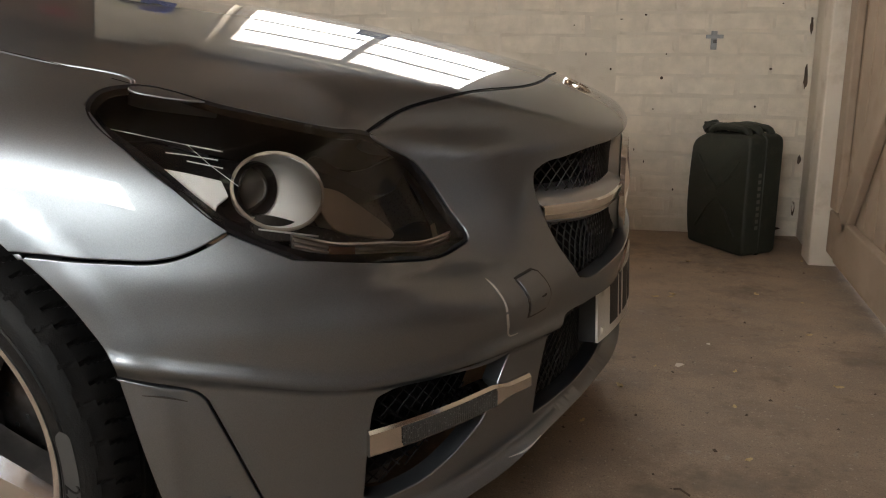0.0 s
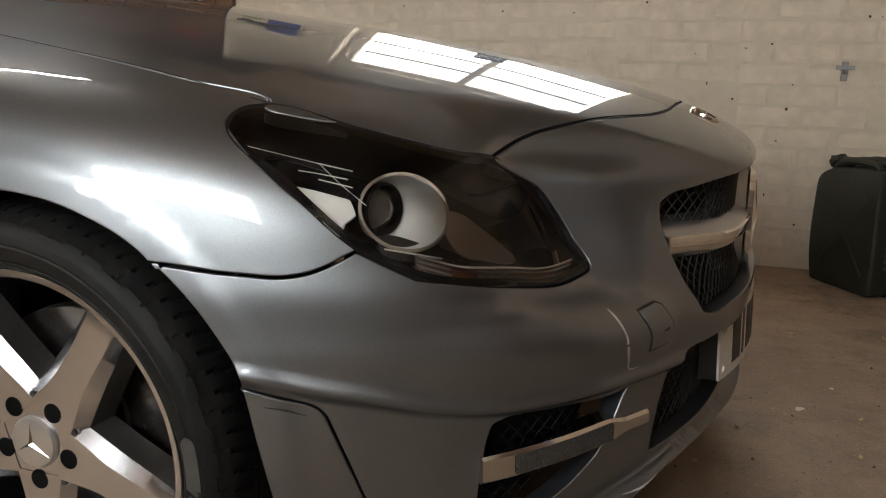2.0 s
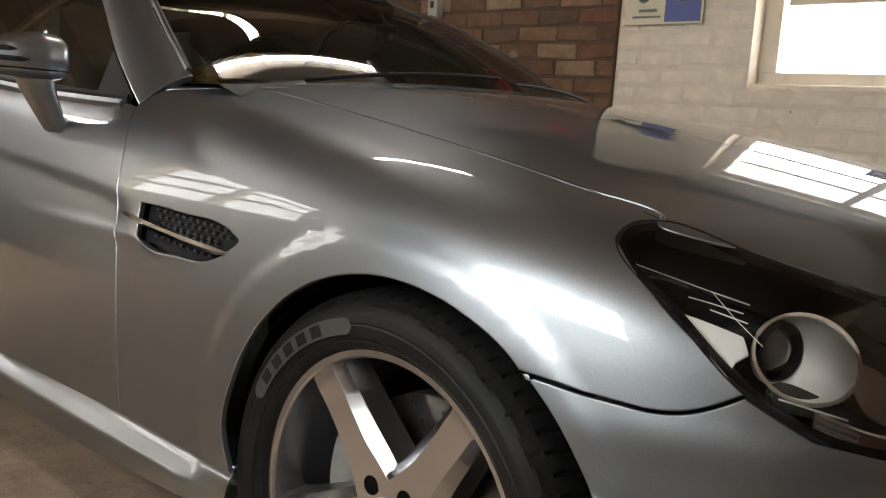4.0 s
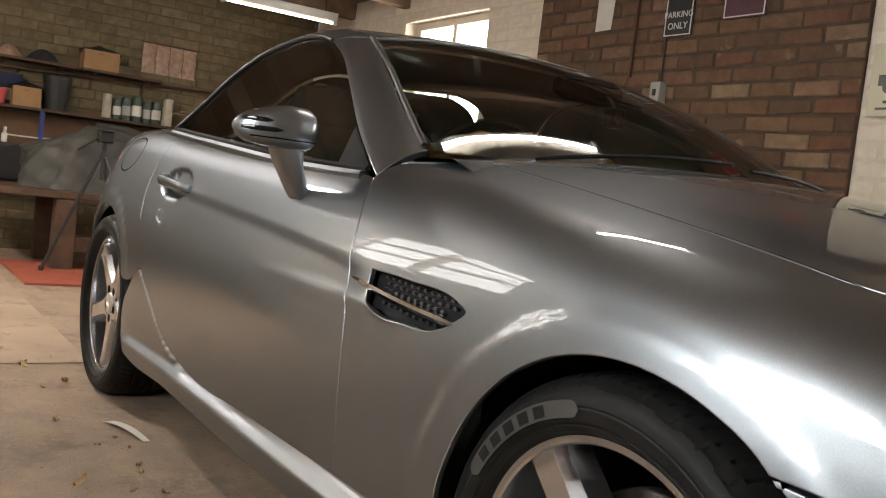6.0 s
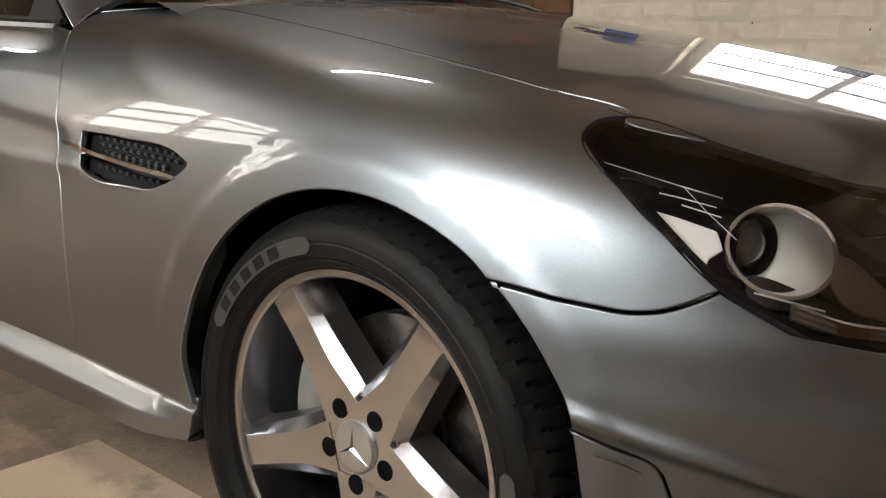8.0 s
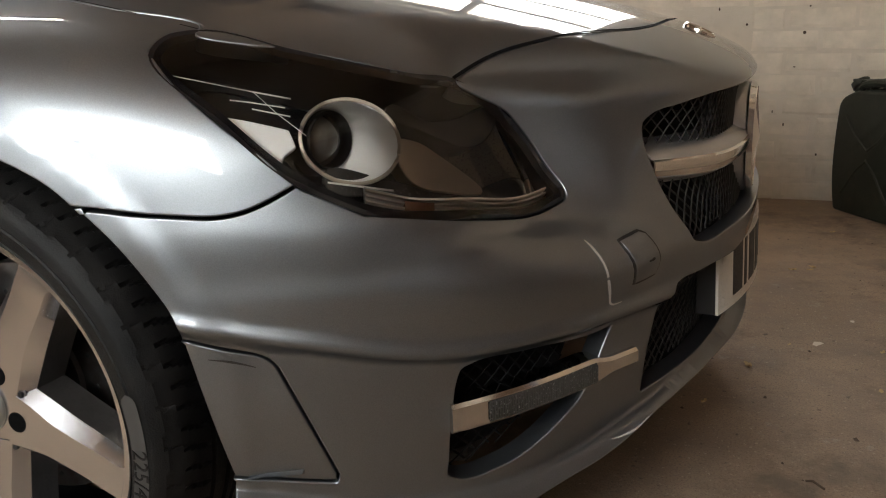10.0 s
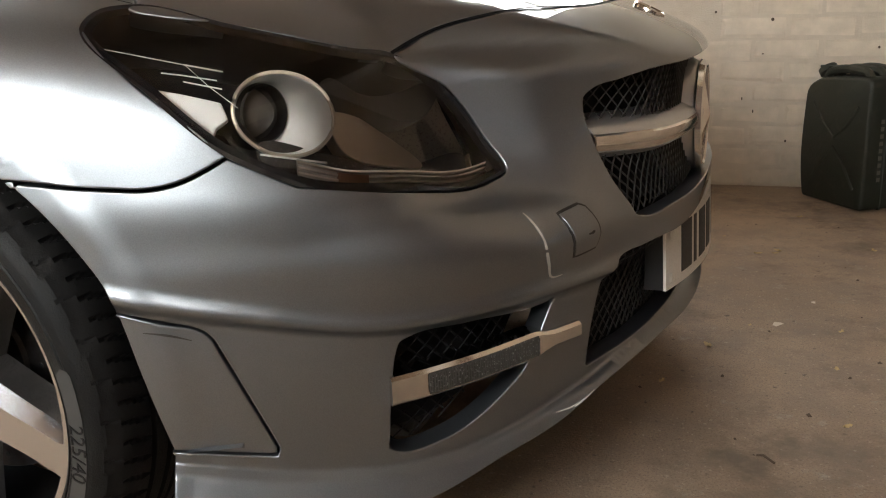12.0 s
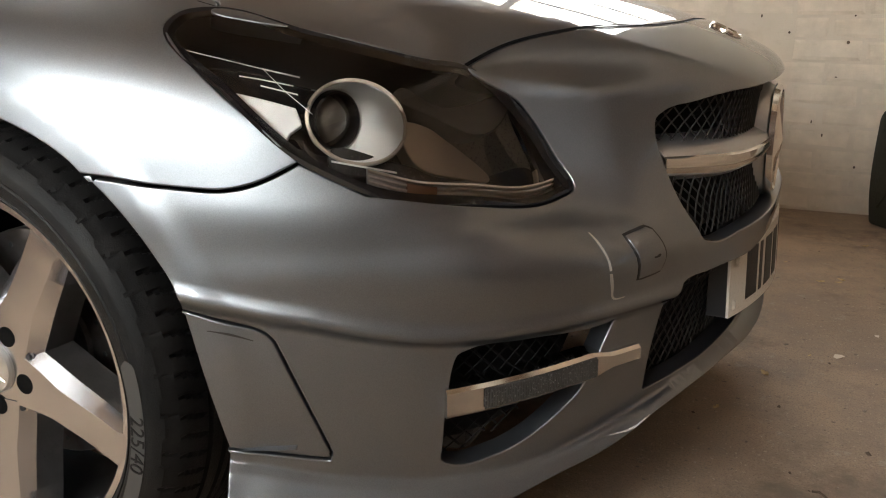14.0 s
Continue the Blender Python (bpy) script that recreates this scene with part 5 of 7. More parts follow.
# mirrors
def door_mirror(side):
    """A rounded shell, tallest inboard, cut by two dark slots, on a broad faceted arm."""
    s_ = np.linspace(0, 1, 25)
    top_ = np.interp(s_, [0, 0.05, 0.15, 0.35, 0.62, 0.85, 0.95, 1], [0.006, 0.018, 0.030, 0.043, 0.053, 0.051, 0.040, 0.022])
    low_ = np.interp(s_, [0, 0.05, 0.15, 0.5, 0.9, 1], [-0.008, -0.022, -0.031, -0.037, -0.036, -0.022])
    ahead_ = np.interp(s_, [0, 0.05, 0.15, 0.35, 0.65, 0.9, 1], [0.010, 0.026, 0.042, 0.058, 0.066, 0.056, 0.030])
    path = [(-0.938, side * (-1.030 + 0.170 * u), 0.919) for u in s_]
    secs = []
    for t_, l_, f_ in zip(top_, low_, ahead_):
        back_ = 0.45 * f_ + 0.006
        shape = [(x * (f_ if x > 0 else back_), z * (t_ if z > 0 else -l_)) for x, z in oval(1, 1, 24, 2.7)]
        secs.append(((1, 0.0, 0), (0, 0, 1), shape))
    shell = sweep("door_mirror", path, secs, PAINT, car, "silver door mirror with dark slots")
    glass_ = [(-0.942 - 0.45 * f_ - 0.006, p[1], p[2]) for p, f_ in zip(path, ahead_)][3:-2]
    sweep("mirror_glass", glass_, [((1, 0, 0), (0, 0, 1), [(-0.002, 0.8 * l_), (0.004, 0.8 * l_), (0.004, 0.8 * t_), (-0.002, 0.8 * t_)]) for t_, l_ in zip(top_[3:-2], low_[3:-2])], GLOSS_BLACK, shell)
    # black line drawn for the shade in the cap's seam
    seam_ = [(p[0] + (f_ * 0.93), p[1], p[2] - 0.019) for p, f_ in zip(path, ahead_)][3:-2]
    tube("cap_seam_shade", seam_, 0.0016, GAP_SHADE, shell, "", 6)
    for dz, u0, u1 in ((0.014, 0.05, 0.34), (-0.003, 0.04, 0.46)):
        us = np.linspace(u0, u1, 12)
        fs_ = np.interp(us, s_, ahead_)
        ts_ = np.interp(us, s_, top_)
        pts = [(-0.938 + f_ * (1 - (dz / t_) ** 2.7 if dz > 0 else 1.0) ** (1 / 2.7) - 0.001, side * (-1.030 + 0.170 * u), 0.919 + dz) for u, f_, t_ in zip(us, fs_, ts_)]
        fat_ = np.interp(np.linspace(0, 1, 12), [0, 0.15, 0.8, 1], [0.4, 1, 1, 0.3])
        sweep("indicator_slot", pts, [((1, 0, 0), (0, 0, 1), oval(0.004, 0.0052 * k, 8)) for k in fat_], GLOSS_BLACK, shell, "dark indicator slot")
    arm = smooth_line([(-1.010, -0.838, 0.778), (-1.000, -0.852, 0.795), (-0.978, -0.880, 0.832), (-0.955, -0.906, 0.868), (-0.945, -0.915, 0.890)], 0.01, False) * (1, side, 1)
    sweep("mirror_foot", arm, [((0, -side, 0.35), (1, 0.0, 0.0), oval(0.022 + 0.014 * k, 0.030 + 0.004 * k, 20, 3.4)) for k in np.linspace(0, 1, len(arm))], PAINT, shell)
    return shell


for side in (1, -1):
    door_mirror(side)

# ---- cabin ----
dash = part("dashboard", [(x, y, z) for y in np.linspace(-0.72, 0.72, 13) for x, z in ((-0.50, 0.86), (-0.62, 0.915 - 0.05 * abs(y) ** 3), (-0.85, 0.915 - 0.05 * abs(y) ** 3), (-0.98, 0.88), (-1.0, 0.75), (-0.9, 0.55))], [(i * 6 + j, i * 6 + j + 1, i * 6 + j + 7, i * 6 + j + 6) for i in range(12) for j in range(5)], DARK_TRIM, car, "dark dashboard")


def seat(y):
    base = block("seat", DARK_TRIM, -1.75, -1.22, y - 0.25, y + 0.25, 0.36, 0.52, car, "dark bucket seat", 0.05)
    back = [(-1.68, 0.45), (-1.78, 0.75), (-1.86, 0.98)]
    sweep("backrest", [(x, y, z) for x, z in back], [((1, 0, 0.3), (0, 1, 0), oval(0.07, w, 14, 3)) for w in (0.25, 0.25, 0.20)], DARK_TRIM, base)
    sweep("headrest", [(-1.875, y - 0.11, 1.06), (-1.875, y, 1.065), (-1.875, y + 0.11, 1.06)], [((1, 0, 0), (0, 0, 1), oval(0.045, h, 12, 2.8)) for h in (0.06, 0.075, 0.06)], DARK_TRIM, base)


for y in (-0.36, 0.36):
    seat(y)
rimpts = [(-1.02 + 0.06 * math.sin(a), -0.36 + 0.185 * math.cos(a), 0.84 + 0.165 * math.sin(a)) for a in np.linspace(0, 2 * math.pi, 28, False)]
steer = tube("steering_wheel", rimpts, 0.016, DARK_TRIM, car, "dark steering wheel", 10, True)
lathe("boss", [(0, 0.0), (0.05, -0.01), (0.075, -0.03), (0.06, -0.06)], DARK_TRIM, steer, "", 24, "x", (-1.02, -0.36, 0.84))
part("rear_bulkhead", [(x, y, z) for y in np.linspace(-0.7, 0.7, 9) for x, z in ((-1.98, 0.30), (-2.02, 0.88), (-2.40, 0.92))], [(i * 3 + j, i * 3 + j + 1, i * 3 + j + 4, i * 3 + j + 3) for i in range(8) for j in range(2)], DARK_TRIM, car)
mirror_in = sweep("rear_view_mirror", [(-1.055, y, 1.155) for y in (-0.115, -0.08, 0, 0.08, 0.115)], [((1, 0, 0.2), (0, 0, 1), oval(0.016, h, 12, 3)) for h in (0.02, 0.034, 0.036, 0.034, 0.02)], GLOSS_BLACK, car, "black rear-view mirror")
tube("stalk", [(-1.05, 0, 1.17), (-1.10, 0, 1.195), (-1.15, 0, 1.20)], 0.008, BLACK, mirror_in)
dash_cam = block("dash_camera", BLACK, -1.03, -0.985, 0.035, 0.085, 1.06, 1.115, car, "small black dash camera", 0.008)
lathe("camera_lens", [(0, 0.004), (0.009, 0.003), (0.011, 0.0)], CHROME, dash_cam, "", 16, "x", (-0.985, 0.06, 1.082))
tube("camera_bracket", [(-1.005, 0.06, 1.11), (-1.03, 0.06, 1.14), (-1.06, 0.06, 1.155)], 0.005, BLACK, dash_cam)
rear_half = right([(-2.09, 0, 1.21), (-2.11, 0.38, 1.18), (-2.22, 0.50, 1.10), (-2.46, 0.62, 0.97), (-2.46, 0.62, 0.97), (-2.47, 0, 0.99)], cabin)
panel("rear_window", [*rear_half, *flip(rear_half[1:-1])[::-1]], Flat((0.5, 0, -0.87), cabin), TINT, car, "tinted rear window", 0.05, rim=0.004, lift=-0.002)

# painted corner between the bonnet, the wing and the pillar
corner_ = right([p for p in ((-0.575, 0.60, 0.90), (-0.615, 0.645, 0.90), (-0.70, 0.715, 0.885), (-0.77, 0.765, 0.88), (-0.88, 0.75, 0.88), (-0.82, 0.60, 0.90), (-0.64, 0.50, 0.91)) for _ in (0, 1)])
panel("scuttle_corner", corner_, ABOVE, PAINT, car, "", 0.03, mirror=True, gap=0.0, lift=0.0015)
# tan cloth bunched along the dashboard
cloth_y = np.linspace(-0.665, -0.12, 40)
cloth = [(-0.83 + 0.012 * math.sin(31 * y), y, 0.905 + 0.004 * math.sin(57 * y)) for y in cloth_y]
high_ = [(0.020 + 0.050 * float(step(-0.67, -0.48, y)) * (1 - 0.25 * float(step(-0.35, -0.12, y)))) * (1 + 0.06 * math.sin(70 * y) + 0.05 * math.sin(123 * y)) for y in cloth_y]
sweep("dash_cloth", cloth, [((1, 0, 0), (0, 0, 1), oval(0.055, h, 16, 2.3)) for h in high_], TAN, car, "tan fleece cloth lying along the dashboard")
# wipers in front of the screen
for y0, y1 in ((-0.55, -0.02), (0.0, 0.5)):
    pts = [(-0.50 - 0.28 * y * y - 0.035 * k, y, float(deck(np.array(-0.55), np.array(y))) + 0.012 + 0.012 * k) for k, y in zip(np.linspace(0, 1, 9), np.linspace(y0, y1, 9))]
    tube("wiper", pts, 0.0042, VENT_BLACK, car, "black wiper arm")
cowl = part("cowl", [(x - 0.28 * y * y, y, float(deck(np.array(-0.55), np.array(y))) - 0.012 + dz) for y in np.linspace(-0.56, 0.56, 23) for x, dz in ((-0.44, -0.02), (-0.50, -0.012), (-0.60, 0.004))], [(i * 3 + j, i * 3 + j + 1, i * 3 + j + 4, i * 3 + j + 3) for i in range(22) for j in range(2)], BLACK, car, "black scuttle panel")

# ---- the garage ----
WALL_Y, RIGHT_Y, DOOR_X, BACK_X, ROOF_Z = 1.95, -2.80, 1.60, -6.95, 2.40


def brick_colours(name, stops, rough, bump, depth, stain=None):
    """Fired or painted brick: each piece takes its own colour, with blotches and grit."""
    m = material(name, stops[0], rough)
    w = coords(m)
    info, ramp = node(m, "ObjectInfo"), node(m, "ValToRGB")
    isle, add, frac = node(m, "NewGeometry"), node(m, "Math"), node(m, "Math")
    frac.operation = "FRACT"
    wire(m, info.outputs["Random"], add.inputs[0])
    wire(m, isle.outputs["Random Per Island"], add.inputs[1])
    wire(m, add.outputs[0], frac.inputs[0])
    wire(m, frac.outputs[0], ramp.inputs[0])
    while len(ramp.color_ramp.elements) < len(stops):
        ramp.color_ramp.elements.new(0.5)
    for i, (e, c) in enumerate(zip(ramp.color_ramp.elements, stops)):
        e.position, e.color = i / (len(stops) - 1), (*c, 1)
    place = node(m, "NewGeometry")
    big, fine = noise_map(m, place.outputs["Position"], 0.07, 5, 0.6), noise_map(m, place.outputs["Position"], 0.006, 6, 0.7)
    dark = node(m, "Mix", Factor=1.0)
    dark.data_type, dark.blend_type = "RGBA", "MULTIPLY"
    wire(m, ramp.outputs[0], dark.inputs[6])
    wire(m, mixed(m, big, (0.72, 0.70, 0.66) if stops[0][0] < 0.5 else (0.91, 0.90, 0.88), (1.08, 1.06, 1.04)), dark.inputs[7])
    col = dark.outputs[2]
    if stain:
        col = mixed(m, noise_map(m, place.outputs["Position"], 0.16, 6, 0.7, 0.60, 0.74), col, stain)
    wire(m, col, principled(m).inputs["Base Color"])
    both = node(m, "Math")
    wire(m, fine, both.inputs[0])
    wire(m, big, both.inputs[1])
    bumped(m, both.outputs[0], bump, depth)
    return m


WHITEWASH = brick_colours("whitewashed_brick", [(0.675, 0.60, 0.495), (0.69, 0.615, 0.51), (0.665, 0.59, 0.485), (0.68, 0.605, 0.50)], 0.85, 0.4, 0.002, (0.60, 0.515, 0.405))
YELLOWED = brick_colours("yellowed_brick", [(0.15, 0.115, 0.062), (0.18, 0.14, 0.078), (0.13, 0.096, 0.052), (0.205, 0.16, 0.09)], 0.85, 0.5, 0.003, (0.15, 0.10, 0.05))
WHITE_JOINT = grained("whitewashed_joint", (0.665, 0.59, 0.485), (0.62, 0.54, 0.435), 0.004, (0.8, 0.95), 0, 0.6, 0.003, 0.2, (0.56, 0.48, 0.38))
DUSTY_RENDER = grained("dusty_rendered_wall", (0.50, 0.455, 0.39), (0.42, 0.38, 0.32), 0.004, (0.8, 0.95), 0, 0.6, 0.003, 0.5, (0.33, 0.29, 0.24))
TAN_WOOD = grained("faded_tan_boards", (0.37, 0.275, 0.195), (0.30, 0.22, 0.155), 0.004, (0.6, 0.85), 0, 0.35, 0.0015, 0.25, (0.28, 0.20, 0.135))
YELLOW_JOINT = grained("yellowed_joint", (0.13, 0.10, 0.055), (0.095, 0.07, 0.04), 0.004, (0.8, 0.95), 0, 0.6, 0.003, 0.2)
RED_BRICK = brick_colours("red_brick", [(0.11, 0.058, 0.035), (0.16, 0.09, 0.05), (0.105, 0.064, 0.04), (0.20, 0.115, 0.064), (0.14, 0.075, 0.042), (0.28, 0.19, 0.12), (0.155, 0.068, 0.038), (0.18, 0.11, 0.066)], 0.9, 0.6, 0.003, (0.27, 0.20, 0.145))
MORTAR = grained("brown_mortar", (0.095, 0.062, 0.042), (0.065, 0.043, 0.030), 0.004, (0.85, 0.98), 0, 0.7, 0.004, 0.1)


def concrete():
    m = material("worn_concrete", (0.3, 0.26, 0.21), 0.85)
    w = coords(m)
    big, mid, fine = noise_map(m, w, 0.9, 4, 0.6), noise_map(m, w, 0.13, 6, 0.65, 0.40, 0.72), noise_map(m, w, 0.006, 6, 0.7)
    base = mixed(m, big, (0.385, 0.28, 0.195), (0.29, 0.21, 0.145))
    base = mixed(m, mid, base, (0.215, 0.157, 0.112))
    base = mixed(m, noise_map(m, w, 0.05, 5, 0.7, 0.60, 0.75), base, (0.36, 0.31, 0.25))
    base = mixed(m, noise_map(m, w, 0.018, 3, 0.5, 0.66, 0.72), base, (0.12, 0.09, 0.07))
    base = mixed(m, noise_map(m, w, 0.004, 4, 0.7, 0.50, 0.72), base, (0.15, 0.11, 0.08))
    base = mixed(m, noise_map(m, w, 0.009, 3, 0.6, 0.62, 0.70), base, (0.42, 0.34, 0.26))
    base = mixed(m, noise_map(m, w, 0.35, 6, 0.75, 0.52, 0.66), base, (0.17, 0.125, 0.09))
    wire(m, base, principled(m).inputs["Base Color"])
    wire(m, ranged(m, mid, 0.88, 0.62), principled(m).inputs["Roughness"])
    b = bumped(m, fine, 0.35, 0.002)
    bumped(m, mid, 0.3, 0.004, b)
    return m


CONCRETE = concrete()
SLAB = grained("worn_slab", (0.37, 0.275, 0.195), (0.30, 0.22, 0.155), 0.006, (0.75, 0.95), 0, 0.4, 0.002, 0.4, (0.22, 0.17, 0.125))
# pale slab, with the strong light falling on it put into the colour
SLAB_PALE_LIT = grained("pale_lit_concrete", (0.62, 0.47, 0.33), (0.53, 0.40, 0.28), 0.006, (0.75, 0.95), 0, 0.4, 0.002, 0.3, (0.34, 0.27, 0.20))
WHITE_WOOD = grained("cream_painted_wood", (0.66, 0.58, 0.48), (0.58, 0.50, 0.40), 0.003, (0.45, 0.65), 0, 0.25, 0.001, 0.3, (0.48, 0.39, 0.29))
DARK_ROOF = grained("brown_roof_boards", (0.22, 0.14, 0.085), (0.14, 0.088, 0.052), 0.006, (0.8, 0.95))
OLD_WOOD = grained("old_brown_wood", (0.10, 0.052, 0.028), (0.055, 0.03, 0.017), 0.004, (0.6, 0.85), 0, 0.4, 0.002, 0.1)
HARDBOARD = grained("brown_hardboard", (0.13, 0.062, 0.025), (0.10, 0.048, 0.02), 0.004, (0.6, 0.8))
CARDBOARD = grained("cardboard", (0.33, 0.19, 0.09), (0.28, 0.16, 0.075), 0.003, (0.8, 0.95))
TARPAULIN = grained("grey_tarpaulin", (0.062, 0.060, 0.050), (0.04, 0.038, 0.032), 0.003, (0.45, 0.65), 0, 0.4, 0.002)
RED_MAT = grained("red_rubber_mat", (0.36, 0.09, 0.05), (0.29, 0.07, 0.04), 0.004, (0.6, 0.8), 0, 0.3, 0.001)
IRON = grained("rusty_iron", (0.07, 0.05, 0.04), (0.12, 0.06, 0.035), 0.003, (0.6, 0.85), 0.6)
PINK = material("pink_plastic", (0.62, 0.10, 0.11), 0.4)
BLUE = material("blue_plastic", (0.03, 0.05, 0.22), 0.4)
GREEN_TIN = grained("green_tin", (0.02, 0.045, 0.028), (0.05, 0.07, 0.05), 0.01, (0.3, 0.5), 0, 0.05, 0.0002, 0.03)
PALE_TIN = grained("pale_tin", (0.42, 0.38, 0.30), (0.33, 0.28, 0.2), 0.01, (0.35, 0.5), 0, 0.05, 0.0002, 0.05)
CLEAR_BAG = grained("plastic_wrap", (0.40, 0.28, 0.20), (0.3, 0.17, 0.11), 0.01, (0.15, 0.4), 0, 0.4, 0.003, 0.04)
PAPER = grained("paper", (0.62, 0.58, 0.52), (0.56, 0.52, 0.46), 0.004, (0.7, 0.9))
NAVY = grained("navy_enamel", (0.018, 0.022, 0.055), (0.024, 0.028, 0.07), 0.002, (0.2, 0.35), 0, 0.1, 0.0003)
SIGN_BLACK = grained("black_enamel", (0.012, 0.012, 0.012), (0.02, 0.02, 0.02), 0.002, (0.25, 0.4), 0, 0.1, 0.0003)
SIGN_WHITE = material("white_enamel", (0.62, 0.60, 0.56), 0.4)
CREAM = material("cream_print", (0.55, 0.50, 0.36), 0.5)
STENCIL = material("faded_stencil", (0.13, 0.125, 0.105), 0.7)
GREEN_CAN = grained("dark_green_paint", (0.014, 0.018, 0.012), (0.020, 0.024, 0.016), 0.003, (0.45, 0.65), 0, 0.25, 0.0008, 0.1, (0.04, 0.035, 0.025))
WHITE_PLASTIC = material("white_plastic", (0.6, 0.58, 0.54), 0.45)
GREY_PLASTIC = material("grey_plastic", (0.30, 0.30, 0.27), 0.5)
LEAF = grained("dry_leaf", (0.38, 0.22, 0.085), (0.24, 0.12, 0.045), 0.004, (0.6, 0.85), 0, 0.3, 0.001, 0.03)
LEAF_PALE = grained("pale_dry_leaf", (0.52, 0.38, 0.18), (0.40, 0.26, 0.11), 0.004, (0.6, 0.85), 0, 0.3, 0.001, 0.03)
DEBRIS = grained("dark_debris", (0.06, 0.04, 0.028), (0.10, 0.065, 0.04), 0.003, (0.8, 0.95))


def glow(name, colour, strength):
    m = material(name, (0.8, 0.8, 0.8), 0.5)
    principled(m).inputs["Emission Color"].default_value = (*colour, 1)
    principled(m).inputs["Emission Strength"].default_value = strength
    return m


TUBE_LIGHT = glow("fluorescent_tube", (1.0, 0.91, 0.80), 112.0)
DIFFUSER = glow("lit_diffuser", (1.0, 0.91, 0.81), 115.0)
TUBE_DIM = glow("ageing_fluorescent_tube", (1.0, 0.86, 0.66), 6.0)
OUTSIDE = glow("hazy_daylight", (0.96, 0.985, 1.0), 7.5)
OUTSIDE_NEAR = glow("bright_daylight", (0.95, 0.98, 1.0), 13.0)
OUTSIDE_SUNNY = glow("sunlit_daylight", (1.0, 0.97, 0.95), 4.2)


def setting(ob, label, category):
    return tagged(ob, label, category, kind="structure")


def wall_x(name, mat, x0, x1, y0, y1, openings, label):
    """A wall along x with openings (x0, x1, z0, z1) through it."""
    bm = bmesh.new()
    xs = sorted({x0, x1, *[o[0] for o in openings], *[o[1] for o in openings]})
    for a, b in zip(xs[:-1], xs[1:]):
        cuts = [o for o in openings if o[0] <= a and o[1] >= b]
        z = -0.05
        for o in sorted(cuts, key=lambda o: o[2]):
            box(bm, a, b, y0, y1, z, o[2])
            z = o[3]
        box(bm, a, b, y0, y1, z, ROOF_Z + 0.05)
    bmesh.ops.remove_doubles(bm, verts=bm.verts[:], dist=1e-5)
    return setting(from_bm(name, bm, mat), label, "wall")


setting(block("floor", CONCRETE, BACK_X - 0.3, 4.0, RIGHT_Y - 0.4, WALL_Y + 0.4, -0.1, 0.0), "stained brown-grey concrete garage floor", "floor")
setting(block("floor_slab", SLAB, BACK_X, -2.86, RIGHT_Y, -0.80, -0.02, 0.004), "paler concrete slab with straight edges", "floor")
setting(block("floor_slab_2", SLAB_PALE_LIT, -0.9, 0.15, RIGHT_Y, -0.72, -0.02, 0.004), "paler concrete slab beside the car, colour raised for strong light on it", "floor")
setting(block("ceiling", DARK_ROOF, BACK_X - 0.3, DOOR_X + 0.1, RIGHT_Y - 0.3, WALL_Y + 0.3, ROOF_Z, ROOF_Z + 0.06), "dark boarded garage ceiling", "ceiling")
for x in np.arange(-6.3, 1.5, 0.9):
    setting(block("rafter", DARK_ROOF, x, x + 0.08, RIGHT_Y, WALL_Y, ROOF_Z - 0.14, ROOF_Z), "dark timber rafter", "rafter")
WIN_L, WIN_F = (-0.80, 0.58, 1.10, 2.12), (-5.35, -4.25, 1.28, 2.16)
WIN_R, WIN_B = (-0.82, 0.92, 1.10, 2.12), (-4.75, -2.95, 1.30, 2.12)
wall_left = wall_x("wall_left", WHITE_JOINT, BACK_X, DOOR_X, WALL_Y + 0.0022, WALL_Y + 0.25, [WIN_L, WIN_F], "whitewashed brick garage wall with worn paint")
wall_right = wall_x("wall_right", DUSTY_RENDER, BACK_X, DOOR_X, RIGHT_Y - 0.25, RIGHT_Y, [WIN_R, WIN_B], "whitewashed rendered garage wall")
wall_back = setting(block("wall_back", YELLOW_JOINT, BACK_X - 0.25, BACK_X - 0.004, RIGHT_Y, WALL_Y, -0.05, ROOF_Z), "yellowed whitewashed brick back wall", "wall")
bay = setting(block("brick_bay", MORTAR, -3.66, -1.44, WALL_Y - 0.012, WALL_Y + 0.05, 0.0, ROOF_Z), "bare red brick bay with brown mortar", "wall")


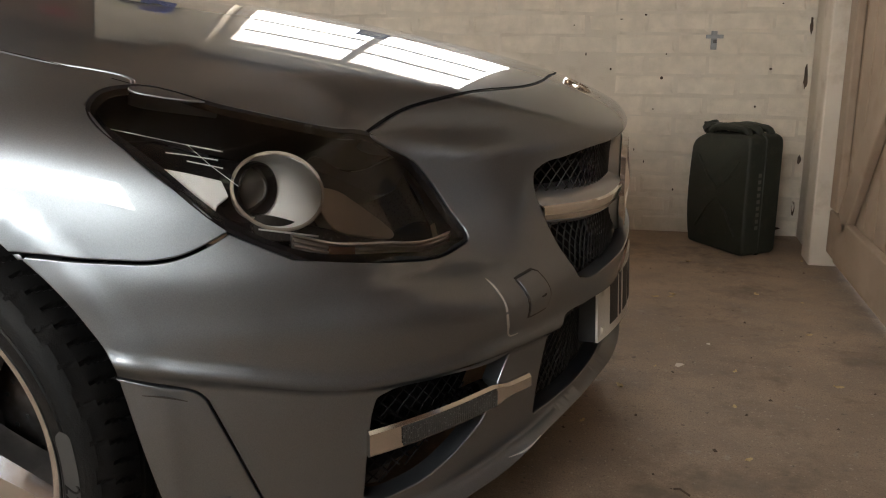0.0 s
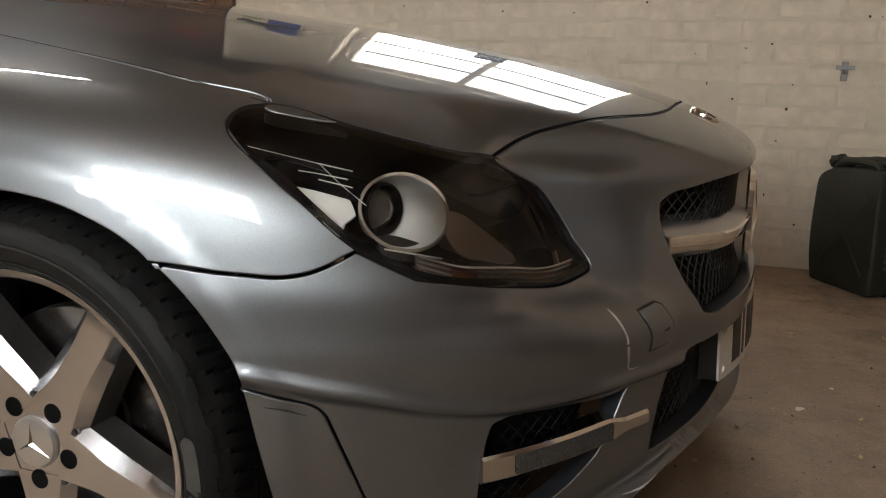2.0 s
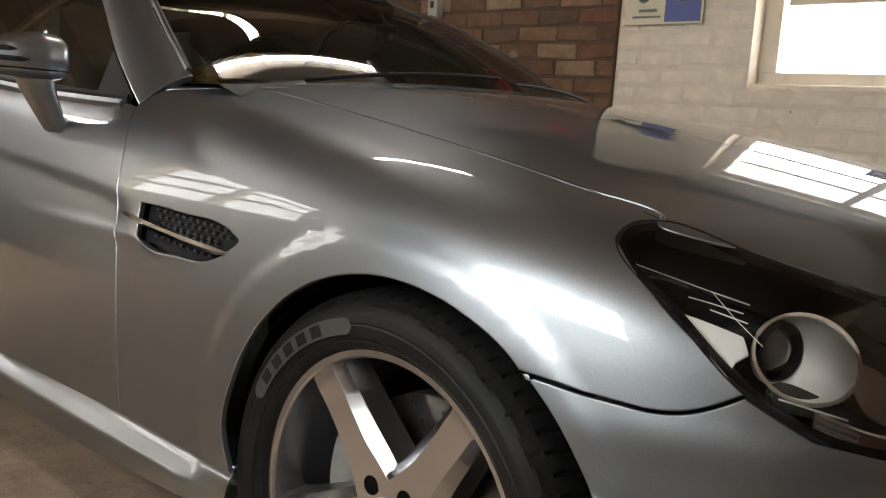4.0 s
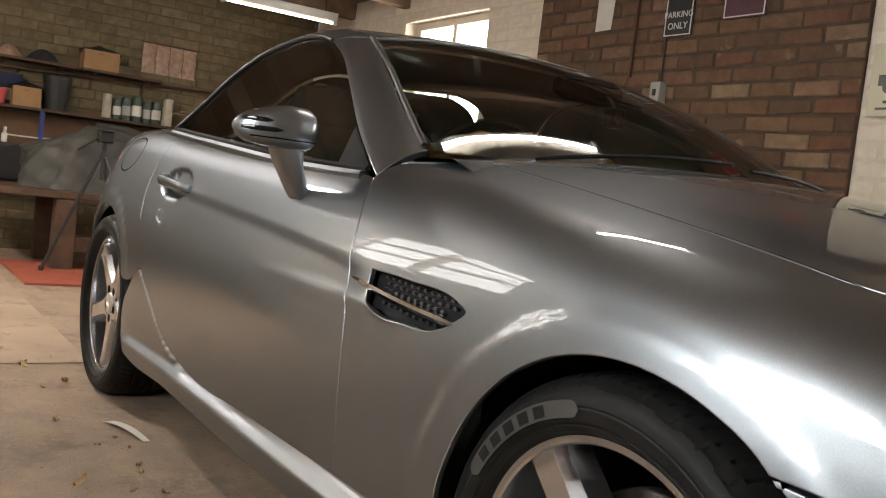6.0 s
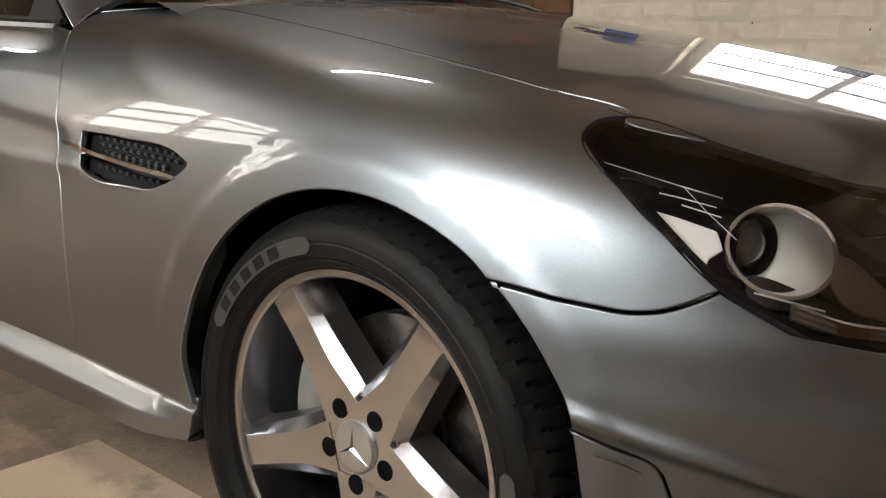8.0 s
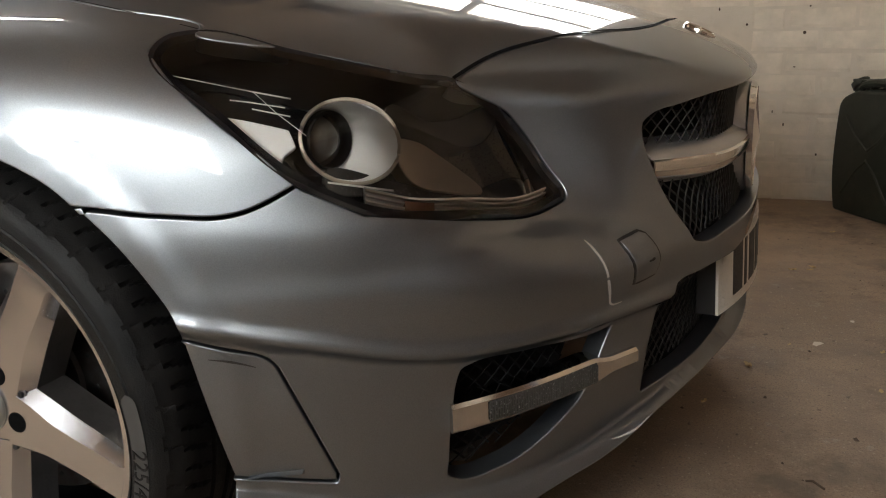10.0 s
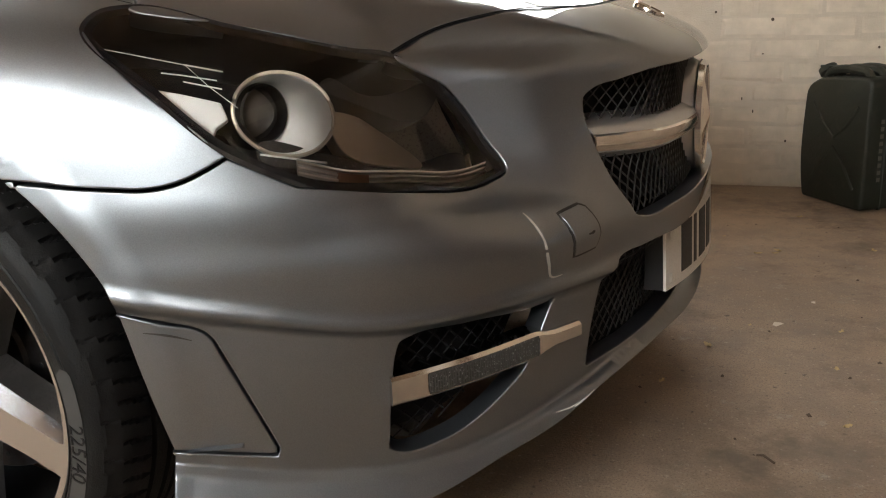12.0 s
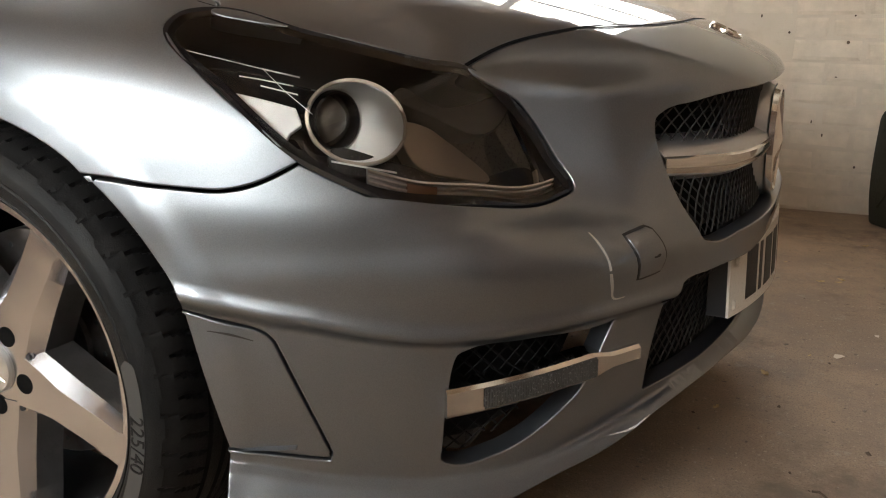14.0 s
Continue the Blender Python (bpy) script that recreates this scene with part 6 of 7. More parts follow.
def window(name, opening, y, inward, columns, rows, label):
    """A painted timber window: frame, mullions and glazing bars round separate panes."""
    x0, x1, z0, z1 = opening
    f = setting(bars(name, WHITE_WOOD, [(x0, x1, y - 0.03, y + 0.03, z0, z0 + 0.075), (x0, x1, y - 0.03, y + 0.03, z1 - 0.06, z1), (x0, x0 + 0.075, y - 0.03, y + 0.03, z0 + 0.075, z1 - 0.06), (x1 - 0.075, x1, y - 0.03, y + 0.03, z0 + 0.075, z1 - 0.06)], None, "", None, 0.004), label, "window")
    xs, zs = np.linspace(x0 + 0.075, x1 - 0.075, columns + 1), np.linspace(z0 + 0.075, z1 - 0.06, rows + 1)
    for x in xs[1:-1]:
        block("mullion", WHITE_WOOD, x - 0.022, x + 0.022, y - 0.028, y + 0.028, z0 + 0.074, z1 - 0.059, f, "", 0.003)
    for z in zs[1:-1]:
        for a, b in zip(xs[:-1], xs[1:]):
            block("glazing_bar", WHITE_WOOD, a + 0.02, b - 0.02, y - 0.024, y + 0.024, z - 0.020, z + 0.020, f, "", 0.003)
    for a, b in zip(xs[:-1], xs[1:]):
        for c, d in zip(zs[:-1], zs[1:]):
            part("pane", [(a, y, c), (b, y, c), (b, y, d), (a, y, d)], [(0, 1, 2, 3)[::inward]], WINDOW_GLASS, f, "", False).visible_shadow = False
    block("sill", WHITE_WOOD, x0 - 0.0, x1 + 0.0, y, y - inward * 0.11, z0 - 0.004, z0 + 0.022, f, "", 0.006)
    return f


window("window_1", WIN_L, WALL_Y + 0.13, 1, 2, 3, "cream-painted timber window with bright daylight behind")
window("window_2", WIN_F, WALL_Y + 0.13, 1, 2, 2, "cream-painted timber window at the back")
window("window_3", WIN_R, RIGHT_Y - 0.13, -1, 2, 3, "cream-painted timber window with bright daylight behind")
window("window_4", WIN_B, RIGHT_Y - 0.13, -1, 2, 3, "cream-painted timber window at the back")
for i, (o, y) in enumerate(((WIN_L, WALL_Y + 0.55), (WIN_F, WALL_Y + 0.55), (WIN_R, RIGHT_Y - 0.55), (WIN_B, RIGHT_Y - 0.55))):
    a, b = ((-2.2, 3.0), (-8.0, -2.25), (-2.2, 3.0), (-9.0, -2.25))[i]
    setting(part("backdrop", [(a, y, o[2] - 0.4), (b, y, o[2] - 0.4), (b, y, o[3] + 0.8), (a, y, o[3] + 0.8)], [(0, 1, 2, 3)], (OUTSIDE, OUTSIDE, OUTSIDE_NEAR, OUTSIDE_SUNNY)[i], None, "", False), "bright hazy daylight outside the window", "sky")

# front: timber posts, boarded doors with ledges and braces
setting(bars("door_frame", WHITE_WOOD, [(1.497, 1.60, 1.50, 1.64, 0.0, ROOF_Z), (1.47, 1.60, -2.55, -2.43, 0.0, ROOF_Z), (1.50, 1.60, -2.43, 1.50, 2.15, ROOF_Z)], None, "", None, 0.006), "cream-painted timber door frame", "frame")
setting(block("wall_front", WHITE_JOINT, 1.53, 1.78, 1.64, WALL_Y + 0.01, 0.0, ROOF_Z), "whitewashed brick return beside the door", "wall")
setting(block("wall_front_2", WHITE_JOINT, 1.53, 1.78, RIGHT_Y, -2.55, 0.0, ROOF_Z), "whitewashed brick return beside the door", "wall")
setting(block("wall_front_3", WHITE_JOINT, 1.60, 1.78, -2.55, 1.64, 2.15, ROOF_Z + 0.05), "wall over the garage door", "wall")
for i, (ya, yb) in enumerate(((1.49, -0.46), (-0.48, -2.42))):
    # second leaf is out of view, made dark so the nose gets less bounce
    boards = (TAN_WOOD, OLD_WOOD)[i]
    leaf = setting(block(f"door_{i + 1}", boards, 1.585, 1.60, yb, ya, 0.015, 2.14), ("faded tan boarded garage door leaf", "unseen boarded garage door leaf, coloured dark brown to cut bounced light")[i], "door")
    n = 16
    wide_ = (ya - yb) / n
    for k in range(n):
        block("board", boards, 1.574, 1.586, ya - wide_ * k - 0.0025, ya - wide_ * (k + 1) + 0.0025, 0.02, 2.13, leaf, "", 0.003)
    for z in (0.06, 1.0, 1.95):
        block("ledge", boards, 1.545, 1.5735, yb + 0.02, ya - 0.02, z, z + 0.15, leaf, "", 0.006)
    block("stile", boards, 1.545, 1.5735, ya - 0.11, ya - 0.012, 0.215, 0.995, leaf, "", 0.006)
    for z in (0.21, 1.15):
        b = bars("brace", boards, [(1.545, 1.5735, -0.055, 0.055, -0.02, 1.02)], leaf, "", None, 0.006)
        b.data.transform(Matrix.Translation((0, ya - 0.20, z)) @ Matrix.Rotation(radians(38), 4, "X"))

# fluorescent battens under the ceiling
def batten(name, a, b, label, light):
    a, b = np.array(a, float), np.array(b, float)
    d = (b - a) / np.linalg.norm(b - a)
    s = np.array((-d[1], d[0], 0))
    body = sweep(name, [a, b], [(s, (0, 0, 1), [(-0.045, 0.0), (-0.030, -0.035), (0.030, -0.035), (0.045, 0.0), (0.045, 0.03), (-0.045, 0.03)])] * 2, WHITE_PLASTIC)
    tagged(body, label, "lamp", "fluorescent battens")
    tube("tube", [a + d * 0.03 - (0, 0, 0.052), b - d * 0.03 - (0, 0, 0.052)], 0.0085, light, body, "glowing fluorescent tube", 10)
    for p in (a + d * 0.1, b - d * 0.1):
        tube("hanger", [(p[0], p[1], p[2] + 0.028), (p[0], p[1], ROOF_Z)], 0.004, IRON, body)
    for p in (a + d * 0.02, b - d * 0.02):
        bars("lamp_holder", WHITE_PLASTIC, [(p[0] - 0.040, p[0] + 0.040, p[1] - 0.014, p[1] + 0.014, p[2] - 0.068, p[2] - 0.03)], body)


for a, b in (((-1.32, -0.34, 2.23), (-1.25, 0.62, 2.23)), ((-6.25, 0.75, 2.23), (-6.20, 1.75, 2.23))):
    batten("fluorescent_batten", a, b, "white fluorescent batten with one lit tube under the rafters", TUBE_DIM if a[0] < -5 else TUBE_LIGHT)


# a broad diffuser lamp over the side aisle
panel_lamp = thing("diffuser_lamp", "white ceiling lamp with a broad lit diffuser", "lamp")
bars("housing", WHITE_PLASTIC, [(-4.65, -3.80, -1.99, -1.74, 2.20, 2.262)], panel_lamp, "", None, 0.006)
block("diffuser", DIFFUSER, -4.63, -3.82, -1.97, -1.76, 2.180, 2.199, panel_lamp, "glowing diffuser", 0.004)

# ---- on and against the left wall ----
def jerrycan():
    """Pressed steel can: rounded body with an embossed cross, three handles and a spout."""
    can = thing("jerrycan", "dark green steel jerrycan standing against the white wall", "jerrycan", at=pose(1.252, 1.733, 0.0, 0, 0, -54))
    outline = [(-0.152, 0.022), (-0.148, 0.006), (-0.135, 0.001), (-0.135, 0.001), (0.135, 0.001), (0.135, 0.001), (0.150, 0.008), (0.155, 0.024), (0.155, 0.024), (0.157, 0.405), (0.157, 0.405), (0.150, 0.432), (0.128, 0.442), (0.128, 0.442), (-0.075, 0.430), (-0.075, 0.430), (-0.150, 0.385), (-0.155, 0.370), (-0.155, 0.370)]
    line = smooth_line([(x, z) for x, z in outline], 0.02)
    m = len(line)
    verts, faces = [], []
    layers = ((-0.079, 0.955), (-0.075, 0.985), (-0.066, 1.0), (-0.006, 1.0), (-0.003, 1.018), (0.003, 1.018), (0.006, 1.0), (0.066, 1.0), (0.075, 0.985), (0.079, 0.955))
    mid = np.array((0, 0.21))
    for y, k in layers:
        verts += [((p - mid)[0] * k + mid[0], y, (p - mid)[1] * k + mid[1]) for p in line]
    for i in range(len(layers) - 1):
        faces += [(i * m + j, i * m + (j + 1) % m, (i + 1) * m + (j + 1) % m, (i + 1) * m + j) for j in range(m)]
    faces += [tuple(range(m)), tuple(range((len(layers) - 1) * m, len(layers) * m))[::-1]]
    body = part("body", verts, faces, GREEN_CAN, can, "", True)
    bm = bmesh.new()
    bm.from_mesh(body.data)
    bmesh.ops.recalc_face_normals(bm, faces=bm.faces[:])
    for e in bm.edges:
        e.smooth = e.calc_face_angle(0) < 0.7
    bm.to_mesh(body.data)
    bm.free()
    for s in (-1, 1):
        for pts in ([(-0.11, 0.07), (-0.045, 0.16), (0, 0.20), (0.045, 0.16), (0.11, 0.07)], [(-0.11, 0.345), (-0.055, 0.275), (0, 0.235), (0.055, 0.275), (0.11, 0.345)]):
            tube("embossing", [(x, s * 0.076, z) for x, z in pts], 0.007, GREEN_CAN, can, "", 8)
    for y in (-0.05, 0.0, 0.05):
        tube("carry_handle", smooth_line([(-0.085, y, 0.420), (-0.07, y, 0.446), (-0.04, y, 0.455), (0.07, y, 0.458), (0.11, y, 0.452), (0.125, y, 0.425)], 0.02, False), 0.014, GREEN_CAN, can, "", 8)
    tube("spout", [(-0.118, 0, 0.395), (-0.135, 0, 0.425), (-0.142, 0, 0.44)], 0.026, GREEN_CAN, can, "", 14)
    tube("spout_cap", [(-0.138, 0, 0.437), (-0.150, 0, 0.452)], 0.032, GREEN_CAN, can, "", 14)
    bars("latch", GREEN_CAN, [(-0.165, -0.08, -0.02, 0.02, 0.452, 0.462)], can, "", None, 0.003)
    for i in range(9):
        bars("stencil_bar", STENCIL, [(0.1585, 0.1598, -0.030, -0.017, 0.10 + 0.024 * i, 0.114 + 0.024 * i)], can)


jerrycan()


def wall_sign(name, label, x0, x1, z0, z1, mat, rim, y=WALL_Y - 0.022):
    s = thing(name, label, "sign")
    block("plate", mat, x0, x1, y - 0.004, y + 0.006, z0, z1, s, "", 0.003)
    if rim:
        t = 0.006
        bars("border", rim, [(x0 + t, x1 - t, y - 0.0055, y - 0.003, z0 + t, z0 + 2 * t), (x0 + t, x1 - t, y - 0.0055, y - 0.003, z1 - 2 * t, z1 - t), (x0 + t, x0 + 2 * t, y - 0.0055, y - 0.003, z0 + 2 * t, z1 - 2 * t), (x1 - 2 * t, x1 - t, y - 0.0055, y - 0.003, z0 + 2 * t, z1 - 2 * t)], s)
    return s


def lettering(text, size, x, y, z, mat, parent):
    vs, fs = words(text, size, 0.0006)
    return part("lettering", [(x + a, y - c, z + b) for a, b, c in vs], fs, mat, parent, "", False)


# navy badge sign leaning on the sill of the window
sign = thing("enamel_sign", "navy enamel sign with a white ringed star on the sill", "sign", at=pose(-0.145, WALL_Y + 0.035, 1.124, -7, 0, 0) @ Matrix.Diagonal((0.79, 1, 0.78, 1)))
block("plate", NAVY, -0.09, 0.09, -0.004, 0.0, 0.0, 0.25, sign, "", 0.002)
tube("ring", [(0.058 * math.cos(a), -0.005, 0.155 + 0.058 * math.sin(a)) for a in np.linspace(0, 2 * math.pi, 32, False)], 0.0035, SIGN_WHITE, sign, "", 6, True)
for a in range(3):
    ang = radians(90 + 120 * a)
    c, s = math.cos(ang), math.sin(ang)
    part("star_arm", [(0.054 * c, -0.006, 0.155 + 0.054 * s), (-0.008 * s, -0.0058, 0.155 + 0.008 * c), (0.008 * s, -0.0058, 0.155 - 0.008 * c)], [(0, 1, 2)], SIGN_WHITE, sign, "", False)
bars("print_bar", SIGN_WHITE, [(-0.066, 0.066, -0.0058, -0.004, 0.085, 0.102), (-0.06, 0.06, -0.0058, -0.004, 0.038, 0.050)], sign)

poster = wall_sign("tin_poster", "tin poster with a dark vintage car on cream and blue", -1.40, -1.02, 1.37, 1.68, CREAM, None)
block("blue_field", BLUE, -1.20, -1.03, WALL_Y - 0.0285, WALL_Y - 0.024, 1.38, 1.67, poster)
bars("car_picture", SIGN_BLACK, [(-1.36, -1.06, WALL_Y - 0.031, WALL_Y - 0.027, 1.50, 1.545), (-1.30, -1.14, WALL_Y - 0.031, WALL_Y - 0.027, 1.545, 1.585)], poster, "", None, 0.001)
for x in (-1.31, -1.12):
    lathe("wheel_picture", [(0, 0.004), (0.03, 0.004), (0.031, 0)], SIGN_BLACK, poster, "", 20, "y", (x, WALL_Y - 0.0275, 1.495))
bars("print_bar", SIGN_BLACK, [(-1.33, -1.24, WALL_Y - 0.0285, WALL_Y - 0.025, 1.425, 1.437), (-1.36, -1.22, WALL_Y - 0.0285, WALL_Y - 0.025, 1.398, 1.408)], poster)

parking = wall_sign("parking_sign", "black enamel sign with white words PARKING ONLY on the brick", -2.60, -2.41, 1.80, 2.02, SIGN_BLACK, SIGN_WHITE, WALL_Y - 0.03)
lettering("PARKING", 0.046, -2.505, WALL_Y - 0.036, 1.915, SIGN_WHITE, parking)
lettering("ONLY", 0.05, -2.505, WALL_Y - 0.036, 1.855, SIGN_WHITE, parking)
wall_sign("tin_sign", "maroon tin sign with a cream border on the brick", -2.22, -1.97, 1.86, 2.06, grained("maroon_enamel", (0.08, 0.02, 0.03), (0.06, 0.015, 0.025), 0.003, (0.25, 0.4)), SIGN_WHITE, WALL_Y - 0.03)
red_sign = wall_sign("red_sign", "small red enamel sign with a white border on the brick", -1.72, -1.52, 1.93, 2.08, grained("red_enamel", (0.30, 0.02, 0.02), (0.26, 0.02, 0.02), 0.003, (0.25, 0.4)), SIGN_WHITE, WALL_Y - 0.03)
tagged(part("paper_note", [(-3.14 + 0.14 * u, WALL_Y - 0.024 - 0.012 * (1 - v) * u, 1.88 + 0.22 * v) for v in (0, 0.5, 1) for u in (0, 0.5, 1)], [(i * 3 + j, i * 3 + j + 1, i * 3 + j + 4, i * 3 + j + 3) for i in range(2) for j in range(2)], PAPER), "white paper note curling off the brick wall", "paper")
tagged(tube("cable_conduit", [(-2.81, WALL_Y - 0.03, 1.60), (-2.81, WALL_Y - 0.03, ROOF_Z)], 0.009, IRON), "dark metal cable conduit on the brick wall", "conduit")
switch = thing("switch_box", "grey switch box on the brick wall", "switch")
block("body", GREY_PLASTIC, -2.61, -2.54, WALL_Y - 0.07, WALL_Y - 0.014, 1.44, 1.56, switch, "", 0.006)
block("rocker", BLACK, -2.585, -2.565, WALL_Y - 0.078, WALL_Y - 0.069, 1.485, 1.52, switch, "", 0.002)
tube("feed_cable", [(-2.575, WALL_Y - 0.03, 1.56), (-2.575, WALL_Y - 0.03, 1.80)], 0.005, BLACK, switch)
socket = thing("socket_box", "pale double socket with two hanging white cables", "socket")
block("body", WHITE_PLASTIC, -2.88, -2.70, WALL_Y - 0.06, WALL_Y - 0.014, 1.32, 1.42, socket, "", 0.006)
for x in (-2.84, -2.75):
    block("plug", WHITE_PLASTIC, x - 0.022, x + 0.022, WALL_Y - 0.095, WALL_Y - 0.059, 1.34, 1.39, socket, "", 0.006)
    tube("cable", smooth_line([(x, WALL_Y - 0.08, 1.34), (x - 0.03, WALL_Y - 0.075, 1.20), (x - 0.06, WALL_Y - 0.06, 0.95), (x - 0.02, WALL_Y - 0.05, 0.6)], 0.06, False), 0.004, WHITE_PLASTIC, socket, "", 6)
tagged(tube("wall_pipe", [(-3.6, WALL_Y - 0.05, 1.10), (-1.98, WALL_Y - 0.05, 1.10)], 0.022, WHITE_PLASTIC), "white plastic pipe along the brick wall", "pipe")

# bracket left on the white wall, holes, and the gap of a missing brick's face
bracket = thing("wall_bracket", "small rusty bracket on the white wall", "bracket")
bars("plate", CALIPER, [(1.150, 1.172, WALL_Y - 0.018, WALL_Y - 0.004, 0.73, 0.80), (1.13, 1.195, WALL_Y - 0.024, WALL_Y - 0.012, 0.772, 0.786)], bracket, "", None, 0.002)
bars("stub", STEEL, [(1.155, 1.168, WALL_Y - 0.06, WALL_Y - 0.012, 0.755, 0.768)], bracket, "", None, 0.002)

# ---- the back of the garage ----
def shelf(y0, y1, z, label):
    s = thing("shelf", label, "shelf", "wall shelves")
    block("board", OLD_WOOD, BACK_X, BACK_X + 0.22, y0, y1, z - 0.022, z, s, "", 0.003)
    for y in (y0 + 0.1, y1 - 0.12):
        bars("bracket", IRON, [(BACK_X, BACK_X + 0.18, y, y + 0.02, z - 0.036, z - 0.022), (BACK_X, BACK_X + 0.012, y, y + 0.02, z - 0.16, z - 0.036)], s)


shelf(-2.2, -0.18, 1.50, "dark wooden wall shelf with odds and ends")
shelf(-0.14, 0.50, 1.50, "short dark wooden wall shelf holding a box")
shelf(-2.2, 0.72, 1.13, "long dark wooden wall shelf crowded with tins and pots")
tagged(tube("wall_rail", [(BACK_X + 0.06, -2.6, 1.36), (BACK_X + 0.06, 1.6, 1.50)], 0.012, IRON), "thin dark rail sloping along the back wall", "rail")


def carton(y, z, w, h, d, label, bag=True):
    c = thing("cardboard_box", label, "box", "boxes on the shelves", pose(BACK_X + 0.12, y, z))
    t = 0.006
    bars("carton", CARDBOARD, [(-d / 2, d / 2, -w / 2, w / 2, 0, t), (-d / 2, -d / 2 + t, -w / 2, w / 2, t, h), (d / 2 - t, d / 2, -w / 2, w / 2, t, h), (-d / 2 + t, d / 2 - t, -w / 2, -w / 2 + t, t, h), (-d / 2 + t, d / 2 - t, w / 2 - t, w / 2, t, h)], c)
    if bag:
        vs = [((d / 2 + 0.005) * math.cos(a) * r, (w / 2 + 0.03) * math.sin(a) * r, h - 0.01 + 0.05 * (1 - r) + 0.018 * math.sin(3 * a + 5 * r)) for r in (1.0, 0.75, 0.4, 0.05) for a in np.linspace(0, 2 * math.pi, 18, False)]
        part("black_bag", vs, [(i * 18 + j, i * 18 + (j + 1) % 18, (i + 1) * 18 + (j + 1) % 18, (i + 1) * 18 + j) for i in range(3) for j in range(18)], BLACK, c, "black plastic bag stuffed in the top")


carton(0.0, 1.50, 0.27, 0.15, 0.18, "open cardboard box topped with a black bag")
carton(-0.52, 1.13, 0.20, 0.15, 0.16, "open cardboard box with dark oddments")


def tin(y, r, h, mat, label, k_=0, x=BACK_X + 0.11):
    t = thing("tin", label, "tin", "tins on the shelf", pose(x, y, 1.13))
    lathe("body", [(0.0, 0.0), (r, 0.0), (r + 0.002, 0.003), (r, 0.007), (r, h - 0.006), (r + 0.002, h - 0.003), (r - 0.003, h), (r - 0.006, h - 0.004), (0, h - 0.004)], mat, t, "", 24, "z")
    if mat is GREEN_TIN:
        lathe("label", [(r + 0.0004, h * 0.22), (r + 0.0016, h * 0.24), (r + 0.0016, h * 0.62), (r + 0.0004, h * 0.64)], PAPER if k_ % 2 else GREY_PLASTIC, t, "pale paper label", 24, "z")
    lathe("lid", [(0.0, h + 0.004), (r * 0.45, h + 0.004), (r * 0.5, h - 0.004)], STEEL, t, "", 18, "z")


for k, (y, r, h, mat) in enumerate(((0.09, 0.035, 0.20, PALE_TIN), (0.17, 0.032, 0.17, GREEN_TIN), (0.245, 0.038, 0.19, GREEN_TIN), (0.33, 0.040, 0.21, GREEN_TIN), (0.415, 0.034, 0.18, GREEN_TIN), (0.49, 0.038, 0.19, GREEN_TIN), (0.585, 0.042, 0.23, PALE_TIN))):
    tin(y, r, h, mat, "dark green oil tin with a pale label on the shelf" if mat is GREEN_TIN else "tall pale tin on the shelf", k)


def pot(y, z, r0, r1, h, mat, label, name="plant_pot", x=BACK_X + 0.11):
    p = tagged(lathe(name, [(0.0, 0.0), (r0, 0.0), (r1, h - 0.02), (r1 + 0.006, h - 0.02), (r1 + 0.006, h), (r1 - 0.004, h), (r0 - 0.004, 0.01), (0.0, 0.01)], mat, None, "", 24, "z"), label, "bucket" if "bucket" in name else "pot")
    p.matrix_basis = pose(x, y, z)


pot(-0.80, 1.13, 0.035, 0.05, 0.12, PINK, "pink plastic plant pot on the shelf")
pot(-0.70, 1.13, 0.035, 0.05, 0.12, PINK, "pink plastic plant pot on the shelf")
pot(-0.30, 1.13, 0.075, 0.105, 0.27, BLACK, "black plastic bucket on the shelf", "bucket")
pot(-1.05, 1.13, 0.08, 0.10, 0.18, BLACK, "dark plastic pot on the shelf")
pot(-1.30, 1.50, 0.09, 0.10, 0.11, IRON, "dark rusty tin on the top shelf")
frame_ = thing("picture_frame", "small dark blue framed picture leaning on the shelf", "frame", at=pose(BACK_X + 0.04, -0.63, 1.13, 0, 8, 0))
block("border", NAVY, 0, 0.012, -0.085, 0.085, 0.0, 0.25, frame_, "", 0.003)
block("picture", CREAM, 0.012, 0.015, -0.06, 0.06, 0.04, 0.13, frame_)
for k, (y, w) in enumerate(((-0.92, 0.16), (-0.66, 0.2), (-0.42, 0.26))):
    vs = [(BACK_X + 0.11 + 0.07 * r * math.cos(a), y + w / 2 * r * math.sin(a), 1.50 + 0.075 * (1 - r * r) * (1 + 0.3 * math.sin(4 * a + k))) for r in (1, 0.7, 0.35, 0.02) for a in np.linspace(0, 2 * math.pi, 14, False)]
    tagged(part("bundle", vs, [(i * 14 + j, i * 14 + (j + 1) % 14, (i + 1) * 14 + (j + 1) % 14, (i + 1) * 14 + j) for i in range(3) for j in range(14)], (GREEN_TIN, CLEAR_BAG, DARK_TRIM)[k]), ("ball of green twine on the shelf", "clear bag of fixings on the shelf", "dark folded cloth on the shelf")[k], "bundle")
hang = thing("hanging_bag", "clear plastic bag of brown oddments hung on the wall", "bag")
for k in range(4):
    y = 0.36 + 0.115 * k
    vs = [(BACK_X + 0.02 + 0.03 * math.sin(math.pi * u) * math.sin(math.pi * v) + 0.005 * math.sin(9 * v + k), y + 0.11 * u, 1.56 + 0.25 * v) for v in np.linspace(0, 1, 9) for u in np.linspace(0, 1, 7)]
    part("pocket", vs, [(i * 7 + j, i * 7 + j + 1, i * 7 + j + 8, i * 7 + j + 7) for i in range(8) for j in range(6)], CLEAR_BAG, hang)
tube("hanger", [(BACK_X + 0.02, 0.34, 1.815), (BACK_X + 0.02, 0.84, 1.815)], 0.006, IRON, hang)

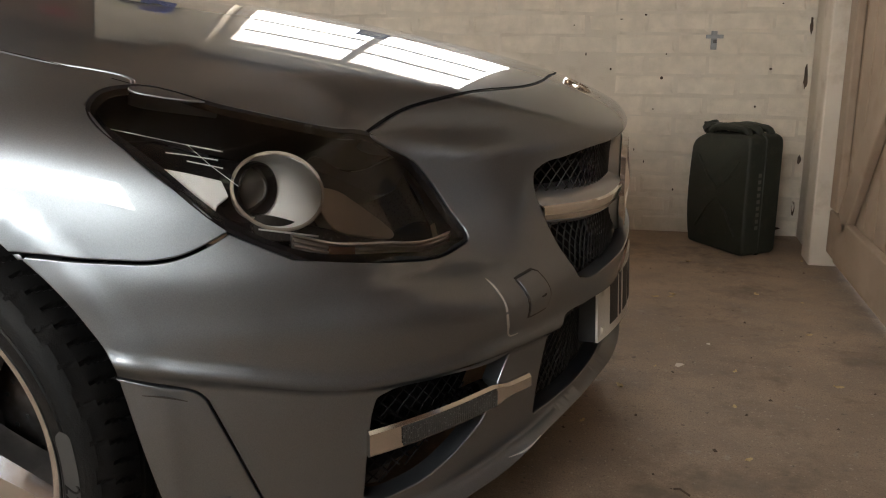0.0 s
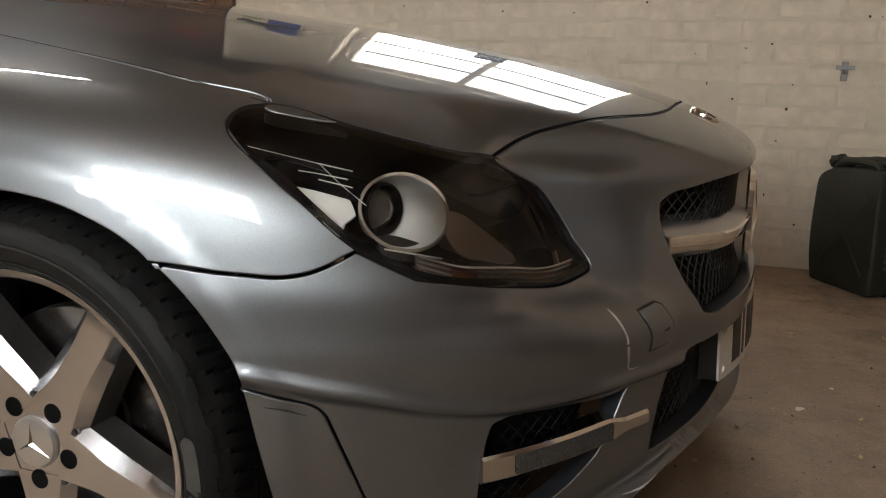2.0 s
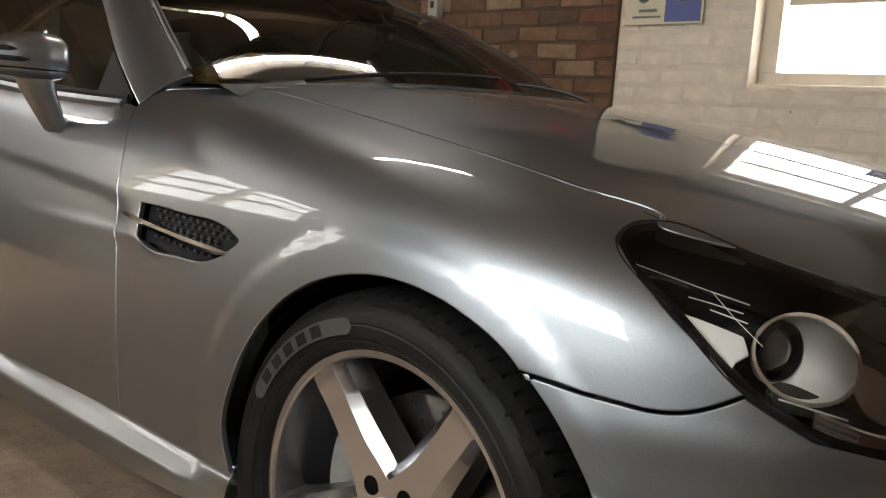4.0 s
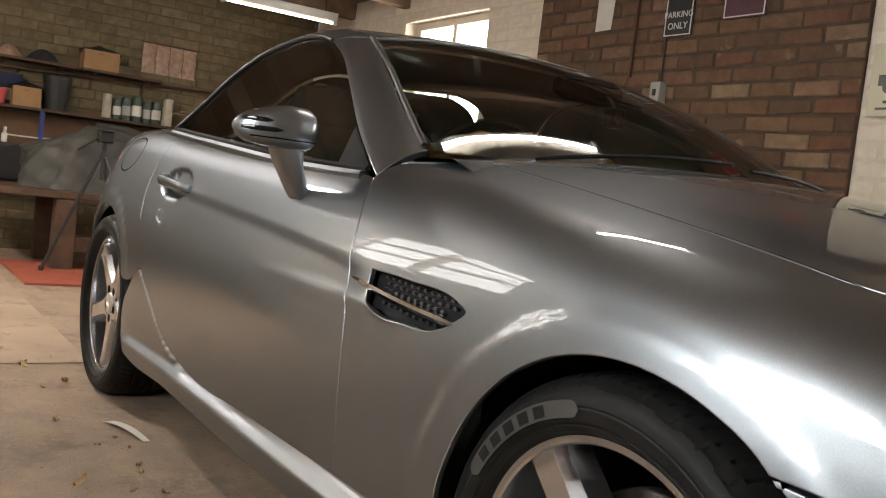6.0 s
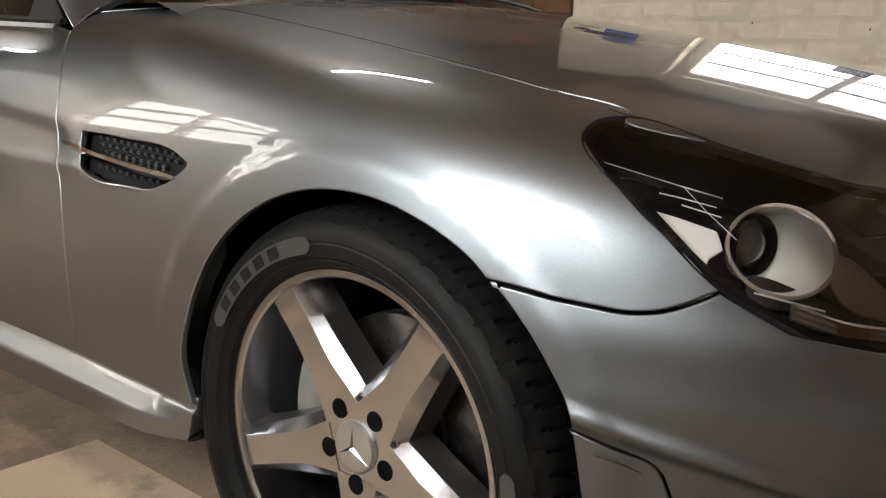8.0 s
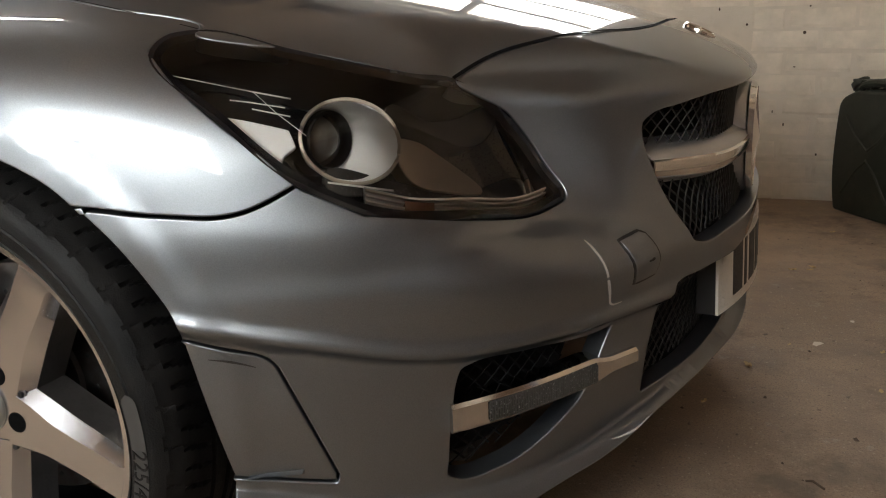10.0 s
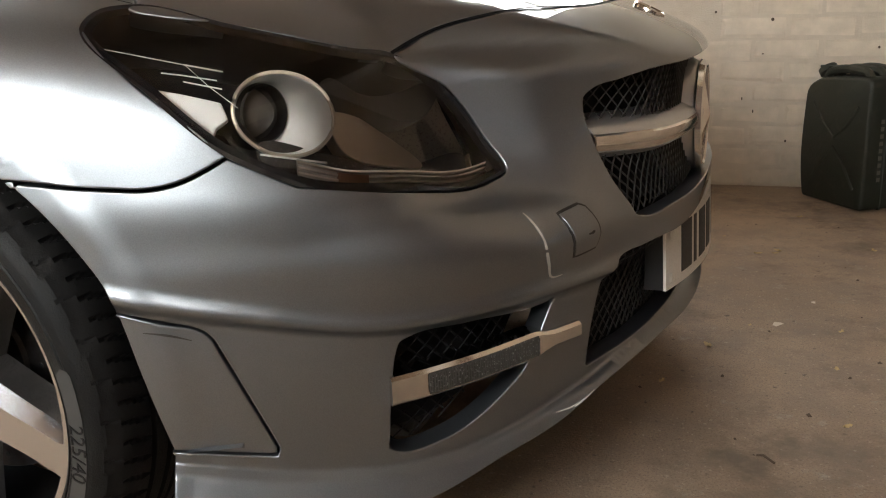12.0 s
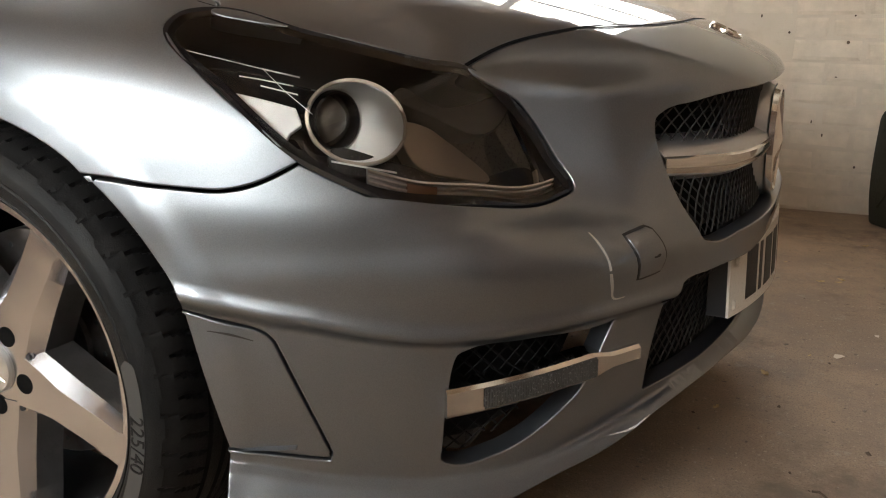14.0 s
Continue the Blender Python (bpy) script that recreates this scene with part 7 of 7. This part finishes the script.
bench = thing("workbench", "low brown wooden bench against the back wall", "bench")
block("top", OLD_WOOD, -6.55, -5.65, -0.80, 1.2, 0.50, 0.55, bench, "", 0.006)
for x in (-6.45, -5.78):
    for y in (-0.45, 1.0):
        block("leg", OLD_WOOD, x, x + 0.12, y, y + 0.14, 0.0, 0.50, bench, "", 0.005)
block("rail", OLD_WOOD, -5.72, -5.68, -0.40, 1.1, 0.14, 0.24, bench)
tagged(block("hardboard_panel", HARDBOARD, BACK_X + 0.005, BACK_X + 0.02, -0.72, 0.9, 0.45, 1.085), "brown hardboard panel on the back wall", "panel")


def covered(label):
    """A machine under a creased sheet, on the bench."""
    vs, n, k = [], 96, 40
    rnd = random.Random(4)
    off = [rnd.uniform(0, 6) for _ in range(6)]
    for i in range(k + 1):
        v = i / k
        for j in range(n):
            a = 2 * math.pi * j / n
            r = (1 - 0.12 * v - 0.75 * max(0, v - 0.6) ** 1.2 * 2.0) if i < k else 0.02
            fold = 1 + 0.06 * math.sin(5 * a + off[0] + 3 * v) + 0.05 * math.sin(9 * a + off[1] - 4 * v)
            fold += 0.05 * abs(math.sin(7 * a + 9 * v + off[3])) * abs(math.sin(11 * v + 3 * a)) - 0.035 * abs(math.sin(13 * a - 12 * v + off[4]))
            top = 0.40 * math.sin(v * math.pi / 2) * (1 + 0.18 * math.sin(a + 0.6) + 0.07 * math.sin(3 * a + off[2]) + 0.08 * v * abs(math.sin(5 * a + 8 * v + off[5])))
            vs.append((-6.05 + 0.34 * r * fold * math.cos(a), -0.16 + 0.47 * r * fold * math.sin(a), 0.552 + top))
    fs = [(i * n + j, i * n + (j + 1) % n, (i + 1) * n + (j + 1) % n, (i + 1) * n + j) for i in range(k) for j in range(n)]
    return tagged(part("dust_sheet", vs, fs, TARPAULIN), label, "sheet")


covered("crumpled grey-green sheet over a machine on the bench")
clamp = thing("clamp_stand", "blue clamp bar standing behind the bench", "clamp")
for y in (-0.42, 0.62):
    block("upright", BLUE, -6.75, -6.72, y, y + 0.03, 0.552 if y < 0 else 0.60, 1.12, clamp, "", 0.003)
block("crossbar", BLUE, -6.745, -6.725, -0.39, 0.62, 0.80, 0.82, clamp)
tagged(block("black_case", BLACK, -6.90, -6.62, -0.75, -0.45, 0.552, 0.84, None, "", 0.02), "black tool case on the bench", "case")
hose = smooth_line([(-6.73, -0.66, 0.90), (-6.73, -0.4, 0.90), (-6.73, -0.1, 0.93), (-6.73, 0.15, 0.98), (-6.73, 0.4, 0.93), (-6.73, 0.635, 0.85)], 0.05, False)
tagged(tube("white_cable", hose, 0.006, WHITE_PLASTIC), "thin white cable looped behind the bench", "cable")
spray = thing("spray_bottle", "white spray bottle behind the bench", "bottle", at=pose(-6.72, -0.66, 0.84))
lathe("body", [(0, 0), (0.02, 0), (0.022, 0.06), (0.012, 0.075), (0.012, 0.09), (0, 0.09)], WHITE_PLASTIC, spray, "", 16, "z")
block("nozzle", WHITE_PLASTIC, -0.012, 0.035, -0.01, 0.01, 0.09, 0.115, spray, "", 0.004)
for k, (y, h) in enumerate(((-1.12, 1.1), (-1.02, 1.25), (-0.93, 1.2), (-0.86, 1.05), (-1.22, 1.3))):
    t = thing("garden_tool", "long-handled garden tool leaning on the back wall", "tool", "tools leaning on the wall")
    tube("shaft", [(BACK_X + 0.30, y - 0.02, 0.0 + 0.12), (BACK_X + 0.03, y, h)], 0.014, OLD_WOOD, t, "", 8)
    part("blade", [(BACK_X + 0.31 + a, y - 0.02 + b, c) for c, w in ((0.0, 0.05), (0.10, 0.06), (0.20, 0.02)) for a, b in ((0, -w), (0.012, 0), (0, w), (-0.012, 0))], [(i * 4 + j, i * 4 + (j + 1) % 4, (i + 1) * 4 + (j + 1) % 4, (i + 1) * 4 + j) for i in range(2) for j in range(4)], IRON, t, "", False)
tagged(block("dark_crate", IRON, -6.7, -6.2, -1.4, -0.95, 0.0, 0.42, None, "", 0.02), "dark metal crate on the floor by the wall", "crate")

mat_ = thing("floor_mat", "red-brown rubber mat with paler stripes on the floor", "mat")
block("sheet", RED_MAT, -7.0 + 0.9, -4.95, -0.72, 0.7, 0.0, 0.016, mat_, "", 0.004)
for k in range(3):
    block("stripe", CARDBOARD, -5.75 + 0.22 * k, -5.69 + 0.22 * k, -0.28, 0.25, 0.0155, 0.0175, mat_)

tripod = thing("tripod", "black camera tripod standing on the mat", "tripod")
top_ = np.array((-5.45, -0.22, 0.86))
for foot in ((-5.55, -0.53, 0.018), (-5.85, 0.0, 0.018), (-5.15, -0.02, 0.018)):
    f_ = np.array(foot)
    leg_ = tube("leg", [f_ + (0, 0, 0.01), f_ * 0.5 + top_ * 0.5, top_], 0.012, BLACK, tripod)
    lathe("rubber_foot", [(0, 0.0), (0.016, 0.0), (0.018, 0.02), (0.012, 0.035), (0, 0.035)], RUBBER_SEAL, leg_, "", 12, "z", tuple(f_ - (0, 0, 0.002)))
tube("column", [top_ - (0, 0, 0.2), top_ + (0, 0, 0.06)], 0.014, BLACK, tripod)
block("head", BLACK, -5.50, -5.40, -0.27, -0.17, 0.91, 0.985, tripod, "", 0.012)
block("plate", BLACK, -5.52, -5.38, -0.255, -0.185, 0.984, 1.0, tripod, "", 0.004)
tube("pan_handle", [(-5.45, -0.27, 0.93), (-5.40, -0.40, 0.84)], 0.008, BLACK, tripod)

# a bicycle leaning on the side wall
def bicycle(label):
    b = thing("bicycle", label, "bicycle", at=pose(-5.55, -2.60, 0.0, 9, 0, 0))
    for x in (-0.52, 0.53):
        w = tube("tyre", [(x + 0.335 * math.cos(a), 0, 0.345 + 0.335 * math.sin(a)) for a in np.linspace(0, 2 * math.pi, 36, False)], 0.018, RUBBER_SEAL, b, "", 8, True)
        tube("rim", [(x + 0.305 * math.cos(a), 0, 0.345 + 0.305 * math.sin(a)) for a in np.linspace(0, 2 * math.pi, 36, False)], 0.009, STEEL, w, "", 6, True)
        for k in range(12):
            a = math.pi * k / 6
            tube("spoke", [(x, 0.012 * (-1) ** k, 0.345), (x + 0.30 * math.cos(a), 0, 0.345 + 0.30 * math.sin(a))], 0.0015, STEEL, w, "", 4)
    for run in ([(-0.52, 0, 0.345), (-0.10, 0, 0.30), (0.36, 0, 0.62)], [(-0.10, 0, 0.30), (-0.24, 0, 0.86)], [(-0.20, 0, 0.74), (0.345, 0, 0.72)], [(-0.20, 0, 0.72), (-0.52, 0, 0.345)], [(0.53, 0, 0.345), (0.36, 0, 0.62), (0.325, 0, 0.92)]):
        tube("frame_tube", run, 0.017, SIGN_BLACK, b, "", 8)
    tube("handlebar", smooth_line([(0.40, -0.28, 0.93), (0.34, -0.12, 0.95), (0.325, 0, 0.93), (0.34, 0.12, 0.95), (0.40, 0.28, 0.93)], 0.04, False), 0.013, SIGN_BLACK, b, "", 8)
    sweep("saddle", [(-0.38, 0, 0.90), (-0.26, 0, 0.905), (-0.12, 0, 0.895)], [((0, 1, 0), (0, 0, 1), oval(w_, 0.025, 12)) for w_ in (0.075, 0.055, 0.02)], BLACK, b)
    lathe("chainring", [(0.0, 0.030), (0.09, 0.030), (0.092, 0.026), (0.09, 0.024)], STEEL, b, "", 32, "y", (-0.10, 0, 0.30))
    tube("crank", [(-0.10, -0.03, 0.30), (-0.02, -0.045, 0.16)], 0.010, STEEL, b, "", 8)


bicycle("dark bicycle leaning on the side wall")

# ---- litter on the floor ----
def ob_data(name, vs, fs, mat):
    me = bpy.data.meshes.new(name)
    me.from_pydata(vs, [], fs)
    me.polygons.foreach_set("use_smooth", [True] * len(me.polygons))
    me.materials.append(mat)
    return me


def leaf_data(seed, long, wide, curl, mat):
    r = random.Random(seed)
    n, vs = 7, []
    for i in range(n + 1):
        u = i / n
        w = wide * max(0.0, math.sin(math.pi * u)) ** 0.8 * (1 + 0.35 * r.uniform(-1, 1))
        z = 0.002 + curl * (u - 0.5) ** 2 + 0.004 * r.random()
        vs += [(long * (u - 0.5), -w, z + curl * 0.5 * r.random()), (long * (u - 0.5), 0, z), (long * (u - 0.5), w, z + curl * 0.5 * r.random())]
    return ob_data("dry_leaf", vs, [(i * 3 + j, i * 3 + j + 1, i * 3 + j + 4, i * 3 + j + 3) for i in range(n) for j in range(2)], mat)


leaves = [leaf_data(k, 0.03 + 0.012 * (k % 4), 0.006 + 0.003 * (k % 3), 0.02 + 0.015 * (k % 2), (LEAF, LEAF_PALE, LEAF_PALE, LEAF)[k % 4]) for k in range(8)]
rnd = random.Random(11)
spots = [(-1.84, -1.34), (-1.94, -1.26), (-2.8, -1.05), (-1.3, -1.14), (-1.42, -1.01), (-1.6, -0.95), (-1.77, -0.93), (-1.55, -0.96), (-1.19, -0.98), (-1.51, -1.12), (-1.81, -1.01), (-1.05, -1.02), (-0.98, -1.18)]
spots += [(rnd.uniform(-3.4, -0.5), -0.93 - 0.75 * rnd.random() ** 1.3) for _ in range(30)]
for k, (x, y) in enumerate(spots):
    ob = tagged(new("dry_leaf", leaves[rnd.randrange(8)]), "curled dry brown leaf on the concrete floor", "leaf", "leaves on the floor")
    ob.matrix_basis = pose(x, y, 0.005 if (x > -0.9 or (x < -2.86 and y < -0.8)) else 0.001, rnd.uniform(-6, 6), rnd.uniform(-6, 6), rnd.uniform(0, 360)) @ Matrix.Diagonal((*(rnd.uniform(0.5, 1.3),) * 3, 1))
strip = tagged(part("torn_strip", [(-2.04 + 0.23 * u, -0.925 + 0.055 * u + s * 0.020 * (1 - 0.5 * u), 0.004 + 0.012 * abs(math.sin(3 * u))) for u in np.linspace(0, 1, 9) for s in (-1, 1)], [(2 * i, 2 * i + 2, 2 * i + 3, 2 * i + 1) for i in range(8)], PAPER), "torn grey-white strip lying on the floor", "litter")
crumbs = []
for sx, sy in [(1.02, 0.44), (1.07, -0.01), (1.35, 0.72), (1.15, 0.42), (0.98, -0.18), (1.10, 0.61), (0.96, 0.42), (1.20, 0.53), (1.33, 0.14), (1.09, 1.46), (1.45, 0.35)] + [(rnd.uniform(0.7, 1.5), rnd.uniform(-1.2, 1.6)) for _ in range(46)]:
    crumbs.append((sx, sy))
pale = ob_data("paint_flake", [(-0.016, -0.008, 0.001), (0.012, -0.010, 0.004), (0.018, 0.006, 0.002), (-0.004, 0.012, 0.006), (-0.018, 0.004, 0.002)], [(0, 1, 2, 3, 4)], WHITE_WOOD)
crumb = ob_data("grit", [(-0.008, -0.005, 0.0), (0.009, -0.006, 0.0), (0.010, 0.005, 0.0), (-0.006, 0.007, 0.0), (0.001, 0.0, 0.008)], [(0, 1, 4), (1, 2, 4), (2, 3, 4), (3, 0, 4)], DEBRIS)
for k, (x, y) in enumerate(crumbs):
    first = k in (0, 5)
    ob = tagged(new("paint_flake" if first else "grit", pale if first else (crumb if k % 3 else leaves[2])), "pale paint flake on the concrete floor" if first else "dark crumb of dirt on the concrete floor", "litter", "litter on the floor")
    ob.matrix_basis = pose(x, y, 0.001, 0, 0, rnd.uniform(0, 360)) @ Matrix.Diagonal((*(rnd.uniform(0.2, 0.55) * (2.2 if first else 1) * (1.3 if k == 1 else 1),) * 3, 1))
tagged(tube("twig", [(0.985, -0.185, 0.004), (0.995, -0.19, 0.008), (1.005, -0.195, 0.004), (1.012, -0.204, 0.004)], 0.002, DEBRIS), "short dark twig on the concrete floor", "twig")


# ---- bricks, piece by piece ----
def brick_mesh(name, w, h, d, seed, mat, soft, b=0.006, sunk=0.004):
    """A brick's visible face with worn, rounded edges; it faces minus y."""
    r = random.Random(seed)
    j = lambda k=soft: r.uniform(-k, k)
    outer = [(-w / 2 + j(), d, -h / 2 + j()), (w / 2 + j(), d, -h / 2 + j()), (w / 2 + j(), d, h / 2 + j()), (-w / 2 + j(), d, h / 2 + j())]
    rim = [(x, sunk, z) for x, y, z in outer]
    inner = [(x - math.copysign(b, x), j(soft * 0.4), z - math.copysign(b, z)) for x, y, z in outer]
    me = bpy.data.meshes.new(name)
    me.from_pydata(outer + rim + inner, [], [(8, 9, 10, 11)] + [f for k in range(4) for f in ((k, (k + 1) % 4, 4 + (k + 1) % 4, 4 + k), (4 + k, 4 + (k + 1) % 4, 8 + (k + 1) % 4, 8 + k))])
    me.materials.append(mat)
    return me


def courses(x0, x1, z0, z1, long, tall, joint, openings):
    """Places of bricks in stretcher bond, cut at the ends and openings: (x centre, z centre, width)."""
    got, row, z = [], 0, z0
    while z + tall <= z1 + 0.001:
        x = x0 - (long / 2 if row % 2 else 0)
        while x < x1 - 0.02:
            a, b = max(x, x0), min(x + long - joint, x1)
            zm = z + (tall - joint) / 2
            spans = [(a, b)]
            for o in openings:
                if o[2] - 0.02 < zm < o[3] + 0.02:
                    spans = [s for p, q in spans for s in ((p, min(q, o[0] - joint)), (max(p, o[1] + joint), q)) if s[1] - s[0] > 0.03 and not (p >= o[0] and q <= o[1])]
            for p, q in spans:
                if q - p > 0.03:
                    got.append(((p + q) / 2, zm, q - p))
            x += long
        z += tall
        row += 1
    return got


def lay(parent, places, meshes, nominal, put, pick, mat):
    """Bricks that the camera comes near are pieces of their own; the others go into one mesh."""
    r = random.Random(7)
    vs, fs = [], []
    for x, z, w in places:
        me = meshes[r.randrange(len(meshes))]
        m = put(x, z) @ pose(0, r.uniform(-0.0015, 0.0015), 0, r.uniform(-0.6, 0.6), r.uniform(-0.5, 0.5), r.uniform(-0.8, 0.8)) @ Matrix.Diagonal((w / nominal, 1, 1, 1))
        if pick(x, z):
            ob = new("brick", me)
            ob.parent = parent
            ob.matrix_basis = m
        else:
            b = len(vs)
            vs += [tuple(m @ v.co) for v in me.vertices]
            fs += [tuple(b + i for i in p.vertices) for p in me.polygons]
    if vs:
        tagged(part("brickwork", vs, fs, mat, parent, "", False), kind="stuff")


white = [brick_mesh("brick", 0.225, 0.070, 0.02, k, WHITEWASH, 0.004, 0.013, 0.0026) for k in range(5)]
yellow = [brick_mesh("brick", 0.225, 0.070, 0.02, 40 + k, YELLOWED, 0.003) for k in range(3)]
red = [brick_mesh("brick", 0.225, 0.068, 0.025, 20 + k, RED_BRICK, 0.004) for k in range(6)]
gap_ = (0.38, 0.78, 0.605, 0.69)
lay(wall_left, courses(-1.438, 1.53, 0.0, ROOF_Z, 0.235, 0.0795, 0.010, [WIN_L, gap_]), white, 0.225, lambda x, z: Matrix.Translation((x, WALL_Y, z)), lambda x, z: z < 1.12 and x > -0.9, WHITEWASH)
lay(wall_left, courses(BACK_X, -3.662, 0.0, ROOF_Z, 0.235, 0.0795, 0.010, [WIN_F]), white, 0.225, lambda x, z: Matrix.Translation((x, WALL_Y, z)), lambda x, z: False, WHITEWASH)
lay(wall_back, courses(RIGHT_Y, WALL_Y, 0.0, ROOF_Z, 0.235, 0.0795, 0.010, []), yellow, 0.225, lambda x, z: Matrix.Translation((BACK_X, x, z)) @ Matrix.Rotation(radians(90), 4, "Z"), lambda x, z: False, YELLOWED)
lay(bay, courses(-3.655, -1.445, 0.0, ROOF_Z, 0.236, 0.0815, 0.013, []), red, 0.225, lambda x, z: Matrix.Translation((x, WALL_Y - 0.019, z)), lambda x, z: z > 0.9 and x > -3.4, RED_BRICK)
broken = setting(bars("missing_brick", WHITE_JOINT, [(0.385, 0.775, WALL_Y + 0.0025, WALL_Y + 0.007, 0.605, 0.69)]), "gap in the whitewash where brick faces are gone", "wall")
for k in range(34):
    x, z = rnd.uniform(-0.7, 1.45), rnd.uniform(0.1, 1.08)
    hole = lathe("wall_hole", [(0.0, 0.0005), (0.006, 0.0), (0.0085, -0.003)], DEBRIS, wall_left, "", 7, "y")
    hole.matrix_basis = pose(x, WALL_Y - 0.0032, z) @ Matrix.Diagonal((rnd.uniform(0.25, 0.7), 1, rnd.uniform(0.25, 0.8), 1))

# gouges and broken plaster at the corner by the door
for x, z, w, h in ((1.512, 0.82, 0.014, 0.07), (1.508, 0.63, 0.018, 0.11), (1.512, 0.31, 0.016, 0.04), (1.506, 0.115, 0.013, 0.065), (1.44, 0.03, 0.05, 0.014)):
    ring_ = [(w / 2 * math.cos(a) * rnd.uniform(0.6, 1.1), h / 2 * math.sin(a) * rnd.uniform(0.7, 1.1)) for a in np.linspace(0, 2 * math.pi, 14, False)]
    chip = part("wall_gouge", [(0, 0.004, 0), *[(p * 0.75, 0.003, q * 0.75) for p, q in ring_], *[(p, -0.0005, q) for p, q in ring_]], [(0, 1 + (k + 1) % 14, 1 + k) for k in range(14)] + [(1 + k, 1 + (k + 1) % 14, 15 + (k + 1) % 14, 15 + k) for k in range(14)], DEBRIS, wall_left, "", False)
    chip.matrix_basis = pose(x, WALL_Y - 0.0042, z)
